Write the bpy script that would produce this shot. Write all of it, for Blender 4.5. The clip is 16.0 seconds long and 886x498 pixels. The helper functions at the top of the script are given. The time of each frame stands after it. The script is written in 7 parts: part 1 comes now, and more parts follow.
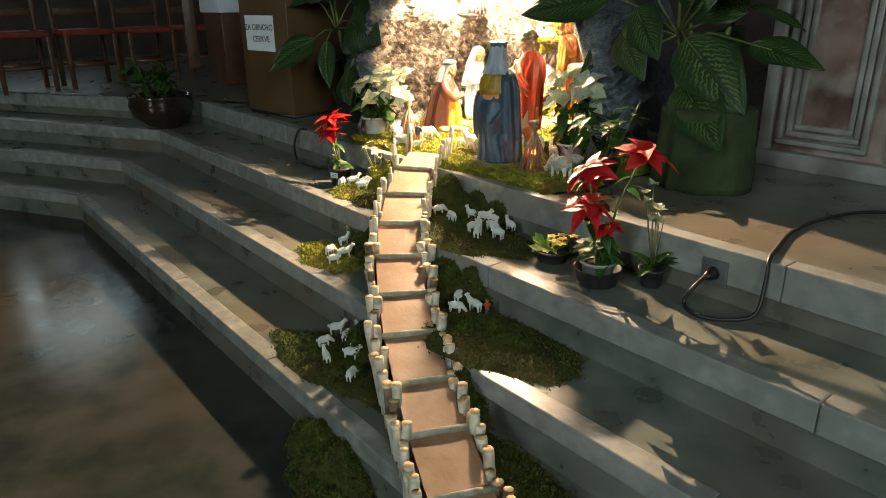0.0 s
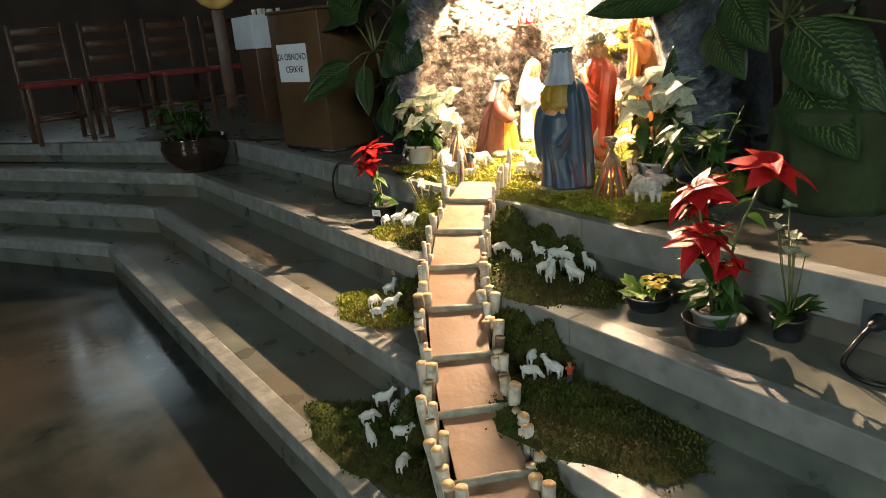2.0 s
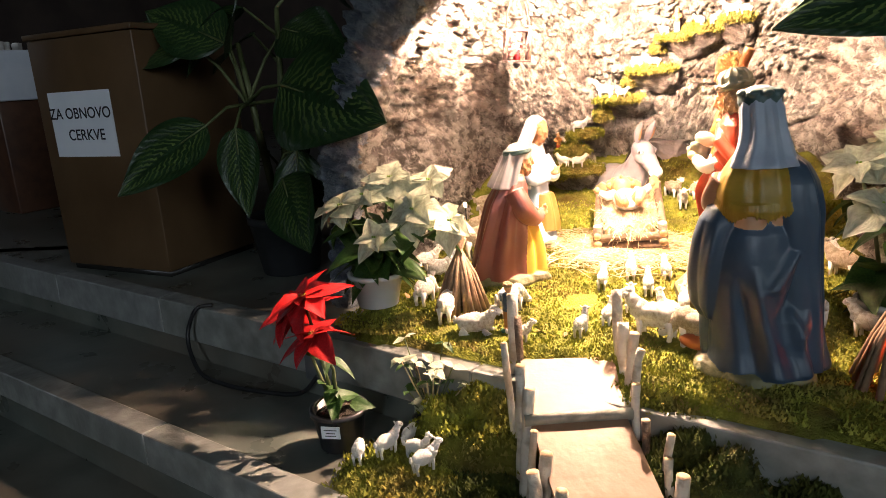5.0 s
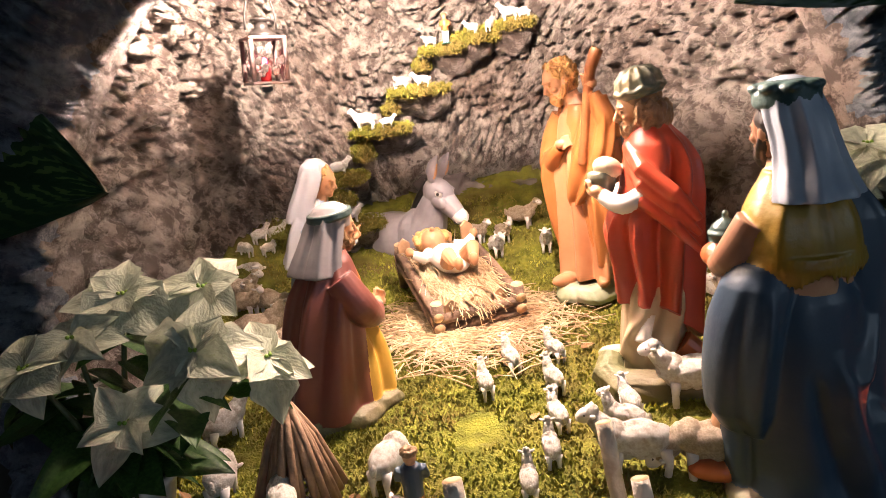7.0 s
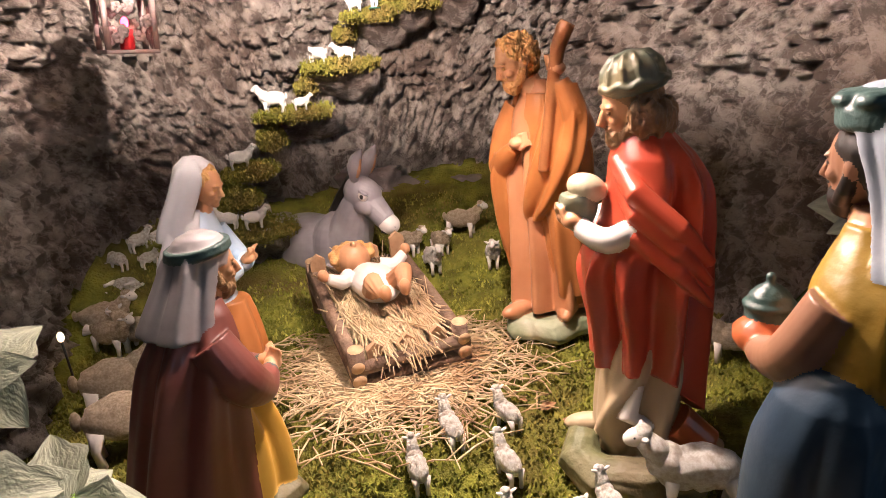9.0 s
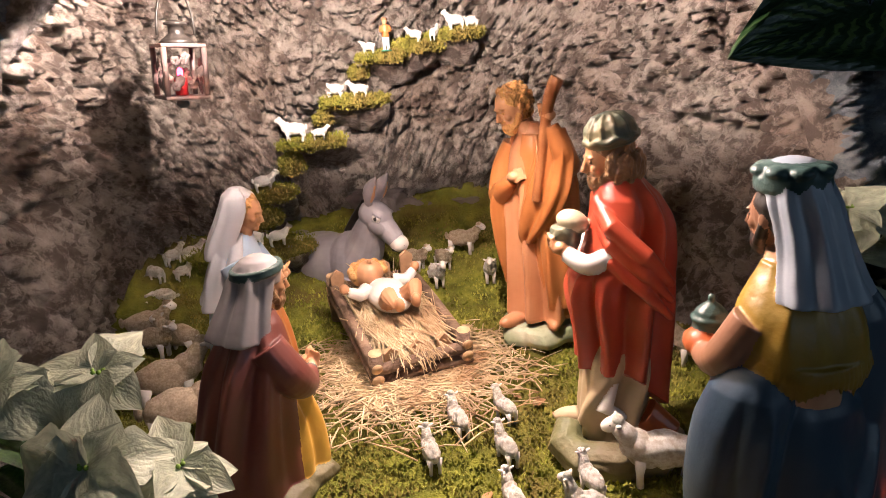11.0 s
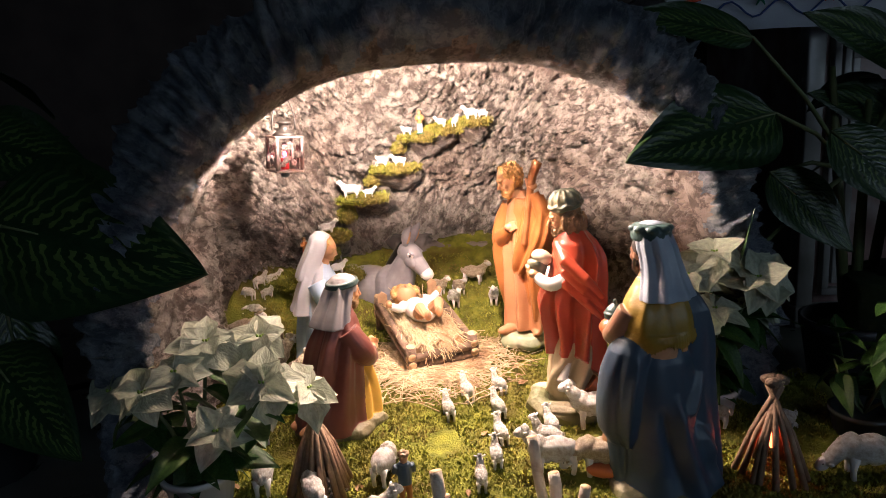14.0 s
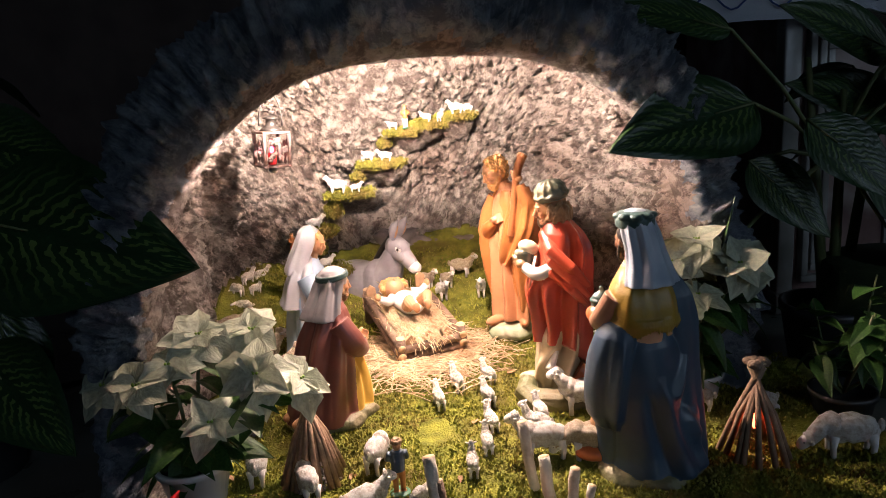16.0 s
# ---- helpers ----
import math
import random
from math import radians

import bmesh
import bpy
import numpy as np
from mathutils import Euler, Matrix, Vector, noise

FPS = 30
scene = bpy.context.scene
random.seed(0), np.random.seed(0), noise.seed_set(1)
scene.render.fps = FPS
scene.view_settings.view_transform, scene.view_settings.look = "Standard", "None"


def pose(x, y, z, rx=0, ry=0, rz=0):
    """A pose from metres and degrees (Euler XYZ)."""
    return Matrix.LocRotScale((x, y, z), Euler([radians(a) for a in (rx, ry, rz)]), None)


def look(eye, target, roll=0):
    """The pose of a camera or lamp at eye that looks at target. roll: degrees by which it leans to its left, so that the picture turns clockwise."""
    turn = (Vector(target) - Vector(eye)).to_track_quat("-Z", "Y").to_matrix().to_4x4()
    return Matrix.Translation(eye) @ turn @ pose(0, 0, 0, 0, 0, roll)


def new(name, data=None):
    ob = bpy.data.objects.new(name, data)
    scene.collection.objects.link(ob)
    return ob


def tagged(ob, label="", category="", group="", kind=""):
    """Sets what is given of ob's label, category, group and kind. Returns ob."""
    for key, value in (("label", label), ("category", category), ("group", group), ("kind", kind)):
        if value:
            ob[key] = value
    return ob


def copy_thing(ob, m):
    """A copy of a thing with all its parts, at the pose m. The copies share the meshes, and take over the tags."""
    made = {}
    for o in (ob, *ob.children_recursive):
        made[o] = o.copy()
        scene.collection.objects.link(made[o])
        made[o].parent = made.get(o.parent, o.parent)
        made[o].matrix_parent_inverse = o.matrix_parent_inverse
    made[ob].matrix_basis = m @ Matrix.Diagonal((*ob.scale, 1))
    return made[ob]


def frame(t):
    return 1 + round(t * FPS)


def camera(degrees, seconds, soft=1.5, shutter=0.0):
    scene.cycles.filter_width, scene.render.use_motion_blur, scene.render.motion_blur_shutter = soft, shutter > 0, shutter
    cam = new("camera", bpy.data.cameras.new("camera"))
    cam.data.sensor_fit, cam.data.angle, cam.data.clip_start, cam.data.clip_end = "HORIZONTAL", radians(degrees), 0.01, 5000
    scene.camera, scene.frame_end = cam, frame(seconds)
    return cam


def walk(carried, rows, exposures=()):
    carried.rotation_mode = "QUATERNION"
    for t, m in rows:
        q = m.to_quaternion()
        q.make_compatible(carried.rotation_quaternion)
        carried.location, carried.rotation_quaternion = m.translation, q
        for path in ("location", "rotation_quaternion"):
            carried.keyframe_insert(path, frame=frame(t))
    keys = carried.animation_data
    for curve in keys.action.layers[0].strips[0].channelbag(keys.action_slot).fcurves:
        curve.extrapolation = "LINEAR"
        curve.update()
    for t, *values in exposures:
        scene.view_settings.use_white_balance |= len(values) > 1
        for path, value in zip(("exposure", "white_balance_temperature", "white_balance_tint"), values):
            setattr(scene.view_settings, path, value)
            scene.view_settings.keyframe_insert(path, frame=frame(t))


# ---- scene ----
cam = camera(65.9, 16.0, 0.75)
PATH = [
    (0, (1.187, 1.672, 1.365), (-0.274, 2.851, 0.674), -0.6),
    (0.5, (1.181, 1.675, 1.309), (-0.301, 2.829, 0.623), -2.3),
    (1, (1.147, 1.69, 1.284), (-0.357, 2.831, 0.625), -1.9),
    (1.5, (1.033, 1.782, 1.258), (-0.498, 2.914, 0.645), -2.7),
    (2, (0.816, 1.92, 1.265), (-0.756, 3.002, 0.665), -4.5),
    (2.5, (0.621, 1.956, 1.268), (-0.937, 3.055, 0.663), -4.0),
    (3, (0.322, 1.979, 1.297), (-1.086, 3.284, 0.737), -5.1),
    (3.5, (0.051, 2.124, 1.263), (-1.289, 3.523, 0.767), -5.1),
    (4, (-0.202, 2.251, 1.27), (-1.479, 3.706, 0.767), -4.0),
    (4.2, (-0.306, 2.281, 1.268), (-1.579, 3.739, 0.766), -4.2),
    (6.3, (-1.21, 2.747, 1.214), (-1.676, 4.633, 0.74), -5.3),
    (6.5, (-1.237, 2.79, 1.229), (-1.567, 4.703, 0.748), -6.4),
    (7, (-1.293, 2.91, 1.228), (-1.527, 4.842, 0.767), -6.7),
    (7.5, (-1.312, 3.057, 1.245), (-1.464, 4.997, 0.785), -7.5),
    (8, (-1.29, 3.137, 1.265), (-1.532, 5.058, 0.76), -7.3),
    (8.5, (-1.298, 3.218, 1.241), (-1.402, 5.143, 0.709), -6.1),
    (9, (-1.303, 3.232, 1.243), (-1.353, 5.15, 0.68), -4.7),
    (9.5, (-1.31, 3.222, 1.254), (-1.355, 5.143, 0.697), -4.8),
    (10, (-1.321, 3.218, 1.26), (-1.357, 5.139, 0.707), -5.2),
    (10.2, (-1.324, 3.211, 1.265), (-1.358, 5.134, 0.715), -4.8),
    (12.3, (-1.335, 2.638, 1.407), (-1.345, 4.574, 0.903), -3.6),
    (12.5, (-1.335, 2.582, 1.412), (-1.387, 4.531, 0.966), -3.6),
    (13, (-1.334, 2.528, 1.414), (-1.406, 4.48, 0.984), -3.5),
    (13.5, (-1.328, 2.514, 1.414), (-1.392, 4.468, 0.992), -3.8),
    (14, (-1.328, 2.507, 1.421), (-1.384, 4.463, 1.01), -3.2),
    (14.5, (-1.332, 2.494, 1.421), (-1.368, 4.456, 1.035), -3.7),
    (15, (-1.34, 2.481, 1.418), (-1.364, 4.445, 1.04), -4.0),
    (15.5, (-1.34, 2.481, 1.414), (-1.355, 4.441, 1.017), -3.7),
    (16, (-1.337, 2.483, 1.412), (-1.348, 4.438, 0.992), -3.8),
]
EXPOSURES = [(0.0, 2.2, 7700, -4), (2.5, 2.2, 7600, 2), (4.2, 1.8, 7300, 9), (6.3, 0.9, 6300, 11), (6.9, 0.4, 6100, 11), (8.0, -0.45, 5650, 7), (10.2, -0.55, 5650, 7), (12.3, -0.15, 5900, 10), (13.6, 0.1, 5900, 10), (16.0, 0.25, 5900, 11)]
walk(cam, [(t, look(eye, target, roll)) for t, eye, target, roll in PATH], EXPOSURES)
CROWN_W, BEAM_W, FRONT_W, WASH_W, FILL_W, WEST_W, SOUTH_W = 38.0, 42.0, 44.0, 145.0, 14.0, 0.6, 70.0


from mathutils.bvhtree import BVHTree

# ---------------------------------------------------------------- world and lights
world = bpy.data.worlds.new("church_world")
scene.world = world
world.use_nodes = True
wn = world.node_tree.nodes
bgn = wn["Background"]
sky = wn.new("ShaderNodeTexSky")
sky.sky_type, sky.sun_disc = "NISHITA", False
sky.sun_elevation, sky.sun_rotation = radians(25), radians(250)
world.node_tree.links.new(sky.outputs[0], bgn.inputs[0])
bgn.inputs[1].default_value = 0.1


def spot(name, eye, target, watts, degrees, blend, size, colour):
    d = bpy.data.lights.new(name, "SPOT")
    d.energy, d.spot_size, d.spot_blend, d.shadow_soft_size, d.color = watts, radians(degrees), blend, size, colour
    ob = new(name, d)
    ob.matrix_world = look(eye, target)
    return ob


WARM = (1.0, 0.71, 0.55)
# crown lamp behind the arch; added beams light figures, moss and steps, one lamp over a dish washes the upper rock
spot("crown_lamp", (-1.31, 4.09, 1.455), (-1.35, 3.80, 0.745), CROWN_W, 98, 0.55, 0.016, WARM)
spot("front_beam", (-1.31, 4.085, 1.45), (-1.08, 2.60, 0.1), FRONT_W, 74, 0.12, 0.016, WARM)
spot("crown_beam", (-1.28, 4.09, 1.44), (-1.34, 4.26, 0.75), BEAM_W, 78, 0.5, 0.016, WARM)
# unseen point light added to fill the arch lip and left wall
bulb = bpy.data.lights.new("fill_glow", "POINT")
bulb.energy, bulb.shadow_soft_size, bulb.color = FILL_W, 0.02, WARM
new("fill_glow", bulb).location = (-1.60, 4.03, 1.45)
wash = bpy.data.lights.new("wash_lamp", "POINT")
wash.energy, wash.shadow_soft_size, wash.color = WASH_W, 0.006, WARM
WASH_AT = Vector((-1.50, 4.08, 1.552))
new("wash_lamp", wash).location = WASH_AT


def area(name, eye, target, watts, w, h, colour):
    d = bpy.data.lights.new(name, "AREA")
    d.shape, d.size, d.size_y, d.energy, d.color = "RECTANGLE", w, h, watts, colour
    ob = new(name, d)
    ob.matrix_world = look(eye, target)
    return ob


# daylight: west window known by its floor reflection, south and east fills added
area("window_light_west", (-9.35, 3.3, 3.0), (-3.0, 2.6, 0.3), WEST_W, 0.7, 1.2, (0.72, 0.84, 1.0))
area("fill_light_south", (2.4, -6.3, 4.2), (0.0, 3.0, 0.4), SOUTH_W, 2.0, 3.0, (0.70, 0.84, 1.0))
area("fill_light_east", (5.1, 0.4, 3.2), (0.4, 2.8, 0.3), 26.0, 1.4, 2.4, (0.74, 0.88, 0.96))

# ---------------------------------------------------------------- materials


def mat(name, col, rough=0.6, col2=None, scale=8.0, bump=0.0, bscale=60.0, metal=0.0, spec=0.5, detail=6.0, lo=0.35, hi=0.65,
        col3=None, scale3=2.0, rvar=0.0, coat=0.0, voronoi=0.0, trans=0.0, bdist=0.01):
    """Principled material with two scales of noise in its colour and a noise relief."""
    m = bpy.data.materials.new(name)
    m.use_nodes = True
    nt = m.node_tree
    N, L = nt.nodes, nt.links
    b = N["Principled BSDF"]
    b.inputs["Roughness"].default_value = rough
    b.inputs["Metallic"].default_value = metal
    b.inputs["Specular IOR Level"].default_value = spec
    b.inputs["Coat Weight"].default_value = coat
    b.inputs["Base Color"].default_value = (*col, 1)
    tc = N.new("ShaderNodeTexCoord")
    if col2:
        n1 = N.new("ShaderNodeTexNoise")
        n1.inputs["Scale"].default_value, n1.inputs["Detail"].default_value = scale, detail
        L.new(tc.outputs["Object"], n1.inputs["Vector"])
        r1 = N.new("ShaderNodeValToRGB")
        r1.color_ramp.elements[0].position, r1.color_ramp.elements[1].position = lo, hi
        r1.color_ramp.elements[0].color, r1.color_ramp.elements[1].color = (*col, 1), (*col2, 1)
        L.new(n1.outputs["Fac"], r1.inputs["Fac"])
        out = r1.outputs["Color"]
        if col3:
            n2 = N.new("ShaderNodeTexNoise")
            n2.inputs["Scale"].default_value, n2.inputs["Detail"].default_value = scale3, 4.0
            L.new(tc.outputs["Object"], n2.inputs["Vector"])
            r2 = N.new("ShaderNodeValToRGB")
            r2.color_ramp.elements[0].position, r2.color_ramp.elements[1].position = 0.45, 0.7
            L.new(n2.outputs["Fac"], r2.inputs["Fac"])
            mx = N.new("ShaderNodeMix")
            mx.data_type = "RGBA"
            mx.inputs["B"].default_value = (*col3, 1)
            L.new(r2.outputs["Color"], mx.inputs["Factor"])
            L.new(out, mx.inputs["A"])
            out = mx.outputs["Result"]
        L.new(out, b.inputs["Base Color"])
        if rvar:
            mr = N.new("ShaderNodeMapRange")
            mr.inputs["To Min"].default_value, mr.inputs["To Max"].default_value = rough - rvar, rough + rvar
            L.new(n1.outputs["Fac"], mr.inputs["Value"])
            L.new(mr.outputs["Result"], b.inputs["Roughness"])
    if bump:
        nb = N.new("ShaderNodeTexVoronoi" if voronoi else "ShaderNodeTexNoise")
        nb.inputs["Scale"].default_value = bscale
        if not voronoi:
            nb.inputs["Detail"].default_value = 5.0
        L.new(tc.outputs["Object"], nb.inputs["Vector"])
        bn = N.new("ShaderNodeBump")
        bn.inputs["Strength"].default_value, bn.inputs["Distance"].default_value = min(1.0, bump), bdist
        L.new(nb.outputs[0], bn.inputs["Height"])
        L.new(bn.outputs["Normal"], b.inputs["Normal"])
    if trans:
        b.inputs["Transmission Weight"].default_value = trans
    return m


M_TREAD = mat("polished_stone_tread", (0.078, 0.090, 0.078), 0.30, (0.170, 0.180, 0.156), 6, 0.05, 40, col3=(0.13, 0.10, 0.075), scale3=1.3, rvar=0.1)
M_FLOOR = mat("polished_stone_floor", (0.020, 0.025, 0.024), 0.17, (0.046, 0.050, 0.044), 5, 0.04, 30, spec=0.18, col3=(0.056, 0.049, 0.040), scale3=1.0, rvar=0.1)
M_RISER = mat("pale_marble_riser", (0.17, 0.175, 0.17), 0.42, (0.30, 0.305, 0.295), 18, 0.2, 50, col3=(0.19, 0.195, 0.18), scale3=5, lo=0.3, hi=0.7)
M_NOSE = mat("worn_marble_nosing", (0.18, 0.185, 0.17), 0.35, (0.31, 0.315, 0.295), 20, 0.15, 60, col3=(0.15, 0.155, 0.14), scale3=6)


def rock_material(name, dark, mid, light, tint, rough):
    """Crumpled painted rock: pitted relief, pale ridges, and shade coloured into the pits."""
    m = bpy.data.materials.new(name)
    m.use_nodes = True
    N, L = m.node_tree.nodes, m.node_tree.links
    b = N["Principled BSDF"]
    tc = N.new("ShaderNodeTexCoord")
    n1 = N.new("ShaderNodeTexNoise")
    n1.inputs["Scale"].default_value, n1.inputs["Detail"].default_value, n1.inputs["Roughness"].default_value = 34, 12, 0.80
    n2 = N.new("ShaderNodeTexNoise")
    n2.inputs["Scale"].default_value, n2.inputs["Detail"].default_value = 3.2, 4
    n1.inputs["Distortion"].default_value = 0.25
    mp = N.new("ShaderNodeMapping")
    mp.inputs["Scale"].default_value = (1.0, 1.0, 1.7)
    L.new(tc.outputs["Object"], mp.inputs["Vector"])
    rg = N.new("ShaderNodeTexNoise")
    rg.noise_type = "RIDGED_MULTIFRACTAL"
    rg.inputs["Scale"].default_value, rg.inputs["Detail"].default_value, rg.inputs["Roughness"].default_value = 26, 6, 0.62
    rg.inputs["Distortion"].default_value = 0.4
    L.new(mp.outputs["Vector"], rg.inputs["Vector"])
    vo = N.new("ShaderNodeTexVoronoi")
    vo.feature = "SMOOTH_F1"
    vo.inputs["Scale"].default_value = 26
    vo.inputs["Smoothness"].default_value = 0.25
    warp = N.new("ShaderNodeVectorMath")
    warp.operation = "MULTIPLY_ADD"
    warp.inputs[1].default_value = (0.09, 0.09, 0.05)
    for n in (n1, n2):
        L.new(tc.outputs["Object"], n.inputs["Vector"])
    L.new(n1.outputs["Color"], warp.inputs[0])
    L.new(tc.outputs["Object"], warp.inputs[2])
    L.new(warp.outputs[0], vo.inputs["Vector"])
    h = N.new("ShaderNodeMath")
    h.operation = "MULTIPLY_ADD"
    h.inputs[1].default_value = -0.75
    base = N.new("ShaderNodeMath")
    base.operation = "ADD"
    base.inputs[1].default_value = 0.42
    L.new(n1.outputs["Fac"], base.inputs[0])
    L.new(vo.outputs["Distance"], h.inputs[0])
    crest = N.new("ShaderNodeMath")
    crest.operation = "MULTIPLY_ADD"
    crest.inputs[1].default_value = 0.30
    L.new(rg.outputs["Fac"], crest.inputs[0])
    L.new(base.outputs[0], crest.inputs[2])
    L.new(crest.outputs[0], h.inputs[2])
    # ramp reads the relief's own noises, so pits carry shade in their colour
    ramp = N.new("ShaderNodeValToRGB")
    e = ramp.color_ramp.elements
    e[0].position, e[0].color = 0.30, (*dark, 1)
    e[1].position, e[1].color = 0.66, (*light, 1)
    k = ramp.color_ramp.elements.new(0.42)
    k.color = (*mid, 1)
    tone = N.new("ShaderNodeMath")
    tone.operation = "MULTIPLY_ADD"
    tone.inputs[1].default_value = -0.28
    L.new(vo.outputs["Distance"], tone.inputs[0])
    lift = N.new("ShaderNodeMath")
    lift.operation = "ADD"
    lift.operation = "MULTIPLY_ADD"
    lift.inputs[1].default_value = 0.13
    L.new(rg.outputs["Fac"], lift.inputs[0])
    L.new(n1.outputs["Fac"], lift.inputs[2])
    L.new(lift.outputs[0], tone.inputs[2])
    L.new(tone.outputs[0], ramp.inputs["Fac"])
    r2 = N.new("ShaderNodeValToRGB")
    r2.color_ramp.elements[0].position, r2.color_ramp.elements[1].position = 0.42, 0.66
    L.new(n2.outputs["Fac"], r2.inputs["Fac"])
    mx = N.new("ShaderNodeMix")
    mx.data_type, mx.blend_type = "RGBA", "MULTIPLY"
    mx.inputs["B"].default_value = (*tint, 1)
    L.new(r2.outputs["Color"], mx.inputs["Factor"])
    L.new(ramp.outputs["Color"], mx.inputs["A"])
    L.new(mx.outputs["Result"], b.inputs["Base Color"])
    rr_ = N.new("ShaderNodeMapRange")
    rr_.inputs["To Min"].default_value, rr_.inputs["To Max"].default_value = rough + 0.18, rough - 0.12
    L.new(h.outputs[0], rr_.inputs["Value"])
    L.new(rr_.outputs["Result"], b.inputs["Roughness"])
    bn = N.new("ShaderNodeBump")
    bn.inputs["Strength"].default_value, bn.inputs["Distance"].default_value = 1.0, 0.045
    L.new(h.outputs[0], bn.inputs["Height"])
    L.new(bn.outputs["Normal"], b.inputs["Normal"])
    return m


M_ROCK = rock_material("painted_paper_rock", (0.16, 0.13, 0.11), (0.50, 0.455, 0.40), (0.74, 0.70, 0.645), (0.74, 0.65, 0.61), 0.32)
# same paper rock as the cave, with the daylight's blue put into its colour
M_RIM = rock_material("daylight_blue_rock", (0.15, 0.18, 0.235), (0.38, 0.425, 0.50), (0.68, 0.71, 0.74), (0.80, 0.80, 0.74), 0.30)
# brown rock, its colour also holding the shade low on the cave wall
M_SHADEDROCK = mat("shaded_brown_rock", (0.085, 0.07, 0.065), 0.5, (0.19, 0.165, 0.15), 10, 0.6, 60, col3=(0.12, 0.10, 0.11), scale3=3, rvar=0.1)
M_MOSS = mat("living_moss", (0.085, 0.095, 0.012), 0.9, (0.26, 0.27, 0.035), 26, 0.9, 240, col3=(0.11, 0.085, 0.02), scale3=6, lo=0.3, hi=0.7, spec=0.2)
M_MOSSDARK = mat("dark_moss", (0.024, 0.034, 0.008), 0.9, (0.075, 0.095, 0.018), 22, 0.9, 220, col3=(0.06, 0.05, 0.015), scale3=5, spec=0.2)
M_MOSSBLADE = mat("moss_tufts", (0.15, 0.17, 0.018), 0.85, (0.36, 0.36, 0.06), 30, col3=(0.19, 0.14, 0.045), scale3=7, spec=0.2)
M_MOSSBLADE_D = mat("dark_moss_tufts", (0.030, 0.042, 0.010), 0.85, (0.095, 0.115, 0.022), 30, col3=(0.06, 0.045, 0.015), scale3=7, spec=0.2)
M_STRAW = mat("dry_straw", (0.50, 0.37, 0.20), 0.6, (0.74, 0.60, 0.38), 40, col3=(0.34, 0.21, 0.10), scale3=12)
M_STICK = mat("split_wood_stick", (0.20, 0.12, 0.07), 0.7, (0.34, 0.22, 0.13), 40, 0.3, 120, col3=(0.18, 0.10, 0.06), scale3=15)
M_BARK = mat("brown_bark", (0.10, 0.06, 0.04), 0.75, (0.20, 0.13, 0.085), 50, 0.6, 120, col3=(0.26, 0.18, 0.12), scale3=18)
M_BIRCH = mat("birch_bark", (0.62, 0.57, 0.48), 0.6, (0.30, 0.25, 0.19), 28, 0.4, 90, lo=0.5, hi=0.68, col3=(0.45, 0.36, 0.26), scale3=14)
M_CUTWOOD = mat("cut_wood_end", (0.42, 0.27, 0.14), 0.7, (0.58, 0.41, 0.24), 60, 0.2, 150)
M_DECK = mat("pale_plywood_deck", (0.24, 0.13, 0.07), 0.55, (0.34, 0.20, 0.12), 12, 0.1, 60, col3=(0.30, 0.19, 0.13), scale3=6)
M_RUNG = mat("greyed_wood_rung", (0.20, 0.20, 0.16), 0.65, (0.34, 0.33, 0.27), 30, 0.3, 90)
M_PLANKWOOD = mat("crib_plank_wood", (0.40, 0.24, 0.13), 0.6, (0.58, 0.38, 0.22), 30, 0.25, 110)
M_WOOL = mat("painted_white_wool", (0.72, 0.69, 0.62), 0.62, (0.85, 0.83, 0.78), 45, 0.7, 190, col3=(0.50, 0.43, 0.34), scale3=14, voronoi=0.0)
M_WOOLTAN = mat("painted_tan_wool", (0.46, 0.37, 0.25), 0.65, (0.66, 0.56, 0.42), 45, 0.7, 190, col3=(0.34, 0.26, 0.17), scale3=14)
M_WOOLMINI = mat("plastic_white_sheep", (0.72, 0.71, 0.68), 0.55, (0.84, 0.83, 0.80), 60, 0.5, 260)
M_SKIN = mat("painted_skin", (0.48, 0.24, 0.115), 0.38, (0.56, 0.31, 0.165), 30, spec=0.5)
M_SKINDARK = mat("painted_dark_skin", (0.26, 0.13, 0.075), 0.38, (0.32, 0.17, 0.10), 30)
M_HAIR = mat("painted_brown_hair", (0.20, 0.11, 0.05), 0.5, (0.32, 0.19, 0.09), 60, 0.5, 120)
M_HAIRGOLD = mat("painted_golden_hair", (0.50, 0.25, 0.08), 0.45, (0.62, 0.36, 0.13), 60, 0.6, 130)
M_ORANGE = mat("painted_ochre_robe", (0.37, 0.130, 0.032), 0.36, (0.45, 0.180, 0.052), 14, 0.05, 60, col3=(0.40, 0.16, 0.05), scale3=6, coat=0.15)
M_ORANGE2 = mat("painted_tan_tunic", (0.46, 0.20, 0.09), 0.36, (0.54, 0.26, 0.13), 14, 0.05, 60, coat=0.15)
M_REDCLOAK = mat("painted_red_cloak", (0.42, 0.050, 0.022), 0.36, (0.50, 0.085, 0.040), 10, 0.05, 60, col3=(0.32, 0.035, 0.018), scale3=5, coat=0.2)
M_BEIGE = mat("painted_beige_tunic", (0.46, 0.36, 0.22), 0.45, (0.58, 0.48, 0.33), 14, 0.05, 60, col3=(0.36, 0.27, 0.14), scale3=7)
M_MAROON = mat("painted_maroon_cloak", (0.165, 0.050, 0.040), 0.42, (0.215, 0.070, 0.052), 10, 0.05, 60, col3=(0.13, 0.038, 0.030), scale3=5, coat=0.1)
M_YELLOW = mat("painted_yellow_tunic", (0.66, 0.36, 0.045), 0.40, (0.74, 0.45, 0.085), 12, 0.05, 60, coat=0.1)
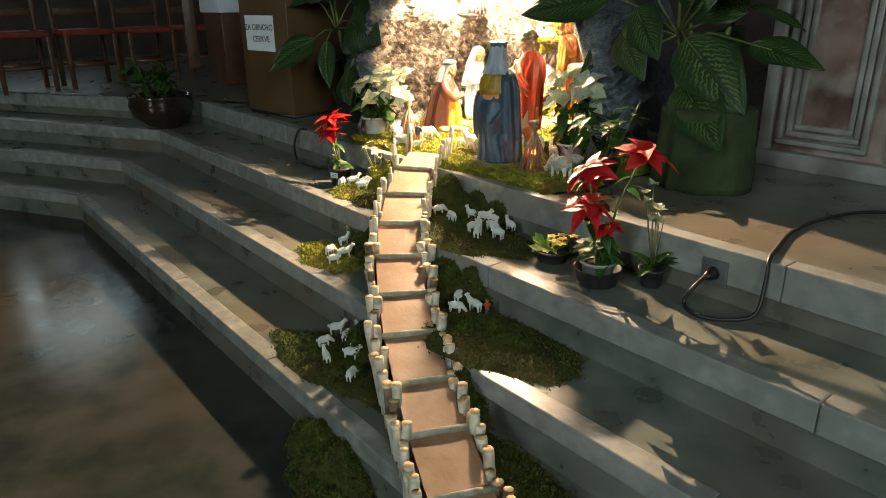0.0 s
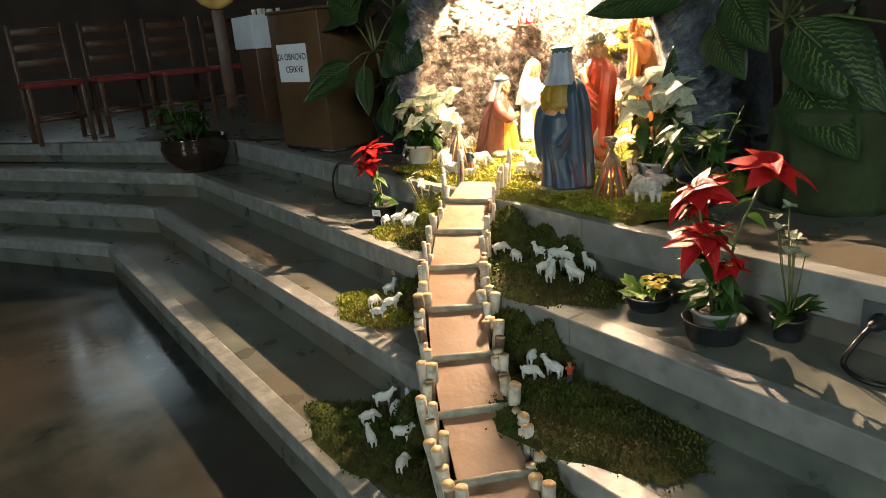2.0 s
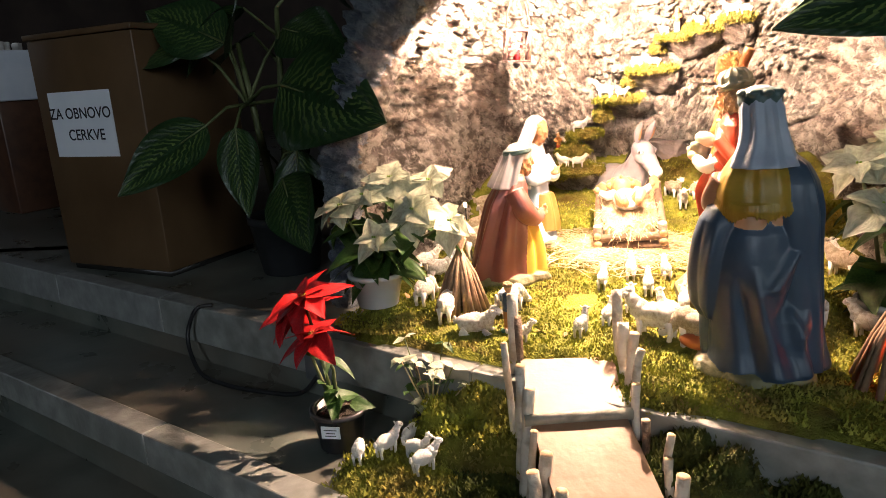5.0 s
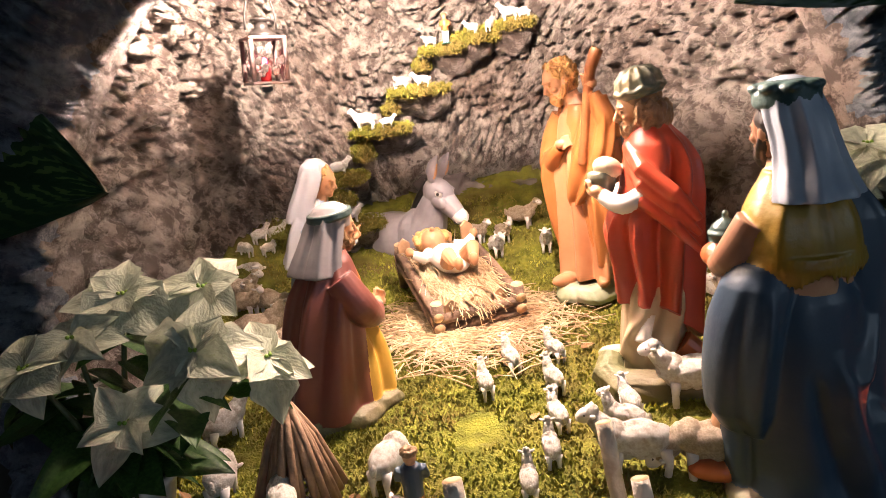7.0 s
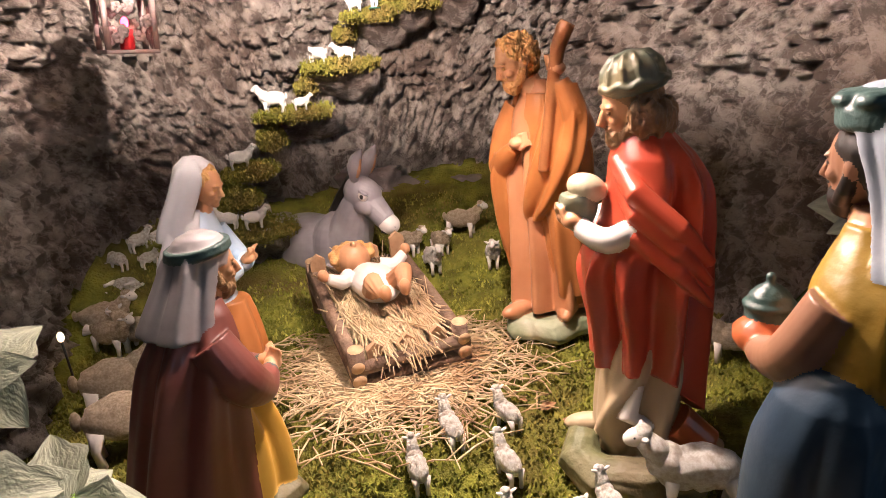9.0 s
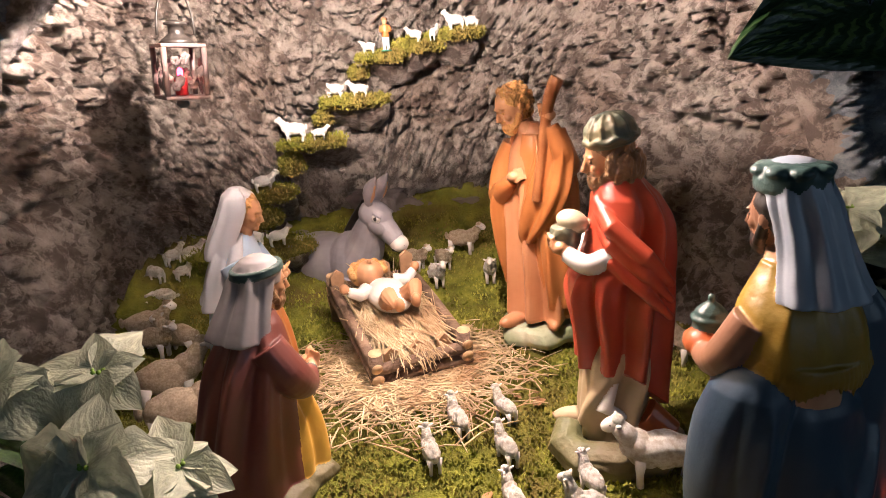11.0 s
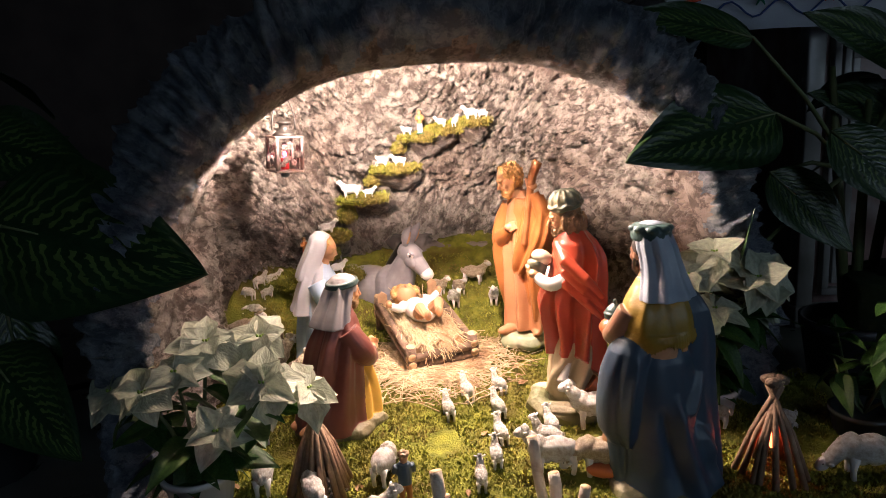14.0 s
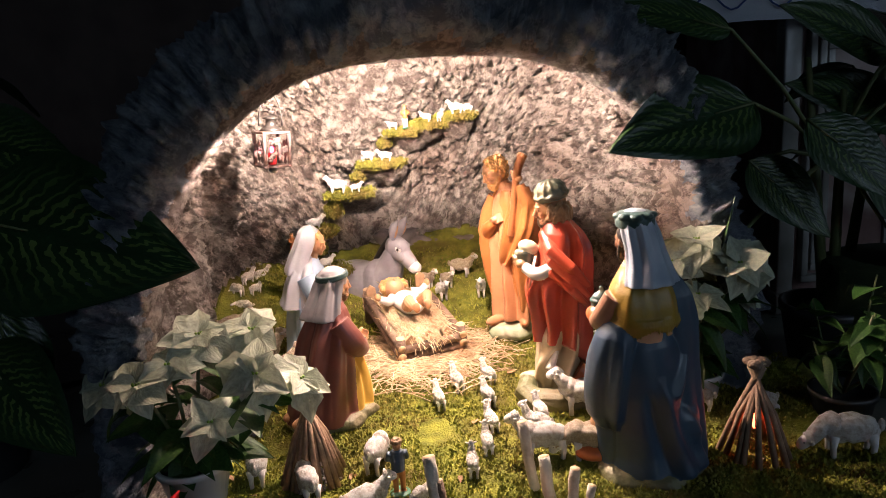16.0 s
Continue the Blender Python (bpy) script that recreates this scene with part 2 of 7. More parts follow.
M_GREYCLOTH = mat("painted_grey_scarf", (0.22, 0.205, 0.21), 0.5, (0.32, 0.30, 0.305), 16, 0.05, 60, coat=0.05)
M_BLUECAPE = mat("painted_blue_cape", (0.026, 0.050, 0.084), 0.42, (0.048, 0.082, 0.122), 10, 0.08, 70, col3=(0.024, 0.044, 0.060), scale3=5, coat=0.06)
M_GOLDYOKE = mat("painted_gold_yoke", (0.26, 0.155, 0.012), 0.40, (0.38, 0.24, 0.03), 24, 0.12, 90, col3=(0.30, 0.20, 0.03), scale3=30)
M_TEALBAND = mat("painted_teal_band", (0.028, 0.060, 0.056), 0.42, (0.062, 0.105, 0.098), 30, 0.2, 90)
M_VEIL = mat("painted_white_veil", (0.26, 0.31, 0.38), 0.42, (0.38, 0.42, 0.48), 14, 0.05, 60, coat=0.1)
M_MARYBLUE = mat("painted_pale_blue_mantle", (0.34, 0.50, 0.68), 0.40, (0.50, 0.63, 0.76), 12, coat=0.1)
M_MARYWHITE = mat("painted_white_mantle", (0.50, 0.51, 0.55), 0.38, (0.62, 0.62, 0.65), 12, coat=0.15)
M_DONKEY = mat("painted_grey_hide", (0.29, 0.28, 0.31), 0.42, (0.42, 0.405, 0.44), 14, 0.06, 60, col3=(0.20, 0.18, 0.18), scale3=6, coat=0.1)
M_PALE = mat("painted_pale_muzzle", (0.66, 0.62, 0.58), 0.45, (0.74, 0.70, 0.66), 20)
M_BASE = mat("painted_mossy_base", (0.11, 0.12, 0.045), 0.55, (0.25, 0.235, 0.12), 22, 0.4, 70, col3=(0.16, 0.13, 0.07), scale3=9)
M_PLINTHPALE = mat("painted_pale_green_plinth", (0.30, 0.34, 0.22), 0.45, (0.50, 0.50, 0.36), 20, 0.2, 70, col3=(0.16, 0.22, 0.10), scale3=9)
M_STICKRED = mat("painted_brown_staff", (0.26, 0.095, 0.030), 0.38, (0.34, 0.14, 0.05), 30, 0.15, 90)
M_SHOE = mat("painted_orange_shoe", (0.40, 0.10, 0.03), 0.36, (0.46, 0.14, 0.05), 20)
M_CAPTEAL = mat("painted_teal_ribbed_cap", (0.060, 0.088, 0.072), 0.42, (0.15, 0.165, 0.115), 26, 0.15, 90, col3=(0.26, 0.22, 0.12), scale3=22)
M_CREAMPAINT = mat("painted_cream", (0.44, 0.40, 0.26), 0.42, (0.54, 0.50, 0.36), 20, 0.1, 80)
M_DARKPAINT = mat("dark_paint", (0.02, 0.018, 0.016), 0.4)
M_GREENBASE = mat("green_painted_plinth", (0.012, 0.10, 0.055), 0.5, (0.03, 0.15, 0.08), 20)
M_LEAF = mat("poinsettia_green_leaf", (0.020, 0.060, 0.012), 0.45, (0.050, 0.11, 0.022), 22, 0.15, 80, spec=0.4)


def see_through(m, amount):
    """Lets part of the light pass through a thin leaf."""
    N, L = m.node_tree.nodes, m.node_tree.links
    b, out = N["Principled BSDF"], N["Material Output"]
    tr = N.new("ShaderNodeBsdfTranslucent")
    mix = N.new("ShaderNodeMixShader")
    mix.inputs[0].default_value = amount
    if b.inputs["Base Color"].links:
        L.new(b.inputs["Base Color"].links[0].from_socket, tr.inputs["Color"])
    L.new(b.outputs[0], mix.inputs[1])
    L.new(tr.outputs[0], mix.inputs[2])
    L.new(mix.outputs[0], out.inputs["Surface"])


see_through(M_LEAF, 0.25)
M_BRACTR = mat("poinsettia_red_bract", (0.36, 0.007, 0.010), 0.5, (0.50, 0.016, 0.018), 18, 0.2, 90, spec=0.3)
M_STEM = mat("plant_stem", (0.06, 0.085, 0.025), 0.6, (0.12, 0.13, 0.05), 30)
M_YELLOWLEAF = mat("yellowed_leaf", (0.42, 0.32, 0.08), 0.55, (0.55, 0.45, 0.16), 20)
M_LIME = mat("lime_primrose_leaf", (0.14, 0.27, 0.02), 0.5, (0.26, 0.38, 0.05), 30, 0.3, 90)
M_PETALY = mat("yellow_petal", (0.66, 0.44, 0.02), 0.5, (0.76, 0.56, 0.05), 20)
M_SOIL = mat("potting_soil", (0.018, 0.012, 0.008), 0.95, (0.045, 0.03, 0.02), 90, 0.9, 160)
M_POTW = mat("white_glazed_pot", (0.58, 0.60, 0.60), 0.25, (0.66, 0.67, 0.66), 8, coat=0.3)
M_POTG = mat("grey_plastic_pot", (0.22, 0.225, 0.215), 0.5, (0.27, 0.275, 0.265), 12)
M_POTB = mat("black_plastic_pot", (0.014, 0.015, 0.016), 0.4, (0.025, 0.026, 0.028), 12)
M_POTGLAZE = mat("dark_glazed_ceramic", (0.018, 0.011, 0.008), 0.12, (0.035, 0.02, 0.013), 10, coat=0.5)
M_PODIUM = mat("brown_laminate", (0.085, 0.046, 0.020), 0.45, (0.115, 0.065, 0.030), 6, 0.05, 30)
M_PAPER = mat("white_paper", (0.66, 0.69, 0.74), 0.8, (0.72, 0.74, 0.78), 6)
M_INK = mat("black_ink", (0.015, 0.015, 0.02), 0.7)
M_CABLE = mat("black_rubber_cable", (0.012, 0.012, 0.013), 0.45)
M_PLATE = mat("grey_metal_socket_plate", (0.12, 0.13, 0.14), 0.35, (0.17, 0.18, 0.19), 20, metal=0.4)
M_REDMARBLE = mat("red_veined_marble", (0.12, 0.065, 0.056), 0.35, (0.27, 0.18, 0.16), 5, 0.05, 30, col3=(0.34, 0.29, 0.27), scale3=7)
M_GREYMARBLE = mat("grey_marble_frame", (0.20, 0.195, 0.175), 0.38, (0.34, 0.33, 0.31), 7, 0.08, 30, col3=(0.17, 0.16, 0.15), scale3=5)
M_CLOTH = mat("embroidered_white_cloth", (0.60, 0.63, 0.70), 0.85, (0.68, 0.70, 0.76), 9, 0.2, 200)
M_THREADB = mat("blue_thread", (0.03, 0.06, 0.20), 0.8)
M_THREADG = mat("green_thread", (0.02, 0.16, 0.10), 0.8)
M_THREADR = mat("red_thread", (0.55, 0.06, 0.02), 0.8)
M_GREENCLOTH = mat("dark_green_cloth", (0.020, 0.034, 0.010), 0.9, (0.035, 0.052, 0.016), 12, 0.3, 60)
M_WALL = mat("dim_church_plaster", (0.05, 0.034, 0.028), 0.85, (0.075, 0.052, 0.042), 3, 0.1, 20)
M_DARKWOOD = mat("dark_chair_wood", (0.060, 0.026, 0.016), 0.4, (0.10, 0.045, 0.025), 14)
M_REDSEAT = mat("dark_red_upholstery", (0.16, 0.018, 0.016), 0.8, (0.21, 0.028, 0.024), 14)
M_BRASS = mat("tarnished_brass", (0.22, 0.13, 0.035), 0.40, (0.32, 0.20, 0.06), 9, metal=0.8)
M_RUST = mat("rusty_painted_lantern", (0.10, 0.075, 0.07), 0.45, (0.16, 0.12, 0.115), 40, 0.2, 120, col3=(0.24, 0.13, 0.10), scale3=20)
M_ASH = mat("grey_gravel_ash", (0.20, 0.17, 0.15), 0.9, (0.34, 0.29, 0.26), 60, 0.9, 200)
M_DRYLEAF = mat("dry_brown_leaf", (0.20, 0.10, 0.04), 0.7, (0.32, 0.18, 0.08), 40)


def emitter(name, col, strength):
    m = bpy.data.materials.new(name)
    m.use_nodes = True
    b = m.node_tree.nodes["Principled BSDF"]
    b.inputs["Base Color"].default_value = (*col, 1)
    b.inputs["Emission Color"].default_value = (*col, 1)
    b.inputs["Emission Strength"].default_value = strength
    return m


M_REDGLOW = emitter("red_candle_bulb", (1.0, 0.03, 0.08), 30)
M_EMBER = emitter("red_ember_bulb", (1.0, 0.10, 0.03), 12)
M_DAY = emitter("window_daylight", (0.62, 0.78, 1.0), 0.7)
M_BULB = emitter("warm_bulb", (1.0, 0.72, 0.40), 6)
M_GLASS = mat("thin_lantern_glass", (0.9, 0.9, 0.9), 0.05, trans=1.0)


def leaf_material(name, base, vein, rough, rows, thin):
    """Leaf with feathered side veins of another tone, laid out on the leaf's own uv."""
    m = bpy.data.materials.new(name)
    m.use_nodes = True
    N, L = m.node_tree.nodes, m.node_tree.links
    b = N["Principled BSDF"]
    b.inputs["Roughness"].default_value = rough
    uv = N.new("ShaderNodeUVMap")
    sep = N.new("ShaderNodeSeparateXYZ")
    L.new(uv.outputs[0], sep.inputs[0])

    def math_(op, a, c):
        n = N.new("ShaderNodeMath")
        n.operation = op
        for i, v in enumerate((a, c)):
            if isinstance(v, (int, float)):
                n.inputs[i].default_value = v
            else:
                L.new(v, n.inputs[i])
        return n.outputs[0]

    off = math_("ABSOLUTE", math_("SUBTRACT", sep.outputs["X"], 0.5), 0)
    k = math_("SUBTRACT", math_("MULTIPLY", sep.outputs["Y"], rows), math_("MULTIPLY", off, 9.0))
    nz = N.new("ShaderNodeTexNoise")
    nz.inputs["Scale"].default_value = 14.0
    L.new(uv.outputs[0], nz.inputs["Vector"])
    k = math_("ADD", k, math_("MULTIPLY", nz.outputs["Fac"], 1.6))
    s = math_("SINE", math_("MULTIPLY", k, 6.283), 0)
    fade = math_("SUBTRACT", 1.0, math_("MULTIPLY", off, 2.1))
    v = math_("MULTIPLY", math_("GREATER_THAN", math_("MULTIPLY", s, math_("MULTIPLY", nz.outputs["Fac"], 1.9)), thin), math_("MULTIPLY", fade, math_("GREATER_THAN", off, 0.05)))
    mx = N.new("ShaderNodeMix")
    mx.data_type = "RGBA"
    mx.inputs["A"].default_value = (*base, 1)
    mx.inputs["B"].default_value = (*vein, 1)
    L.new(v, mx.inputs["Factor"])
    tone = N.new("ShaderNodeTexNoise")
    tone.inputs["Scale"].default_value = 5.0
    L.new(uv.outputs[0], tone.inputs["Vector"])
    hue = N.new("ShaderNodeHueSaturation")
    var = N.new("ShaderNodeMapRange")
    var.inputs["From Min"].default_value, var.inputs["From Max"].default_value = 0.3, 0.7
    var.inputs["To Min"].default_value, var.inputs["To Max"].default_value = 0.72, 1.18
    L.new(tone.outputs["Fac"], var.inputs["Value"])
    L.new(var.outputs["Result"], hue.inputs["Value"])
    L.new(mx.outputs["Result"], hue.inputs["Color"])
    L.new(hue.outputs["Color"], b.inputs["Base Color"])
    bn = N.new("ShaderNodeBump")
    bn.inputs["Strength"].default_value, bn.inputs["Distance"].default_value = 0.25, 0.0015
    L.new(s, bn.inputs["Height"])
    L.new(bn.outputs["Normal"], b.inputs["Normal"])
    return m


M_VARLEAF = leaf_material("variegated_leaf", (0.013, 0.036, 0.011), (0.11, 0.16, 0.04), 0.38, 15.0, 0.42)
M_BRACTW = leaf_material("poinsettia_cream_bract", (0.47, 0.50, 0.37), (0.37, 0.43, 0.27), 0.5, 6.0, 0.86)
see_through(M_BRACTW, 0.30)

# ---------------------------------------------------------------- mesh helpers


def finish(name, bm, mats, parent=None, smooth=True, m=None):
    me = bpy.data.meshes.new(name)
    bm.normal_update()
    bm.to_mesh(me)
    bm.free()
    for x in (mats if isinstance(mats, (list, tuple)) else [mats]):
        me.materials.append(x)
    if smooth:
        me.polygons.foreach_set("use_smooth", [True] * len(me.polygons))
    ob = new(name, me)
    if parent:
        ob.parent = parent
    if m is not None:
        ob.matrix_basis = m
    return ob


def part(name, bm, material, parent, label="", smooth=True, m=None):
    ob = finish(name, bm, material, parent, smooth, m)
    return tagged(ob, label) if label else ob


def thing(name, m, label, category, group="", kind=""):
    ob = new(name)
    ob.empty_display_size = 0.05
    ob.matrix_basis = m
    return tagged(ob, label, category, group, kind)


def box(bm, x0, y0, z0, x1, y1, z1, bev=0.0, mi=0, m=None):
    r = bmesh.ops.create_cube(bm, size=1.0)
    vs = r["verts"]
    bmesh.ops.scale(bm, vec=(x1 - x0, y1 - y0, z1 - z0), verts=vs)
    bmesh.ops.translate(bm, vec=((x0 + x1) / 2, (y0 + y1) / 2, (z0 + z1) / 2), verts=vs)
    fs = list({f for v in vs for f in v.link_faces})
    for f in fs:
        f.material_index = mi
    if bev:
        es = list({e for v in vs for e in v.link_edges})
        g = bmesh.ops.bevel(bm, geom=es, offset=bev, segments=2, affect="EDGES", profile=0.5)
        vs = list({v for f in g["faces"] for v in f.verts} | {v for v in vs if v.is_valid})
    if m is not None:
        bmesh.ops.transform(bm, matrix=m, verts=vs)
    return vs


def ball(bm, c, r, mi=0, seg=16, rings=10, turn=None, bump=0.0, bfreq=20.0):
    """An ellipsoid with radii r round c, turned by an Euler in degrees."""
    if isinstance(r, (int, float)):
        r = (r, r, r)
    g = bmesh.ops.create_uvsphere(bm, u_segments=seg, v_segments=rings, radius=1.0)
    vs = g["verts"]
    M = Matrix.Translation(c) @ (pose(0, 0, 0, *turn) if turn else Matrix()) @ Matrix.Diagonal((*r, 1))
    bmesh.ops.transform(bm, matrix=M, verts=vs)
    if bump:
        for v in vs:
            d = (v.co - Vector(c)).normalized()
            v.co += d * bump * noise.noise(v.co * bfreq)
    for v in vs:
        for f in v.link_faces:
            f.material_index = mi
    return vs


def tube(bm, pts, radii, mi=0, seg=10, cap=True, end_mi=None, wob=0.0):
    """A round tube along points; radii: one or one a point."""
    pts = [Vector(p) for p in pts]
    if isinstance(radii, (int, float)):
        radii = [radii] * len(pts)
    rings, prev = [], None
    for i, p in enumerate(pts):
        d = (pts[min(i + 1, len(pts) - 1)] - pts[max(i - 1, 0)]).normalized()
        a = prev - d * prev.dot(d) if prev else d.orthogonal()
        a.normalize()
        prev = a
        b = d.cross(a)
        ring = []
        for k in range(seg):
            t = 2 * math.pi * k / seg
            rr = radii[i] * (1 + (wob * noise.noise(Vector((k * 1.7, i * 0.9, p.x * 31))) if wob else 0))
            ring.append(bm.verts.new(p + (a * math.cos(t) + b * math.sin(t)) * rr))
        rings.append(ring)
    for r0, r1 in zip(rings, rings[1:]):
        for k in range(seg):
            f = bm.faces.new((r0[k], r0[(k + 1) % seg], r1[(k + 1) % seg], r1[k]))
            f.material_index = mi
    if cap:
        for r in (rings[0][::-1], rings[-1]):
            f = bm.faces.new(r)
            f.material_index = mi if end_mi is None else end_mi
    return rings


def ease(rows, n=4):
    """Rows of numbers, with n - 1 more between each two, on a smooth curve."""
    out = []
    for i in range(len(rows) - 1):
        p0, p1, p2, p3 = rows[max(0, i - 1)], rows[i], rows[i + 1], rows[min(len(rows) - 1, i + 2)]
        for k in range(n):
            s = k / n
            v = [0.5 * ((2 * b) + (c - a) * s + (2 * a - 5 * b + 4 * c - d) * s * s + (3 * b - a - 3 * c + d) * s ** 3) for a, b, c, d in zip(p0[:8], p1[:8], p2[:8], p3[:8])]
            v[0] = p1[0] + (p2[0] - p1[0]) * s
            out.append((*v, *p1[8:]))
    return out + [tuple(rows[-1])]


def loft(bm, rows, mi=0, seg=40, cap=True):
    """Rings of a draped form. Row: z, centre x, y, radius x, y, fold depth, folds, phase, material."""
    rings, n0 = [], len(rows)
    rows = ease(rows)
    seg = seg * 2
    nf0 = rows[0][6]
    for row in rows:
        z, cx, cy, rx, ry, dep, nf, ph = row[:8]
        ring = []
        for k in range(seg):
            t = 2 * math.pi * k / seg
            q = Vector((math.cos(t) * 1.3, math.sin(t) * 1.3, z * 6))
            w = t + 0.55 * noise.noise(q + Vector((nf0, 0, 0))) + 0.5 * math.sin(z * 7 + nf0) * 0.3
            ridge = 1 - 2 * abs(math.sin(nf0 * 0.5 * w + ph * 0.5)) ** 0.75
            fine = 1 - 2 * abs(math.sin((nf0 + 2) * w * 0.5 * 1.0 + nf0 + ph * 0.3)) ** 0.9 if nf0 % 2 == 0 else math.sin((nf0 + 4) * w)
            s = 1 + dep * (0.95 * ridge + 0.45 * fine) + 0.6 * dep * noise.noise(q * 2.1)
            ring.append(bm.verts.new((cx + rx * s * math.cos(t), cy + ry * s * math.sin(t), z)))
        rings.append(ring)
    for i, (r0, r1) in enumerate(zip(rings, rings[1:])):
        m = rows[i][8] if len(rows[i]) > 8 else mi
        for k in range(seg):
            f = bm.faces.new((r0[k], r0[(k + 1) % seg], r1[(k + 1) % seg], r1[k]))
            f.material_index = m
    if cap:
        bm.faces.new(rings[0][::-1]).material_index = rows[0][8] if len(rows[0]) > 8 else mi
        bm.faces.new(rings[-1]).material_index = rows[-1][8] if len(rows[-1]) > 8 else mi
    return rings


def lathe(bm, prof, mi=0, seg=28, m=None):
    """A turned form from (radius, z) pairs, with the rim and the inside as given."""
    rings = []
    vs = []
    for r, z in prof:
        ring = [bm.verts.new((r * math.cos(2 * math.pi * k / seg), r * math.sin(2 * math.pi * k / seg), z)) for k in range(seg)]
        rings.append(ring)
        vs += ring
    for r0, r1 in zip(rings, rings[1:]):
        for k in range(seg):
            f = bm.faces.new((r0[k], r0[(k + 1) % seg], r1[(k + 1) % seg], r1[k]))
            f.material_index = mi
    bm.faces.new(rings[0][::-1]).material_index = mi
    bm.faces.new(rings[-1]).material_index = mi
    if m is not None:
        bmesh.ops.transform(bm, matrix=m, verts=vs)
    return rings


def ground(x, y):
    """Height of the moss bed inside and before the grotto."""
    t = min(1.0, max(0.0, (y - 3.7) / 0.8))
    e = max(0.0, y - 4.4)
    return 0.69 + 0.05 * t + 0.2 * e + 0.42 * e * e + 0.35 * max(0.0, -1.78 - x) * min(1.0, max(0.0, (y - 4.25) / 0.3)) + 0.012 * noise.noise(Vector((x * 5, y * 5, 0))) + 0.010 * noise.noise(Vector((x * 17, y * 17, 3)))

# ---------------------------------------------------------------- large structure
RISE, EDGE, CX = 0.165, [2.53, 2.855, 3.165, 3.50], [-3.70, -3.785, -3.87, -3.955]
BX, BY = -0.866, -0.5

bm = bmesh.new()
box(bm, -9.5, -6.5, -0.3, 5.2, 9.0, 0.0)
floor = tagged(finish("floor", bm, M_FLOOR, smooth=False), "dark polished stone church floor with soft window reflections", "floor", kind="structure")


def prism(bm, poly, z0, z1):
    lo = [bm.verts.new((x, y, z0)) for x, y in poly]
    hi = [bm.verts.new((x, y, z1)) for x, y in poly]
    n = len(poly)
    bm.faces.new(hi)
    bm.faces.new(lo[::-1])
    for i in range(n):
        bm.faces.new((lo[i], lo[(i + 1) % n], hi[(i + 1) % n], hi[i]))


steps = []
for k in range(4):
    bm = bmesh.new()
    y, cx = EDGE[k] + 0.004, CX[k]
    prism(bm, [(5.1, y), (5.1, 8.9), (-9.3, 8.9), (-9.3, y - 3.2), (cx + BX * 6.2, y + BY * 6.2), (cx, y)], RISE * k + 0.001, RISE * (k + 1))
    name = "platform" if k == 3 else "step_%d" % (k + 1)
    label = "grey-green polished stone altar platform" if k == 3 else "low grey-green polished stone altar step"
    steps.append(tagged(finish(name, bm, M_TREAD, smooth=False), label, "platform" if k == 3 else "step", kind="structure"))

# church walls, with tall openings for the daylight; south and east openings are added
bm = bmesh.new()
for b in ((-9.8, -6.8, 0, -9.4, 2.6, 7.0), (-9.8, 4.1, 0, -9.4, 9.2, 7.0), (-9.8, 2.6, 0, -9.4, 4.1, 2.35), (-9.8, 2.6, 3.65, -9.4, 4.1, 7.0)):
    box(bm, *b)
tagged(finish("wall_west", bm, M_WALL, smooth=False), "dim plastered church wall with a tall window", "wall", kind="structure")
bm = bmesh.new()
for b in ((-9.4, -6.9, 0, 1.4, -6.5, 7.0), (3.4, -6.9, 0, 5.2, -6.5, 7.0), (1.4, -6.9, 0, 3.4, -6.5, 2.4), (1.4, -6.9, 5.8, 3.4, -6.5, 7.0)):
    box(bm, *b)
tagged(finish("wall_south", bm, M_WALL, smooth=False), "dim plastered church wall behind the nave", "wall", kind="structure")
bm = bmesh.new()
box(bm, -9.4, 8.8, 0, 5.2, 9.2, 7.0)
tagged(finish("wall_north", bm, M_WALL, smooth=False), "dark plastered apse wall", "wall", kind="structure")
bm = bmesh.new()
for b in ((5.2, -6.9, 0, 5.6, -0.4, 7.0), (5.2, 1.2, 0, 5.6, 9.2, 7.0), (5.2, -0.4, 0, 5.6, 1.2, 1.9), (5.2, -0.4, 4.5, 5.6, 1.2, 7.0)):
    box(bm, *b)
tagged(finish("wall_east", bm, M_WALL, smooth=False), "dark plastered church wall with an added tall window opening", "wall", kind="structure")
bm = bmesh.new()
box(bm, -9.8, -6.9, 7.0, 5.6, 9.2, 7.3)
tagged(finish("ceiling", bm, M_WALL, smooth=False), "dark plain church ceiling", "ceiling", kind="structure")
# glowing panels out of view; those south and east are added for fill
for nm, b in (("window_1", (-9.72, 2.6, 2.35, -9.70, 4.1, 3.65)), ("daylight_panel_2", (1.4, -6.82, 2.4, 3.4, -6.80, 5.8)), ("daylight_panel_3", (5.5, -0.4, 1.9, 5.52, 1.2, 4.5))):
    bm = bmesh.new()
    box(bm, *b)
    tagged(finish(nm, bm, M_DAY, smooth=False), "tall glowing panel added as an unseen church window", "window", kind="structure")


# ---------------------------------------------------------------- grotto
AX, DN = Vector((0.974, 0.229, 0)), Vector((-0.229, 0.974, 0))
GC = Vector((-1.345, 3.94, 0.66))


def arch(a, hw, hh, n=2.7):
    c, s = math.cos(a), max(0.0, math.sin(a))
    return math.copysign(abs(c) ** (2 / n), c) * hw, s ** (2 / n) * hh


def fractal(p, f, o=4):
    v, amp = 0.0, 1.0
    for _ in range(o):
        v += amp * noise.noise(p * f)
        f *= 2.1
        amp *= 0.5
    return v


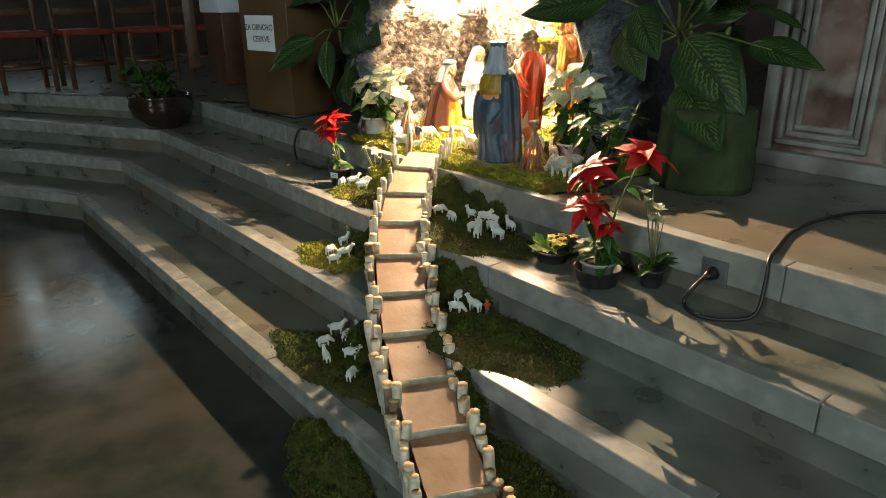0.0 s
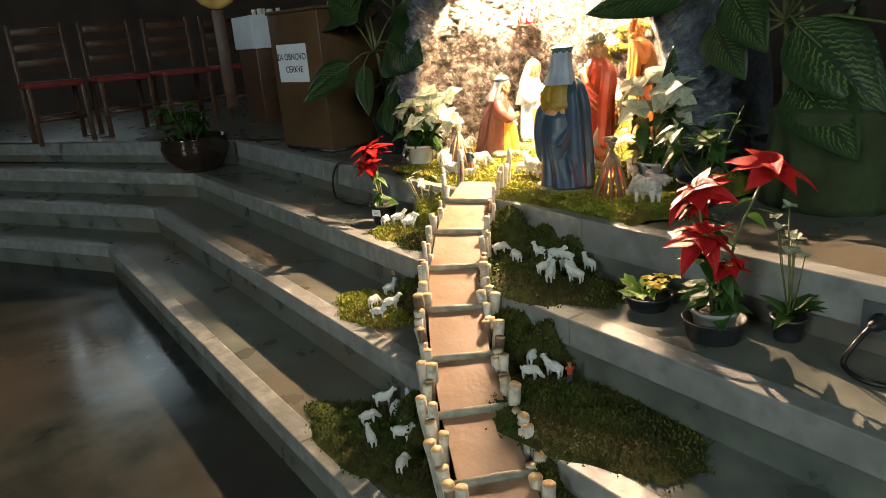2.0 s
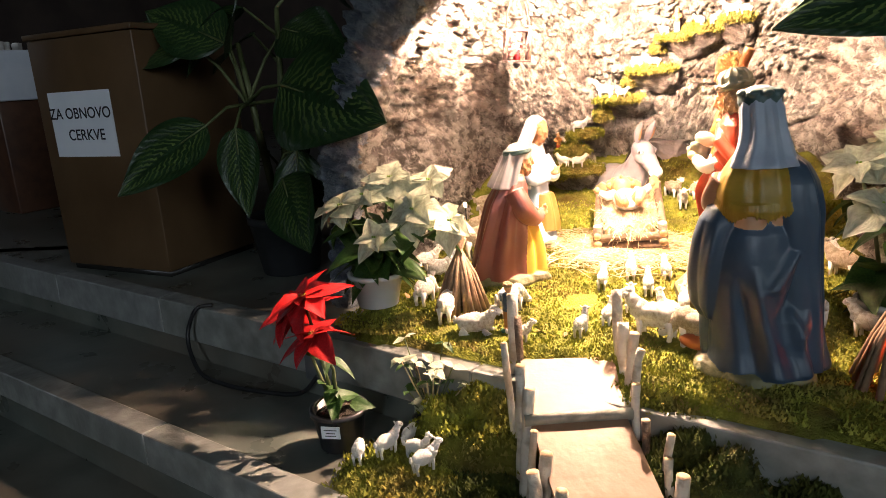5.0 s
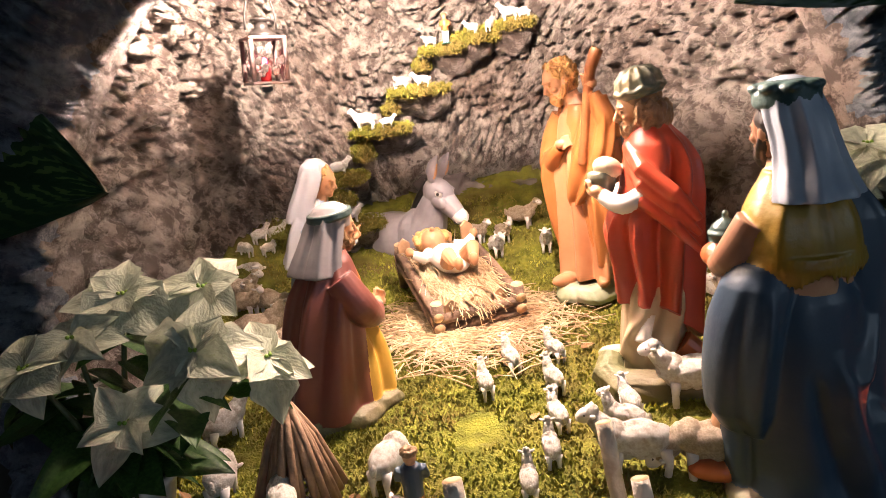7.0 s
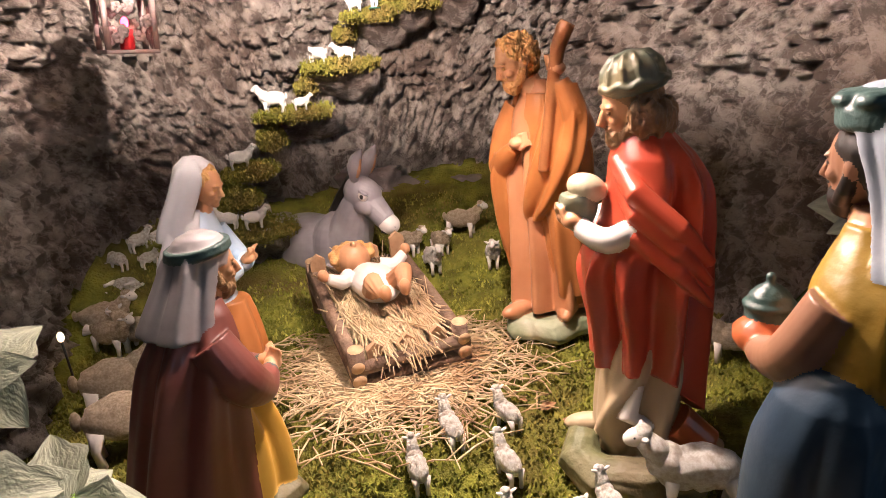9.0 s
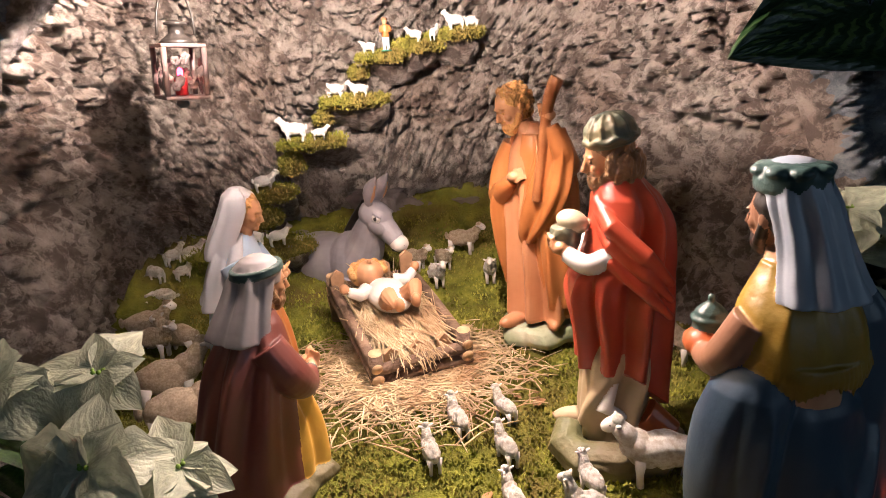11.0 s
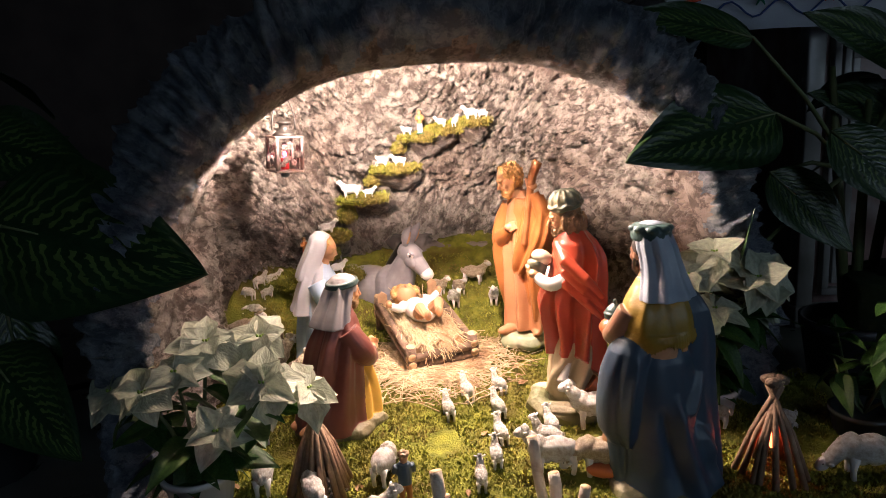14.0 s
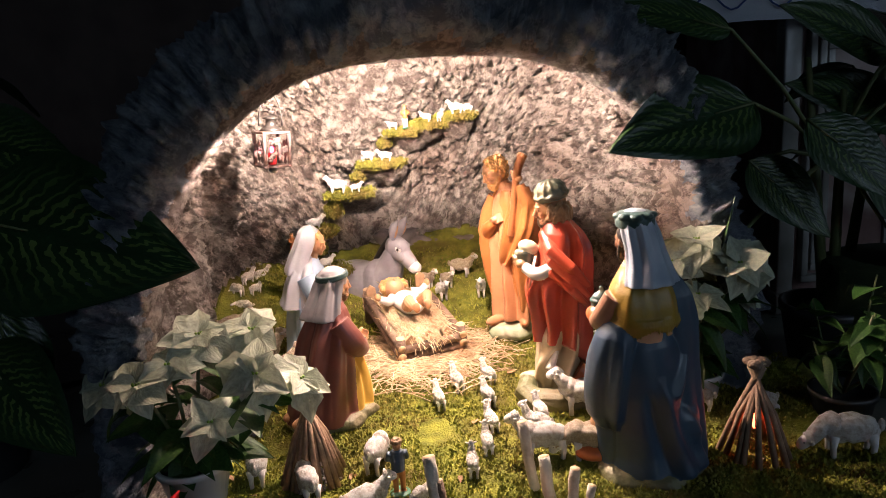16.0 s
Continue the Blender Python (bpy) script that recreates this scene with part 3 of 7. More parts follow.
grotto = thing("grotto", pose(0, 0, 0), "papier-mache grotto with a grey rock arch and lit rough inside", "grotto")
NA, NV = 520, 300
bm = bmesh.new()
grid = []
for j in range(NV + 1):
    v = j / NV
    ph = min(v * v * math.pi / 2, math.pi / 2 - 0.02)
    dep, s = 1.03 * math.sin(ph) ** 0.5 - 0.03, max(0.03, math.cos(ph) ** 0.45)
    row = []
    for i in range(NA + 1):
        a = math.pi * (i / NA)
        hx, hz = arch(a, 0.632 * s, 0.878 * s ** 0.9 + 0.17 * math.sin(math.pi * min(1.0, max(0.0, dep) / 0.95)) ** 0.7)
        row.append(bm.verts.new(GC + AX * hx + DN * (dep - 0.02) + Vector((0, 0, hz - 0.02))))
    grid.append(row)
for j in range(NV):
    for i in range(NA):
        bm.faces.new((grid[j][i], grid[j][i + 1], grid[j + 1][i + 1], grid[j + 1][i]))
bm.normal_update()
heart = GC + DN * 0.35 + Vector((0, 0, 0.3))
for j in range(NV + 1):
    for i in range(NA + 1):
        vt = grid[j][i]
        n, p = vt.normal, vt.co
        u, v = i / NA, j / NV
        # lumps hang in upright chains on the two sides and lie in rough courses at the back
        side = min(1.0, abs(u - 0.5) * 2.6) * max(0.0, 1 - max(0.0, v - 0.55) * 2.2)
        w = Vector((noise.noise(p * 6), noise.noise(p * 6 + Vector((9, 0, 0))), noise.noise(p * 6 + Vector((0, 9, 0))))) * 0.05
        q = p + w
        big = Vector((q.x * 15, q.y * 15, q.z * (15 - 8.5 * side)))
        small = Vector((q.x * 38, q.y * 38, q.z * (44 - 14 * side)))
        f1 = noise.voronoi(big)[0]
        g1 = noise.voronoi(small)[0]
        d = 0.050 * fractal(p, 3.0, 3)
        d += 0.050 * (0.42 - f1[0]) * (0.35 + 0.75 * side)
        d += 0.012 * min(1.0, (f1[1] - f1[0]) * 5) * (0.4 + 0.6 * side)
        d += 0.026 * (0.42 - g1[0]) + 0.010 * min(1.0, (g1[1] - g1[0]) * 5)
        d += 0.016 * abs(noise.noise(Vector((p.x * 30, p.y * 30, p.z * 80)))) + 0.006 * noise.noise(p * 110)
        if v < 0.6:
            d += 0.06 * math.exp(-((u - 0.95) / 0.09) ** 2) * math.exp(-((v - 0.30) / 0.14) ** 2)
        d *= min(1.0, max(0.04, v / 0.07))
        if d > 0:
            d *= min(1.0, max(0.0, ((p - WASH_AT).length - 0.06) / 0.14))
        vt.co += n * d * (1 if n.dot(heart - p) > 0 else -1)
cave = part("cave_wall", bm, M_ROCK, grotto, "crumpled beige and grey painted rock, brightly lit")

bm = bmesh.new()
rim = []
PROF = [(0.610, 0.842, -0.020), (0.618, 0.852, -0.045), (0.632, 0.880, -0.064), (0.652, 0.904, -0.074), (0.680, 0.938, -0.078), (0.710, 0.970, -0.066), (0.736, 0.992, -0.040), (0.752, 1.008, 0.010),
        (0.760, 1.014, 0.08), (0.760, 1.040, 0.2), (0.745, 1.070, 0.4), (0.73, 1.060, 0.65), (0.70, 0.99, 0.85), (0.58, 0.81, 1.0), (0.3, 0.5, 1.1), (0.05, 0.1, 1.13)]
PROF = [tuple(a + (b - a) * k / 3 for a, b in zip(p, q)) for p, q in zip(PROF, PROF[1:]) for k in range(3)] + [PROF[-1]]
NR = 560
for j, (hw, hh, dep) in enumerate(PROF):
    row = []
    edge = min(1.0, max(0.0, (j - 2) / 4)) * min(1.0, max(0.0, (33 - j) / 6))
    for i in range(NR + 1):
        a = math.pi * i / NR
        hx, hz = arch(a, hw, hh)
        rad = AX * math.cos(a) + Vector((0, 0, math.sin(a)))
        # ribs that run outwards from the opening, broken into lumps
        k = i * 300 / NR + 2.2 * noise.noise(Vector((i * 0.03, j * 0.14, 7)))
        st = 0.036 * abs(noise.noise(Vector((k * 0.24, j * 0.05, 2)))) + 0.024 * noise.noise(Vector((k * 0.05, j * 0.14, 9)))
        st += 0.020 * abs(noise.noise(Vector((k * 0.62, j * 0.16, 5)))) + 0.010 * noise.noise(Vector((k * 1.3, j * 0.5, 15)))
        p = GC + AX * hx + DN * dep + Vector((0, 0, hz)) + (rad * 0.8 - DN * 1.3) * st * edge
        row.append(bm.verts.new(p))
    rim.append(row)
for j, (r0, r1) in enumerate(zip(rim, rim[1:])):
    for i in range(NR):
        # rows near the opening keep the cave's colour, the rest the daylit blue
        bm.faces.new((r0[i], r1[i], r1[i + 1], r0[i + 1])).material_index = 1 if j + 3.5 * noise.noise(Vector((i * 0.08, 0, 4))) < 3.6 else 0
part("arch_rim", bm, [M_RIM, M_ROCK], grotto, "grey ridged rock arch, dull white streaks, daylight blue put into colour")


def tufts(bm, pts, h, mi=0, w=0.25, lean=0.6):
    """Small blades at points, each one triangle pair."""
    for p in pts:
        a = random.random() * 6.283
        hh = h * (0.5 + random.random())
        d = Vector((math.cos(a), math.sin(a), 0))
        s = Vector((-d.y, d.x, 0)) * hh * w
        tip = Vector(p) + d * hh * lean * random.random() + Vector((0, 0, hh))
        f = bm.faces.new((bm.verts.new(Vector(p) - s), bm.verts.new(Vector(p) + s), bm.verts.new(tip)))
        f.material_index = mi


# moss bed in and before the grotto
def in_bed(x, y):
    w = 0.05 * noise.noise(Vector((x * 6, y * 6, 11)))
    q = Vector((x, y, 0.66)) - GC
    u, d = q.dot(AX), q.dot(DN)
    if d > 0.0:
        s = max(0.0, 1 - (max(0, d) / 1.0) ** 4) ** 0.25
        return abs(u) < 0.64 * s
    return y > 3.515 + w * 0.5 and -1.86 + w < x < -0.46 + w and not (-1.36 < x < -1.14 and y < 3.60)


bm = bmesh.new()
ST = 0.012
vid = {}
for ix in range(int(1.75 / ST)):
    for iy in range(int(1.5 / ST)):
        x, y = -2.15 + ix * ST, 3.5 + iy * ST
        if not in_bed(x, y):
            continue
        q = []
        for a, b in ((0, 0), (1, 0), (1, 1), (0, 1)):
            key = (ix + a, iy + b)
            if key not in vid:
                X, Y = -2.15 + key[0] * ST, 3.5 + key[1] * ST
                edge = all(in_bed(X + dx, Y + dy) for dx, dy in ((0.02, 0), (-0.02, 0), (0, 0.02), (0, -0.02)))
                Z = ground(X, Y) + 0.006 * noise.noise(Vector((X * 60, Y * 60, 1))) if edge else 0.66
                vid[key] = bm.verts.new((X, Y, Z))
            q.append(vid[key])
        bm.faces.new(q)
moss_bed = tagged(finish("moss_bed", bm, M_MOSS), "bright yellow-green moss spread over the grotto floor", "moss", kind="stuff")
bm = bmesh.new()
pts = []
while len(pts) < 80000:
    x, y = random.uniform(-2.0, -0.5), random.uniform(3.5, 4.85)
    if in_bed(x, y) and noise.noise(Vector((x * 9, y * 9, 4))) > -0.35 and (y < 4.5 or random.random() < 0.4):
        pts.append((x, y, ground(x, y) - 0.001))
tufts(bm, pts, 0.0058, w=0.45, lean=0.9)
part("moss_tuft", bm, M_MOSSBLADE, moss_bed, smooth=False)


def moss_mat(x, y, z, rx, ry, turn, dark, label, h=0.03, n=6000, seed=0):
    """An uneven pad of moss on a tread."""
    bm = bmesh.new()
    rr = random.Random(seed)
    NR, NS = 14, 56
    c = bm.verts.new((0, 0, h))
    rows, surf = [], []
    for j in range(1, NR + 1):
        t = j / NR
        row = []
        for k in range(NS):
            a = 2 * math.pi * k / NS
            e = 1 + 0.30 * noise.noise(Vector((math.cos(a) * 1.6, math.sin(a) * 1.6, seed * 3.1))) + 0.12 * noise.noise(Vector((math.cos(a) * 5, math.sin(a) * 5, seed)))
            X, Y = rx * t * e * math.cos(a), ry * t * e * math.sin(a)
            Z = h * (1 - t ** 4) * (0.75 + 0.5 * noise.noise(Vector((X * 14, Y * 14, seed)))) + 0.004 * noise.noise(Vector((X * 60, Y * 60, seed))) * (t < 0.97)
            Z = max(0.0, Z) + 0.001
            row.append(bm.verts.new((X, Y, Z)))
            surf.append((X, Y, Z))
        rows.append(row)
    for k in range(NS):
        bm.faces.new((c, rows[0][k], rows[0][(k + 1) % NS]))
    for r0, r1 in zip(rows, rows[1:]):
        for k in range(NS):
            bm.faces.new((r0[k], r1[k], r1[(k + 1) % NS], r0[(k + 1) % NS]))
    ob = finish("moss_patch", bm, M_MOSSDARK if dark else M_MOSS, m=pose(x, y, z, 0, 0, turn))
    tagged(ob, label, "moss", "moss patches on the steps", kind="stuff")
    bm = bmesh.new()
    pts = []
    for _ in range(n):
        p = rr.choice(surf)
        pts.append((p[0] + rr.uniform(-0.015, 0.015), p[1] + rr.uniform(-0.015, 0.015), p[2] - 0.002))
    tufts(bm, pts, 0.0075, w=0.45, lean=0.9)
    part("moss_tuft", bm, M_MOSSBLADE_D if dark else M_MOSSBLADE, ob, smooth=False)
    return ob


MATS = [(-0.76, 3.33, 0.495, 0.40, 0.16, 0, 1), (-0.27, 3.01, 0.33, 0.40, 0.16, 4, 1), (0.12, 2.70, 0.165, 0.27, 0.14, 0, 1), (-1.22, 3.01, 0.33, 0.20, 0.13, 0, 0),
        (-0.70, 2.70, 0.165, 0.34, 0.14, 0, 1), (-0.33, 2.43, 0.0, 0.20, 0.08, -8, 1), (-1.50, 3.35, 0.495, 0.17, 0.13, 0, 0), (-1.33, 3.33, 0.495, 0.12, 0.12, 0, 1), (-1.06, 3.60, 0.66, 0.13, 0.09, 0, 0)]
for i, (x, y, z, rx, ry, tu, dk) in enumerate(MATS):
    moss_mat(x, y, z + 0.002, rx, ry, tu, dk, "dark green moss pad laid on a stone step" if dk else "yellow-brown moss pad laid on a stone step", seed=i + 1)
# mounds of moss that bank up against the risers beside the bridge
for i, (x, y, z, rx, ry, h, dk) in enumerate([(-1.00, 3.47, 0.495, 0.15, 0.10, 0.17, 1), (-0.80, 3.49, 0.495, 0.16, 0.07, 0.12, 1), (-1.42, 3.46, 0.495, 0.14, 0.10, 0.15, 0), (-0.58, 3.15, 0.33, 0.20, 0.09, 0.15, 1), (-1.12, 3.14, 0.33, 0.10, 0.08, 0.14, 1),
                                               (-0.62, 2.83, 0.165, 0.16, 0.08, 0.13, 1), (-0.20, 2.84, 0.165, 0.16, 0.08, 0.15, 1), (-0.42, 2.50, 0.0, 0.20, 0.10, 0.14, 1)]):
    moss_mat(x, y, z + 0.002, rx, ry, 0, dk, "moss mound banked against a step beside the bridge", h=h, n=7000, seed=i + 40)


# ledges with moss climbing the back of the cave
def ledge(x, y, z, rx, ry, rz, seed, cap=0.6, label="rough grey rock ledge with a moss top on the cave wall"):
    t = thing("rock_ledge", pose(x, y, z), label, "rock ledge", "mossy ledges on the cave wall")
    bm = bmesh.new()
    ball(bm, (0, 0, 0), (rx * .86, ry * .8, rz * .9), seg=72, rings=44)
    for v in bm.verts:
        v.co *= 1 + 0.46 * fractal(v.co + Vector((seed * 3.3, 0, 0)), 11, 5) + 0.16 * abs(noise.noise(v.co * 45))
        if v.co.z < 0:
            v.co.z *= 2.0
            v.co.y -= v.co.z * 0.7
        if v.co.z > rz * 0.55:
            v.co.z = rz * 0.55 + (v.co.z - rz * 0.55) * 0.25
    part("rock", bm, M_SHADEDROCK if cap < 0.5 else M_ROCK, t)
    if cap:
        bm = bmesh.new()
        ball(bm, (0, -ry * 0.34, rz * 0.34), (rx * 0.98, ry * 0.92, rz * 0.46), seg=48, rings=24)
        for v in bm.verts:
            v.co *= 1 + 0.34 * fractal(v.co + Vector((seed, 5, 0)), 22, 4)
        pp = [tuple(v.co) for v in bm.verts if v.co.z > 0]
        pts = [tuple(c + random.uniform(-0.008, 0.008) for c in random.choice(pp)) for _ in range(4000)]
        mo = part("moss_cap", bm, M_MOSS, t, "yellow-green moss")
        bm = bmesh.new()
        tufts(bm, pts, 0.0055, w=0.35, lean=1.3)
        part("moss_tuft", bm, M_MOSSBLADE, mo, smooth=False)


for i, L_ in enumerate([(-1.46, 4.84, 1.310, 0.070, 0.065, 0.030), (-1.375, 4.84, 1.328, 0.060, 0.065, 0.032), (-1.285, 4.83, 1.350, 0.065, 0.065, 0.030), (-1.525, 4.86, 1.275, 0.022, 0.05, 0.050),
                        (-1.545, 4.84, 1.208, 0.085, 0.065, 0.030), (-1.625, 4.86, 1.165, 0.026, 0.055, 0.055), (-1.645, 4.83, 1.112, 0.085, 0.075, 0.032), (-1.715, 4.84, 1.05, 0.030, 0.065, 0.060),
                        (-1.765, 4.80, 0.995, 0.055, 0.085, 0.036), (-1.80, 4.77, 0.935, 0.060, 0.085, 0.050), (-1.755, 4.70, 0.880, 0.095, 0.11, 0.042), (-1.86, 4.72, 0.86, 0.11, 0.11, 0.05)]):
    ledge(*L_, seed=i)
# dark rocks that also stand in for the shadow behind the figures
for i, L_ in enumerate([(-1.52, 4.92, 0.90, 0.15, 0.08, 0.12), (-1.33, 4.93, 0.88, 0.16, 0.07, 0.10), (-1.13, 4.90, 0.86, 0.14, 0.07, 0.09)]):
    ledge(*L_, seed=i + 20, cap=0, label="brown rock at the cave foot, darkened in colour for its shade")

# ---------------------------------------------------------------- painted statues, one plain mesh each
def head(bm, c, r, face, skin, hair, beard=0.0, cap=True, nod=0.0, dark=None, curls=0):
    """A head of radius r at c that faces the direction face (degrees) and nods downwards, with nose, eyes, hair and beard."""
    M = Matrix.Translation(c) @ pose(0, 0, 0, 0, nod, face)
    old = set(bm.verts)
    dark = hair if dark is None else dark
    ball(bm, (-.06 * r, 0, .10 * r), (r * .90, r * .78, r * .98), skin, 24, 16)
    ball(bm, (r * .20, 0, -r * .38), (r * .62, r * .60, r * .66), skin, 20, 14)
    ball(bm, (r * .66, 0, -r * .82), (r * .22, r * .26, r * .20), skin, 12, 8)
    tube(bm, [(r * .78, 0, r * .18), (r * .93, 0, -r * .06), (r * 1.04, 0, -r * .24), (r * .86, 0, -r * .34)], [r * .10, r * .12, r * .15, r * .12], skin, 10)
    ball(bm, (r * .74, 0, r * .24), (r * .14, r * .50, r * .09), skin, 14, 8)
    ball(bm, (r * .82, 0, -r * .52), (r * .10, r * .24, r * .05), skin, 10, 6)
    ball(bm, (r * .80, 0, -r * .61), (r * .10, r * .20, r * .05), skin, 10, 6)
    for e in (-1, 1):
        ball(bm, (r * .02, e * r * .80, -r * .10), (r * .18, r * .09, r * .25), skin, 10, 8)
        ball(bm, (r * .58, e * r * .36, -r * .22), (r * .24, r * .22, r * .22), skin, 12, 8)
        ball(bm, (r * .765, e * r * .30, r * .05), (r * .065, r * .14, r * .045), dark, 10, 6)
        ball(bm, (r * .80, e * r * .31, r * .26), (r * .06, r * .20, r * .04), dark, 10, 6, (e * -12, 0, 0))
    if cap:
        ball(bm, (-r * .26, 0, r * .30), (r * .90, r * .90, r * .92), hair, 26, 18, None, r * .10, 2.5 / r)
        ball(bm, (-r * .48, 0, -r * .25), (r * .62, r * .80, r * .80), hair, 22, 14, None, r * .10, 2.5 / r)
    q = random.Random(int(r * 1e5) + curls)
    for k in range(curls):
        a = q.uniform(-2.4, 2.4) + math.pi
        w = q.uniform(-.5, 1.0)
        p = Vector((-r * .25 + r * .92 * math.cos(a) * math.cos(w), r * .94 * math.sin(a) * math.cos(w), r * .22 + r * .98 * math.sin(w)))
        ball(bm, p, (r * .16, r * .16, r * .26), hair, 8, 6, (q.uniform(-40, 40), q.uniform(-40, 40), math.degrees(a)))
    if beard:
        ball(bm, (r * .52, 0, -r * .86), (r * .40, r * .46, r * beard), hair, 16, 10, (0, -14, 0), r * .08, 3 / r)
        ball(bm, (r * .84, 0, -r * .43), (r * .09, r * .30, r * .06), hair, 10, 6)
        for e in (-1, 1):
            tube(bm, [(r * .05, e * r * .76, -r * .18), (r * .22, e * r * .64, -r * .55), (r * .50, e * r * .34, -r * .86)], [r * .14, r * .20, r * .20], hair, 10)
    bmesh.ops.transform(bm, matrix=M, verts=[v for v in bm.verts if v not in old])


def robe(bm, rows, folds=(), mi=0, seg=110, a0=None, a1=None, thick=.007, hem=None):
    """A draped form: rows of z, centre x, y, radius x, y. Folds: angle and z above, angle and z below, width in degrees, depth.
    With a0 and a1 it is a thick cloth that covers those angles only. hem(angle) lets the lowest rings down."""
    rows = ease(rows, 5)
    z0, z1 = rows[0][0], rows[-1][0]
    full = a0 is None
    n = seg if full else seg + 1
    A = [math.radians((360 * k / seg) if full else (a0 + (a1 - a0) * k / seg)) for k in range(n)]
    outer, inner = [], []
    for z, cx, cy, rx, ry in rows:
        ro, ri = [], []
        for t in A:
            off = 0.0
            for at, zt, ab, zb, wd, dep in folds:
                f = (zt - z) / (zt - zb)
                if -.12 < f < 1.12:
                    c = math.radians(at + (ab - at) * f)
                    d = (t - c + math.pi) % (2 * math.pi) - math.pi
                    off += 1.4 * dep * math.exp(-(d / math.radians(wd * (.7 + .5 * max(0, f)))) ** 2) * min(1.0, max(0.0, (f + .12) / .3)) * min(1.0, max(0.0, (1.12 - f) / .12))
            cs, sn = math.cos(t), math.sin(t)
            off += .0016 * noise.noise(Vector((cs * 2.2, sn * 2.2, z * 14 + len(rows))))
            zz = z
            if hem:
                k = max(0.0, 1 - (z - z0) / (.55 * (z1 - z0)))
                zz = z - hem(math.degrees(t) % 360) * k * k
            ro.append(bm.verts.new((cx + (rx + off) * cs, cy + (ry + off) * sn, zz)))
            if not full:
                ri.append(bm.verts.new((cx + (rx + off - thick) * cs, cy + (ry + off - thick) * sn, zz)))
        outer.append(ro)
        inner.append(ri)
    m = seg if full else seg
    for i in range(len(outer) - 1):
        for k in range(m):
            k2 = (k + 1) % n
            bm.faces.new((outer[i][k], outer[i][k2], outer[i + 1][k2], outer[i + 1][k])).material_index = mi
            if not full:
                bm.faces.new((inner[i][k], inner[i + 1][k], inner[i + 1][k2], inner[i][k2])).material_index = mi
        if not full:
            for k in (0, n - 1):
                bm.faces.new((outer[i][k], outer[i + 1][k], inner[i + 1][k], inner[i][k])).material_index = mi
    if full:
        bm.faces.new(outer[0][::-1]).material_index = mi
        bm.faces.new(outer[-1]).material_index = mi
    else:
        for i in (0, -1):
            for k in range(m):
                bm.faces.new((outer[i][k], inner[i][k], inner[i][k + 1], outer[i][k + 1])).material_index = mi
    return outer


def sculpt(bm, voxel, rounds=1):
    """Melts the overlapping forms of a figure into one skin; each face keeps the paint of the form under it."""
    bmesh.ops.recalc_face_normals(bm, faces=bm.faces)
    bm.faces.ensure_lookup_table()
    tree = BVHTree.FromBMesh(bm)
    paint = [f.material_index for f in bm.faces]
    raw = bpy.data.meshes.new("raw_form")
    bm.to_mesh(raw)
    bm.free()
    tmp = new("raw_form", raw)
    mod = tmp.modifiers.new("melt", "REMESH")
    mod.mode, mod.voxel_size = "VOXEL", voxel
    skin = bpy.data.meshes.new_from_object(tmp.evaluated_get(bpy.context.evaluated_depsgraph_get()))
    bpy.data.objects.remove(tmp)
    out = bmesh.new()
    out.from_mesh(skin)
    bpy.data.meshes.remove(skin)
    bpy.data.meshes.remove(raw)
    for f in out.faces:
        hit = tree.find_nearest(f.calc_center_median())
        f.material_index = paint[hit[2]] if hit[2] is not None else 0
    for _ in range(rounds):
        bmesh.ops.smooth_vert(out, verts=out.verts, factor=0.5, use_axis_x=True, use_axis_y=True, use_axis_z=True)
    return out


def place(bm, name, mats, x, y, z, turn, label, category="statue", scale=1.0, voxel=0.0018):
    bm = sculpt(bm, voxel)
    bm.normal_update()
    hairs = {i for i, k in enumerate(mats) if k in (M_HAIR, M_HAIRGOLD)}
    for v in bm.verts:
        if v.link_faces and all(f.material_index in hairs for f in v.link_faces):
            p = v.co
            v.co += v.normal * 0.0030 * (0.35 - abs(noise.noise(Vector((p.x * 130 + p.z * 40, p.y * 130, p.z * 55)))) * 1.6)
    ob = finish(name, bm, mats, m=pose(x, y, z, 0, 0, turn) @ Matrix.Scale(scale, 4))
    return tagged(ob, label, category)


def hand(bm, c, way, hr, skin, side):
    """A closed hand at c: palm, four bent fingers along way and a thumb."""
    c, d = Vector(c), Vector(way).normalized()
    s = Vector(side).normalized()
    u = d.cross(s)
    ball(bm, c, (hr * .95, hr * .95, hr * .72), skin, 14, 10)
    for k in range(4):
        b = c + s * (k - 1.5) * hr * .46 + d * hr * .35
        tube(bm, [b, b + d * hr * .75 + u * hr * .12, b + d * hr * 1.25 - u * hr * .25], [hr * .26, hr * .25, hr * .19], skin, 8)
    tube(bm, [c - s * hr * .6, c - s * hr * .95 + d * hr * .5 + u * hr * .2, c - s * hr * .75 + d * hr * 1.0 + u * hr * .3], [hr * .30, hr * .26, hr * .20], skin, 8)


def arm(bm, pts, radii, mi):
    rows = ease([(i, *p, r) for i, (p, r) in enumerate(zip(pts, radii))], 6)
    tube(bm, [r[1:4] for r in rows], [r[4] for r in rows], mi, 22, True)


def plinth(bm, rx, ry, h, mi, cx=0.0, cy=0.0):
    """A low uneven rock-like base."""
    robe(bm, [(0, cx, cy, rx * .98, ry * .98), (h * .35, cx, cy, rx * 1.03, ry * 1.03), (h * .8, cx, cy, rx * .96, ry * .96), (h, cx, cy, rx * .82, ry * .82)],
         [(a, h, a + 10, 0, 9, .006 if k % 2 else -.006) for k, a in enumerate(range(0, 360, 30))], mi, 72)


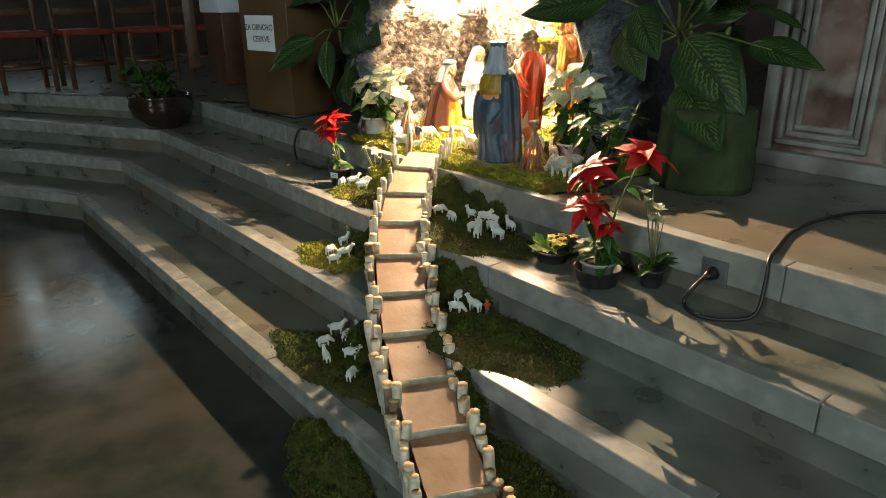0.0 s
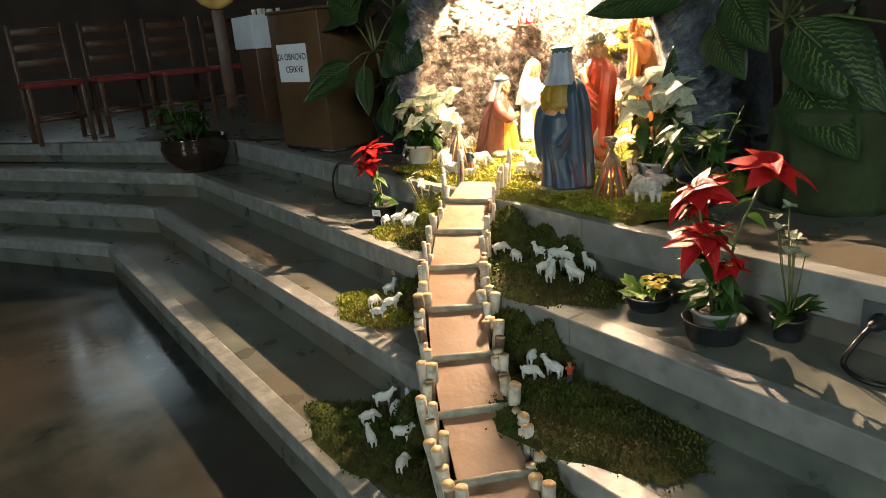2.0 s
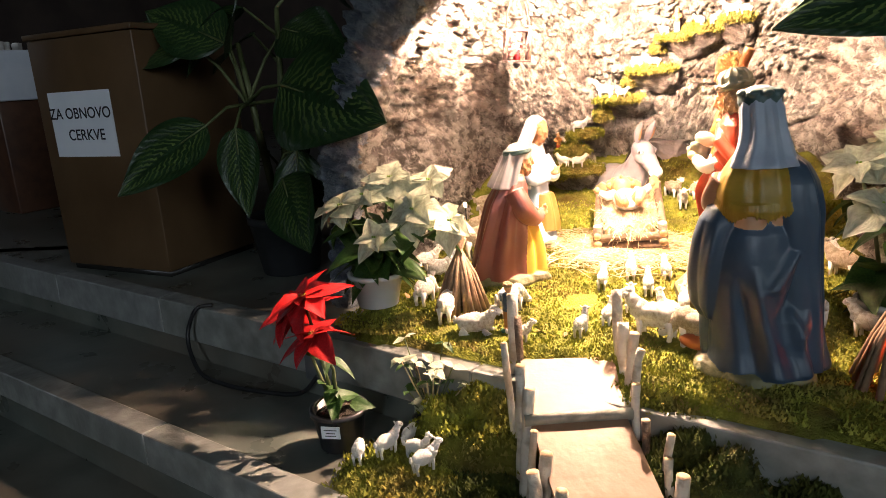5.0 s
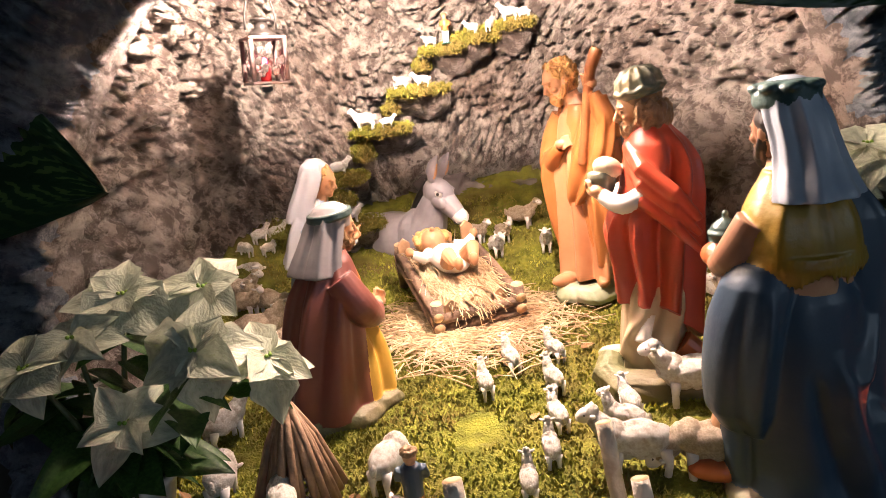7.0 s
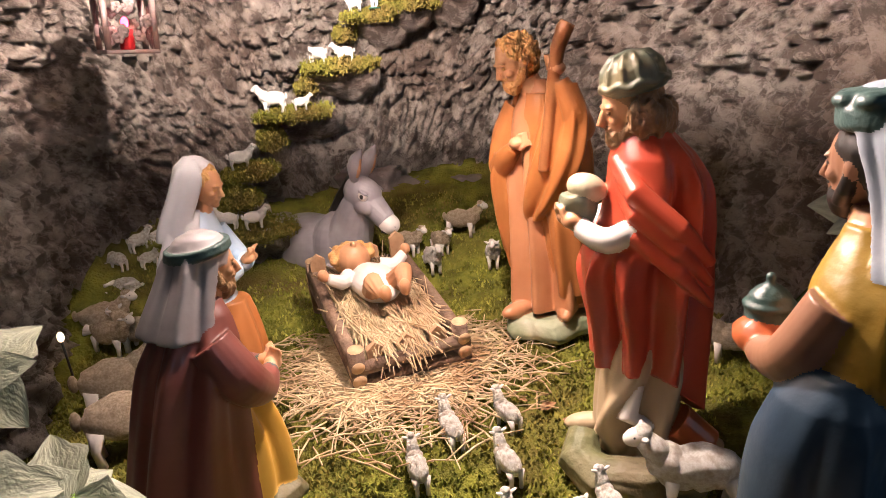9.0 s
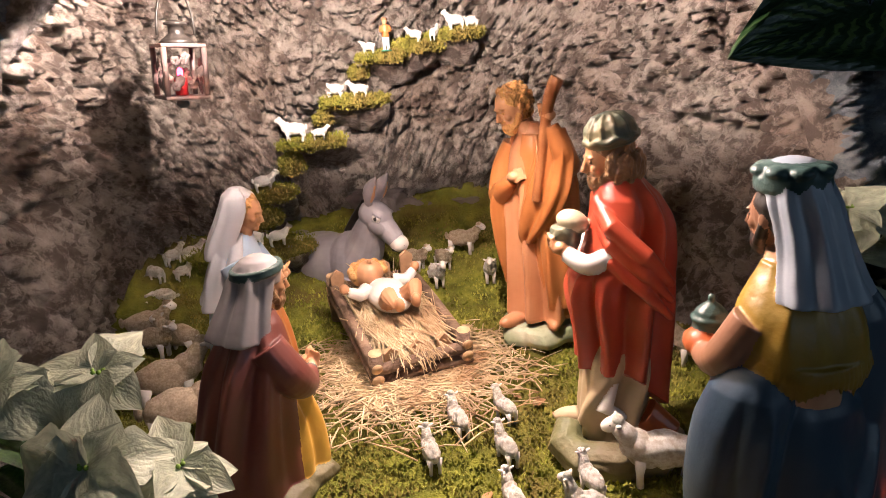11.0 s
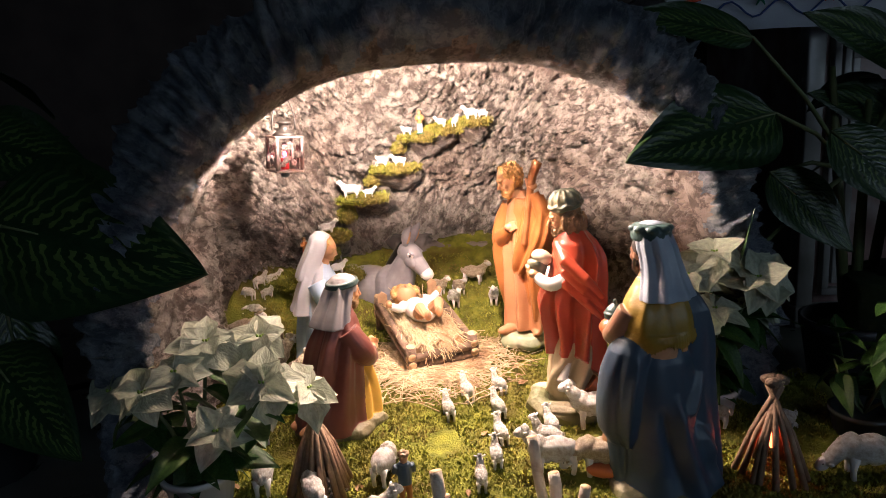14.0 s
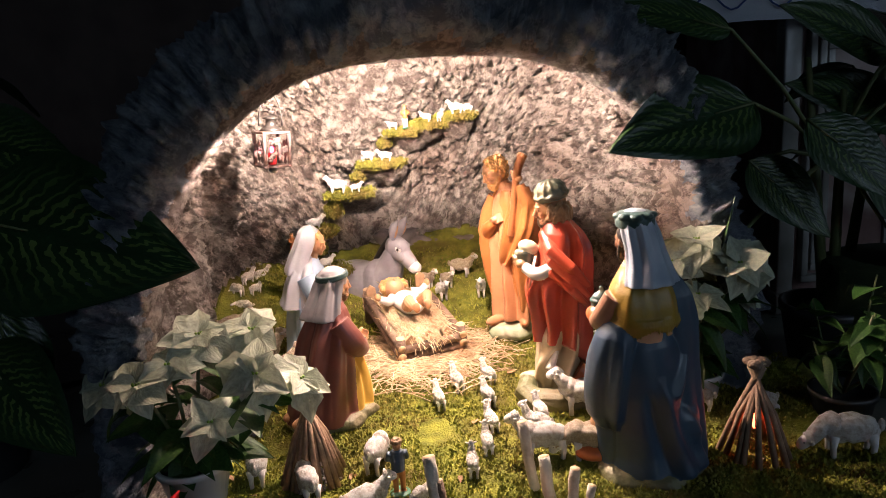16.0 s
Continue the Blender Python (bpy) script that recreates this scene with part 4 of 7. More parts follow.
# the figures face +x before they are turned; +y is their left
def joseph():
    bm = bmesh.new()
    plinth(bm, .084, .078, .036, 4)
    robe(bm, [(.045, .004, .004, .050, .064), (.10, .004, .004, .047, .062), (.18, .004, .004, .044, .058), (.26, .006, 0, .042, .054), (.33, .008, 0, .041, .054), (.375, .006, 0, .036, .050), (.40, .006, -.004, .026, .034), (.425, .010, -.010, .018, .019)],
         [(-50, .30, -40, .05, 8, .011), (-25, .32, -18, .05, 7, -.008), (-6, .30, 4, .05, 9, .012), (18, .28, 26, .05, 7, -.008), (40, .30, 50, .05, 9, .012), (-80, .28, -84, .05, 8, .009), (75, .28, 80, .05, 8, -.006)], 1)
    # mantle round the back, open before the chest
    robe(bm, [(.055, -.008, 0, .062, .072), (.14, -.008, 0, .058, .072), (.24, -.006, 0, .054, .070), (.32, -.002, 0, .050, .068), (.37, 0, 0, .044, .062), (.402, .002, -.004, .034, .046), (.418, .004, -.008, .025, .030)],
         [(95, .36, 100, .06, 9, .008), (130, .36, 135, .06, 9, .010), (165, .36, 160, .06, 8, -.008), (200, .36, 195, .06, 9, .010), (235, .36, 230, .06, 8, .008), (265, .36, 262, .06, 8, -.006)], 0, 110, 62, 300, .012)
    # chest panel that runs from the shoulder to the hip
    robe(bm, [(.235, .014, .006, .036, .040), (.28, .013, .006, .038, .046), (.33, .011, .004, .038, .050), (.375, .008, .004, .035, .048), (.404, .008, -.002, .027, .034)],
         [(60, .40, 20, .24, 9, .008), (30, .40, -10, .24, 8, .007), (45, .40, 5, .24, 6, -.006)], 0, 80, -20, 95, .012)
    # right sleeve: hangs from the elbow, the hand on the chest
    arm(bm, [(.0, -.050, .385), (.004, -.070, .335), (.018, -.072, .285), (.045, -.046, .305), (.052, -.026, .322)], [.022, .026, .026, .018, .012], 0)
    robe(bm, [(.105, .010, -.062, .010, .012), (.15, .012, -.066, .018, .015), (.21, .016, -.070, .025, .018), (.27, .020, -.070, .030, .019), (.31, .022, -.064, .026, .017)], [(-10, .30, -10, .11, 18, .005), (60, .30, 50, .11, 18, .004)], 0, 60)
    hand(bm, (.056, -.020, .330), (0, 1, .35), .0135, 2, (0, -.3, 1))
    # raised left arm with the staff, and the wide fall of its sleeve
    arm(bm, [(.004, .046, .388), (.022, .072, .350), (.050, .080, .380), (.060, .064, .425)], [.024, .026, .020, .013], 0)
    hand(bm, (.062, .060, .443), (-.3, -1, .5), .0145, 2, (.3, 0, 1))
    robe(bm, [(.205, .052, .004, .010, .014), (.235, .052, .018, .016, .030), (.27, .050, .034, .020, .040), (.31, .048, .050, .021, .042), (.35, .046, .062, .020, .036), (.385, .046, .070, .020, .027), (.42, .052, .070, .015, .016)],
         [(-40, .40, -30, .22, 14, .006), (0, .41, 5, .21, 12, -.005), (35, .41, 30, .22, 14, .006), (75, .40, 80, .24, 16, .004)], 0, 80)
    robe(bm, [(.075, .020, .048, .026, .022), (.13, .024, .046, .030, .026), (.19, .028, .042, .030, .030), (.24, .032, .036, .026, .030)], [(20, .24, 10, .08, 16, .006), (-30, .24, -40, .08, 14, -.005), (70, .24, 80, .08, 14, .006)], 0, 70)
    tube(bm, [(.070, .036, .29), (.068, .046, .36), (.066, .056, .43), (.064, .064, .472), (.060, .074, .498), (.058, .078, .506)], [.0080, .0085, .0095, .0115, .013, .012], 5, 14)
    head(bm, (.030, -.034, .454), .0350, -28, 2, 3, 0.50, nod=24, curls=26)
    tube(bm, [(.010, -.010, .40), (.018, -.018, .43)], [.020, .018], 2, 14)
    for p, yw in (((.060, -.030, .044), -20), ((.030, .044, .044), 30)):
        ball(bm, p, (.034, .015, .014), 6, 14, 10, (0, 0, yw))
    return place(bm, "bearded_standing_statue", [M_ORANGE, M_ORANGE2, M_SKIN, M_HAIRGOLD, M_PLINTHPALE, M_STICKRED, M_ORANGE2], -1.146, 4.392, .744, 232,
                 "painted plaster bearded figure in ochre robes holding a staff", scale=1.03)


def red_king():
    bm = bmesh.new()
    # curled log-like base and kneeling leg
    tube(bm, [(.088, .020, .060), (.098, .046, .036), (.080, .074, .024), (.030, .082, .022), (-.030, .076, .022), (-.070, .040, .020)], [.018, .028, .030, .030, .028, .018], 4, 20, True, None, .16)
    plinth(bm, .084, .070, .032, 4)
    robe(bm, [(.028, .020, .006, .046, .048), (.07, .018, .006, .050, .050), (.12, .012, .004, .052, .050), (.17, .006, 0, .050, .050), (.22, 0, 0, .042, .046), (.36, 0, 0, .038, .046), (.40, .006, 0, .028, .034), (.43, .012, 0, .022, .023)],
         [(75, .16, 20, .06, 12, .008), (95, .16, 60, .04, 12, -.007), (125, .16, 100, .04, 14, .009), (40, .18, 45, .05, 12, .006), (-40, .18, -40, .05, 14, .008)], 1)
    tube(bm, [(.024, .048, .135), (.040, .054, .098), (.012, .058, .082)], [.006, .013, .006], 5, 12)
    tube(bm, [(-.020, .040, .08), (-.052, .046, .052), (-.046, .052, .034)], [.026, .024, .018], 7, 14)
    # heavy cloak with broad folds, longer behind
    robe(bm, [(.150, .004, 0, .060, .058), (.20, .005, 0, .064, .062), (.25, .010, 0, .070, .068), (.292, .011, 0, .070, .070), (.318, .002, 0, .062, .070), (.375, -.002, 0, .054, .064), (.405, .002, 0, .046, .054), (.425, .006, 0, .034, .038), (.436, .008, 0, .028, .030)],
         [(30, .29, 22, .15, 7, .011), (48, .30, 40, .15, 6, -.010), (64, .29, 62, .15, 8, .010), (105, .40, 78, .15, 9, -.008), (130, .41, 100, .15, 9, .010), (150, .41, 122, .15, 8, -.008), (172, .41, 150, .15, 9, .009), (200, .40, 185, .15, 9, -.006),
          (-30, .29, -22, .15, 8, .009), (-60, .30, -60, .15, 8, -.007), (-110, .40, -90, .15, 10, .008), (-150, .40, -130, .15, 9, -.006)], 0, 150,
         hem=lambda a: .075 * max(0.0, -math.cos(math.radians(a))) ** 1.5)
    # folds thrown across the breast from the far shoulder
    for w, q in ((.013, 0), (.011, .024), (.010, .050)):
        tube(bm, [(.026, -.026, .418 - q * .3), (.040, .014, .400 - q), (.030, .058, .372 - q), (-.010, .080, .335 - q), (-.050, .066, .29 - q)], [w * .6, w, w * 1.1, w, w * .5], 0, 14)
    arm(bm, [(.030, .050, .330), (.062, .046, .318), (.088, .026, .330)], [.014, .015, .012], 5)
    arm(bm, [(.036, -.046, .330), (.070, -.036, .318), (.090, -.012, .330)], [.015, .015, .012], 5)
    hand(bm, (.096, .022, .338), (.3, -.5, 1), .0140, 2, (1, .6, 0))
    hand(bm, (.098, -.012, .334), (.3, .5, 1), .0130, 2, (1, -.6, 0))
    robe(bm, [(.326, .086, .006, .014, .014), (.342, .086, .006, .021, .021), (.358, .086, .006, .023, .023), (.366, .086, .006, .021, .021)], (), 6, 40)
    ball(bm, (.076, .006, .372), (.024, .024, .017), 8, 20, 12, (0, -20, 0))
    tube(bm, [(.004, 0, .415), (.018, 0, .44)], [.024, .022], 2, 14)
    head(bm, (.026, 0, .460), .0345, 6, 2, 3, 0.52, nod=12)
    for k in range(16):
        a = radians(70 + 220 * k / 15)
        ball(bm, (.014 + .034 * math.cos(a), .034 * math.sin(a), .452 - .006 * (k % 2)), (.009, .009, .020), 3, 8, 6)
    # ribbed round cap with a twisted band
    M = Matrix.Translation((.019, 0, .484)) @ pose(0, 0, 0, 0, 10, 0)
    lathe(bm, [(.034, -.006), (.0375, 0), (.0375, .006), (.0355, .010), (.034, .020), (.027, .031), (.013, .037), (.002, .038)], 6, 32, M)
    for k in range(12):
        a = k * math.pi / 6
        tube(bm, [M @ Vector((.0355 * math.cos(a), .0355 * math.sin(a), .009)), M @ Vector((.0325 * math.cos(a), .0325 * math.sin(a), .022)), M @ Vector((.022 * math.cos(a), .022 * math.sin(a), .034)), M @ Vector((0, 0, .039))], [.0034, .0040, .0034, .0022], 6, 8)
    tube(bm, [M @ Vector((.0375 * math.cos(a), .0375 * math.sin(a), .004 + .002 * math.sin(a * 9))) for a in [2 * math.pi * k / 48 for k in range(49)]], .0040, 6, 8)
    ball(bm, (.074, -.030, .042), (.034, .015, .014), 1, 12, 8)
    ball(bm, (-.060, .036, .040), (.024, .015, .014), 1, 12, 8)
    return place(bm, "red_cloaked_king_statue", [M_REDCLOAK, M_BEIGE, M_SKIN, M_HAIR, M_BASE, M_PALE, M_CAPTEAL, M_SHOE, M_CREAMPAINT], -1.072, 4.03, ground(-1.072, 4.03) - .012, 178,
                 "painted plaster bearded king in a red cloak and ribbed cap", scale=1.01)


def blue_king():
    bm = bmesh.new()
    plinth(bm, .108, .104, .030, 4, -.004, -.006)
    # cape from the hips down, swagged across the back and gathered on the right shoulder
    robe(bm, [(.022, -.020, -.016, .096, .098), (.06, -.016, -.014, .086, .092), (.12, -.010, -.008, .080, .088), (.18, -.006, -.004, .078, .086), (.23, -.004, 0, .074, .082), (.27, -.004, 0, .066, .074), (.295, -.002, 0, .056, .064)],
         [(255, .29, 205, .10, 9, .009), (245, .28, 190, .14, 7, -.008), (235, .29, 178, .18, 8, .008), (262, .26, 222, .03, 9, -.009), (275, .28, 244, .03, 10, .011), (296, .28, 268, .03, 9, -.008), (160, .20, 172, .03, 9, .009), (140, .18, 150, .03, 8, -.008), (195, .14, 204, .03, 7, .008), (218, .12, 226, .03, 7, .007), (318, .28, 300, .03, 9, .009)], 0, 150)
    robe(bm, [(.025, -.018, -.058, .076, .052), (.12, -.016, -.056, .070, .050), (.22, -.014, -.052, .064, .046), (.30, -.016, -.050, .060, .044), (.355, -.014, -.048, .054, .038), (.385, -.008, -.044, .042, .030), (.403, 0, -.036, .028, .020)],
         [(200, .38, 210, .03, 12, .007), (228, .38, 238, .03, 10, -.008), (255, .38, 262, .03, 12, .008), (285, .38, 290, .03, 10, -.007), (310, .38, 312, .03, 12, .007)], 0, 110)
    # raised left knee under the cape
    robe(bm, [(.105, .016, .064, .036, .028), (.13, .018, .068, .048, .038), (.19, .014, .070, .052, .042), (.25, .008, .068, .050, .040), (.29, .002, .064, .042, .034), (.312, 0, .060, .028, .024), (.320, 0, .058, .012, .012)],
         [(150, .27, 140, .11, 12, .005), (110, .28, 112, .11, 12, -.004), (190, .26, 190, .11, 14, -.006)], 0, 90)
    robe(bm, [(.028, .012, .054, .040, .030), (.07, .014, .056, .040, .032), (.12, .016, .058, .036, .030)], [(120, .12, 110, .03, 12, -.005), (160, .12, 160, .03, 12, .006)], 0, 80)
    # bare back and arms, gold yoke with a fringe
    robe(bm, [(.26, -.010, .004, .054, .058), (.29, -.010, .004, .054, .060), (.32, -.008, .002, .052, .062), (.37, -.004, 0, .046, .056), (.40, 0, 0, .034, .040), (.425, .006, 0, .022, .024)], [(180, .34, 180, .27, 7, -.004)], 2)
    robe(bm, [(.318, -.010, .003, .061, .069), (.345, -.008, .002, .060, .070), (.37, -.005, 0, .055, .066), (.392, -.002, 0, .044, .052), (.415, .002, 0, .031, .034)],
         [(120, .40, 112, .32, 9, .003), (150, .40, 152, .32, 8, -.003), (185, .40, 190, .32, 10, .003), (215, .40, 222, .32, 8, -.003)], 3, 110, 40, 300, .010)
    q = random.Random(2)
    for k in range(46):
        a = radians(50 + 220 * k / 45)
        l_ = q.uniform(.016, .030)
        tube(bm, [(-.010 + .060 * math.cos(a), .003 + .068 * math.sin(a), .325), (-.010 + .063 * math.cos(a), .003 + .071 * math.sin(a), .312), (-.010 + .062 * math.cos(a + .03), .003 + .070 * math.sin(a + .03), .320 - l_)], [.0042, .0036, .0016], 3, 6)
    arm(bm, [(.008, .056, .360), (.034, .066, .315), (.072, .040, .296), (.088, .022, .294)], [.023, .021, .015, .012], 5)
    arm(bm, [(.008, -.056, .360), (.036, -.060, .310), (.074, -.028, .292)], [.023, .021, .014], 5)
    hand(bm, (.092, .018, .290), (.5, -1, .2), .0135, 5, (.4, 0, 1))
    hand(bm, (.086, -.016, .286), (.5, 1, .2), .0130, 5, (.4, 0, 1))
    # red cloth and a lidded jar held before the chest
    ball(bm, (.084, .012, .300), (.030, .034, .020), 9, 16, 10, None, .004, 40)
    lathe(bm, [(.016, 0), (.026, .006), (.031, .016), (.031, .026), (.034, .028), (.034, .033), (.029, .036), (.026, .044), (.016, .054), (.007, .059), (.005, .064), (.0075, .069), (.002, .075)], 6, 30, Matrix.Translation((.088, .010, .308)) @ Matrix.Scale(.66, 4))
    head(bm, (.022, 0, .458), .0325, 0, 5, 7, 0.50, nod=6, dark=7)
    # long veil under a banded crown
    robe(bm, [(.385, -.030, .004, .042, .058), (.402, -.023, .003, .041, .051), (.425, -.015, 0, .038, .043), (.450, -.007, 0, .037, .038), (.475, .002, 0, .037, .037), (.497, .008, 0, .033, .034)],
         [(a, .50, 180 + (a - 180) * 1.12, .38, 7, .0022 if k % 2 else -.0020) for k, a in enumerate(range(88, 280, 19))], 1, 120, 66, 294, .009)
    lathe(bm, [(.033, .484), (.0362, .488), (.0365, .500), (.0345, .503), (.030, .512), (.018, .515), (.002, .512)], 8, 32, Matrix.Translation((.010, 0, 0)))
    for k in range(8):
        a = k * math.pi / 4
        ball(bm, (.010 + .029 * math.cos(a), .029 * math.sin(a), .506), (.012, .012, .007), 6 if k % 2 else 8, 12, 8)
    ball(bm, (.010, 0, .510), (.024, .024, .009), 1, 16, 8)
    for p, yw in (((.082, .058, .042), 20), ((.048, .088, .036), 40)):
        ball(bm, p, (.032, .016, .015), 9, 14, 10, (0, 0, yw))
    tube(bm, [(.040, .062, .12), (.056, .062, .08), (.066, .058, .045)], [.020, .016, .014], 2, 14)
    return place(bm, "blue_caped_king_statue", [M_BLUECAPE, M_VEIL, M_SKIN, M_GOLDYOKE, M_BASE, M_SKINDARK, M_TEALBAND, M_DARKPAINT, M_TEALBAND, M_SHOE], -0.978, 3.728, ground(-0.978, 3.728) - .012, 124,
                 "painted plaster king in blue cape, gold yoke and white veil", scale=1.0)


def shepherd():
    bm = bmesh.new()
    plinth(bm, .104, .072, .030, 4)
    robe(bm, [(.024, .036, 0, .056, .050), (.06, .040, 0, .050, .050), (.11, .038, 0, .046, .048), (.16, .028, 0, .040, .046), (.20, .018, 0, .036, .044)],
         [(-30, .18, -24, .03, 12, .008), (-55, .18, -52, .03, 10, -.006), (0, .18, 4, .03, 12, -.006), (30, .18, 28, .03, 12, .008)], 1)
    # cloak: one broad bent back, open at the front
    robe(bm, [(.018, -.020, 0, .086, .070), (.06, -.018, 0, .080, .070), (.12, -.012, 0, .072, .070), (.17, -.004, 0, .066, .068), (.215, .004, 0, .060, .064), (.25, .012, 0, .050, .056), (.275, .018, 0, .038, .042), (.292, .022, 0, .026, .028)],
         [(95, .27, 72, .02, 10, .006), (250, .26, 236, .02, 9, -.007), (225, .27, 214, .02, 10, .008), (265, .25, 262, .02, 10, .007), (200, .27, 196, .02, 8, -.005), (290, .25, 296, .02, 9, -.005), (160, .27, 158, .02, 10, .006), (135, .27, 130, .02, 8, -.005)], 0, 130, 42, 318, .020)
    robe(bm, [(.10, -.006, 0, .058, .056), (.20, .004, 0, .050, .052), (.25, .012, 0, .040, .046), (.285, .020, 0, .024, .028)], (), 0, 60)
    # hood-like roll of cloth on the shoulders
    for s in (-1, 1):
        arm(bm, [(.012, s * .046, .250), (.034, s * .062, .205), (.060, s * .044, .178), (.082, s * .016, .178)], [.026, .028, .022, .014], 0)
        tube(bm, [(.074, s * .026, .176), (.086, s * .014, .180)], [.0145, .0125], 5, 12)
        hand(bm, (.092, s * .009, .186), (.4, 0, 1), .0125, 2, (.2, s, 0))
    tube(bm, [(.020, 0, .28), (.032, 0, .31)], [.022, .020], 2, 14)
    head(bm, (.040, 0, .328), .0310, -8, 2, 3, 0.52, nod=8)
    # headscarf with a band
    robe(bm, [(.258, -.004, 0, .046, .052), (.275, .002, 0, .044, .048), (.30, .012, 0, .040, .042), (.325, .022, 0, .037, .037), (.345, .027, 0, .034, .034), (.360, .030, 0, .027, .027), (.368, .031, 0, .014, .014)],
         [(100, .35, 80, .26, 10, .004), (130, .35, 120, .26, 9, -.004), (165, .35, 160, .26, 10, .005), (200, .35, 205, .26, 9, -.004), (235, .35, 245, .26, 10, .005), (260, .35, 275, .26, 8, -.004)], 6, 100, 62, 298, .012)
    robe(bm, [(.330, .030, 0, .030, .032), (.35, .031, 0, .032, .033), (.364, .031, 0, .024, .025), (.370, .031, 0, .012, .012)], (), 6, 50)
    for z, r_ in ((.347, .0355), (.353, .0345)):
        tube(bm, [(.029 + r_ * math.cos(a), r_ * math.sin(a), z + .004 * math.cos(a)) for a in [2 * math.pi * k / 40 for k in range(41)]], .0034, 5, 8)
    for s in (-1, 1):
        ball(bm, (-.092, s * .024, .034), (.026, .013, .014), 2, 10, 8)
    return place(bm, "kneeling_shepherd_statue", [M_MAROON, M_YELLOW, M_SKIN, M_HAIR, M_BASE, M_TEALBAND, M_GREYCLOTH], -1.622, 3.955, ground(-1.622, 3.955) - .006, 36,
                 "painted plaster kneeling shepherd in a maroon cloak and grey headscarf", scale=0.98)


def mary():
    bm = bmesh.new()
    plinth(bm, .088, .066, .022, 4)
    robe(bm, [(.015, 0, 0, .074, .060), (.06, -.004, 0, .066, .058), (.12, -.008, 0, .056, .054), (.18, -.006, 0, .050, .052), (.24, -.002, 0, .044, .050), (.275, .004, 0, .034, .042), (.305, .010, 0, .020, .022)],
         [(200, .20, 205, .02, 10, .007), (230, .22, 236, .02, 9, -.006), (262, .22, 266, .02, 11, .008), (290, .20, 292, .02, 9, -.006), (320, .20, 318, .02, 10, .006), (160, .20, 160, .02, 10, -.006), (120, .20, 120, .02, 10, .007)], 0)
    robe(bm, [(.05, .050, 0, .028, .036), (.10, .044, 0, .030, .040), (.16, .034, 0, .028, .036)], [(-20, .16, -24, .05, 14, .005), (20, .16, 24, .05, 14, .005)], 5, 60)
    # short flared cape and the veil over the head
    robe(bm, [(.178, -.014, 0, .070, .068), (.20, -.012, 0, .062, .064), (.235, -.008, 0, .054, .060), (.265, -.002, 0, .044, .052), (.29, .004, 0, .033, .040), (.31, .008, 0, .026, .028)],
         [(110, .30, 104, .18, 9, .006), (140, .30, 138, .18, 8, -.005), (170, .30, 170, .18, 10, .006), (205, .30, 206, .18, 8, -.005), (235, .30, 240, .18, 10, .007), (262, .30, 268, .18, 8, -.005)], 1, 110, 55, 305, .012)
    for s in (-1, 1):
        arm(bm, [(.006, s * .046, .262), (.034, s * .052, .212), (.066, s * .016, .216)], [.024, .024, .014], 0)
        hand(bm, (.078, s * .007, .226), (.5, 0, 1), .0120, 2, (0, s, .2))
    tube(bm, [(.010, 0, .29), (.020, 0, .325)], [.018, .016], 2, 14)
    head(bm, (.028, 0, .343), .0290, -10, 2, 3, 0, nod=16)
    robe(bm, [(.268, -.020, 0, .042, .046), (.295, -.012, 0, .041, .044), (.325, .002, 0, .040, .040), (.352, .014, 0, .038, .037), (.374, .017, 0, .031, .031), (.388, .017, 0, .014, .014)],
         [(110, .37, 100, .27, 10, .004), (140, .37, 134, .27, 9, -.004), (170, .37, 170, .27, 10, .004), (205, .37, 208, .27, 9, -.004), (240, .37, 246, .27, 10, .005)], 1, 100, 52, 308, .010)
    robe(bm, [(.362, .012, 0, .030, .032), (.377, .012, 0, .026, .027), (.390, .012, 0, .012, .012)], (), 1, 40)
    return place(bm, "kneeling_veiled_statue", [M_MARYBLUE, M_MARYWHITE, M_SKIN, M_HAIRGOLD, M_BASE, M_ORANGE], -1.712, 4.262, ground(-1.712, 4.262) - .006, -4,
                 "painted plaster kneeling woman in white veil and pale blue mantle", scale=1.0)


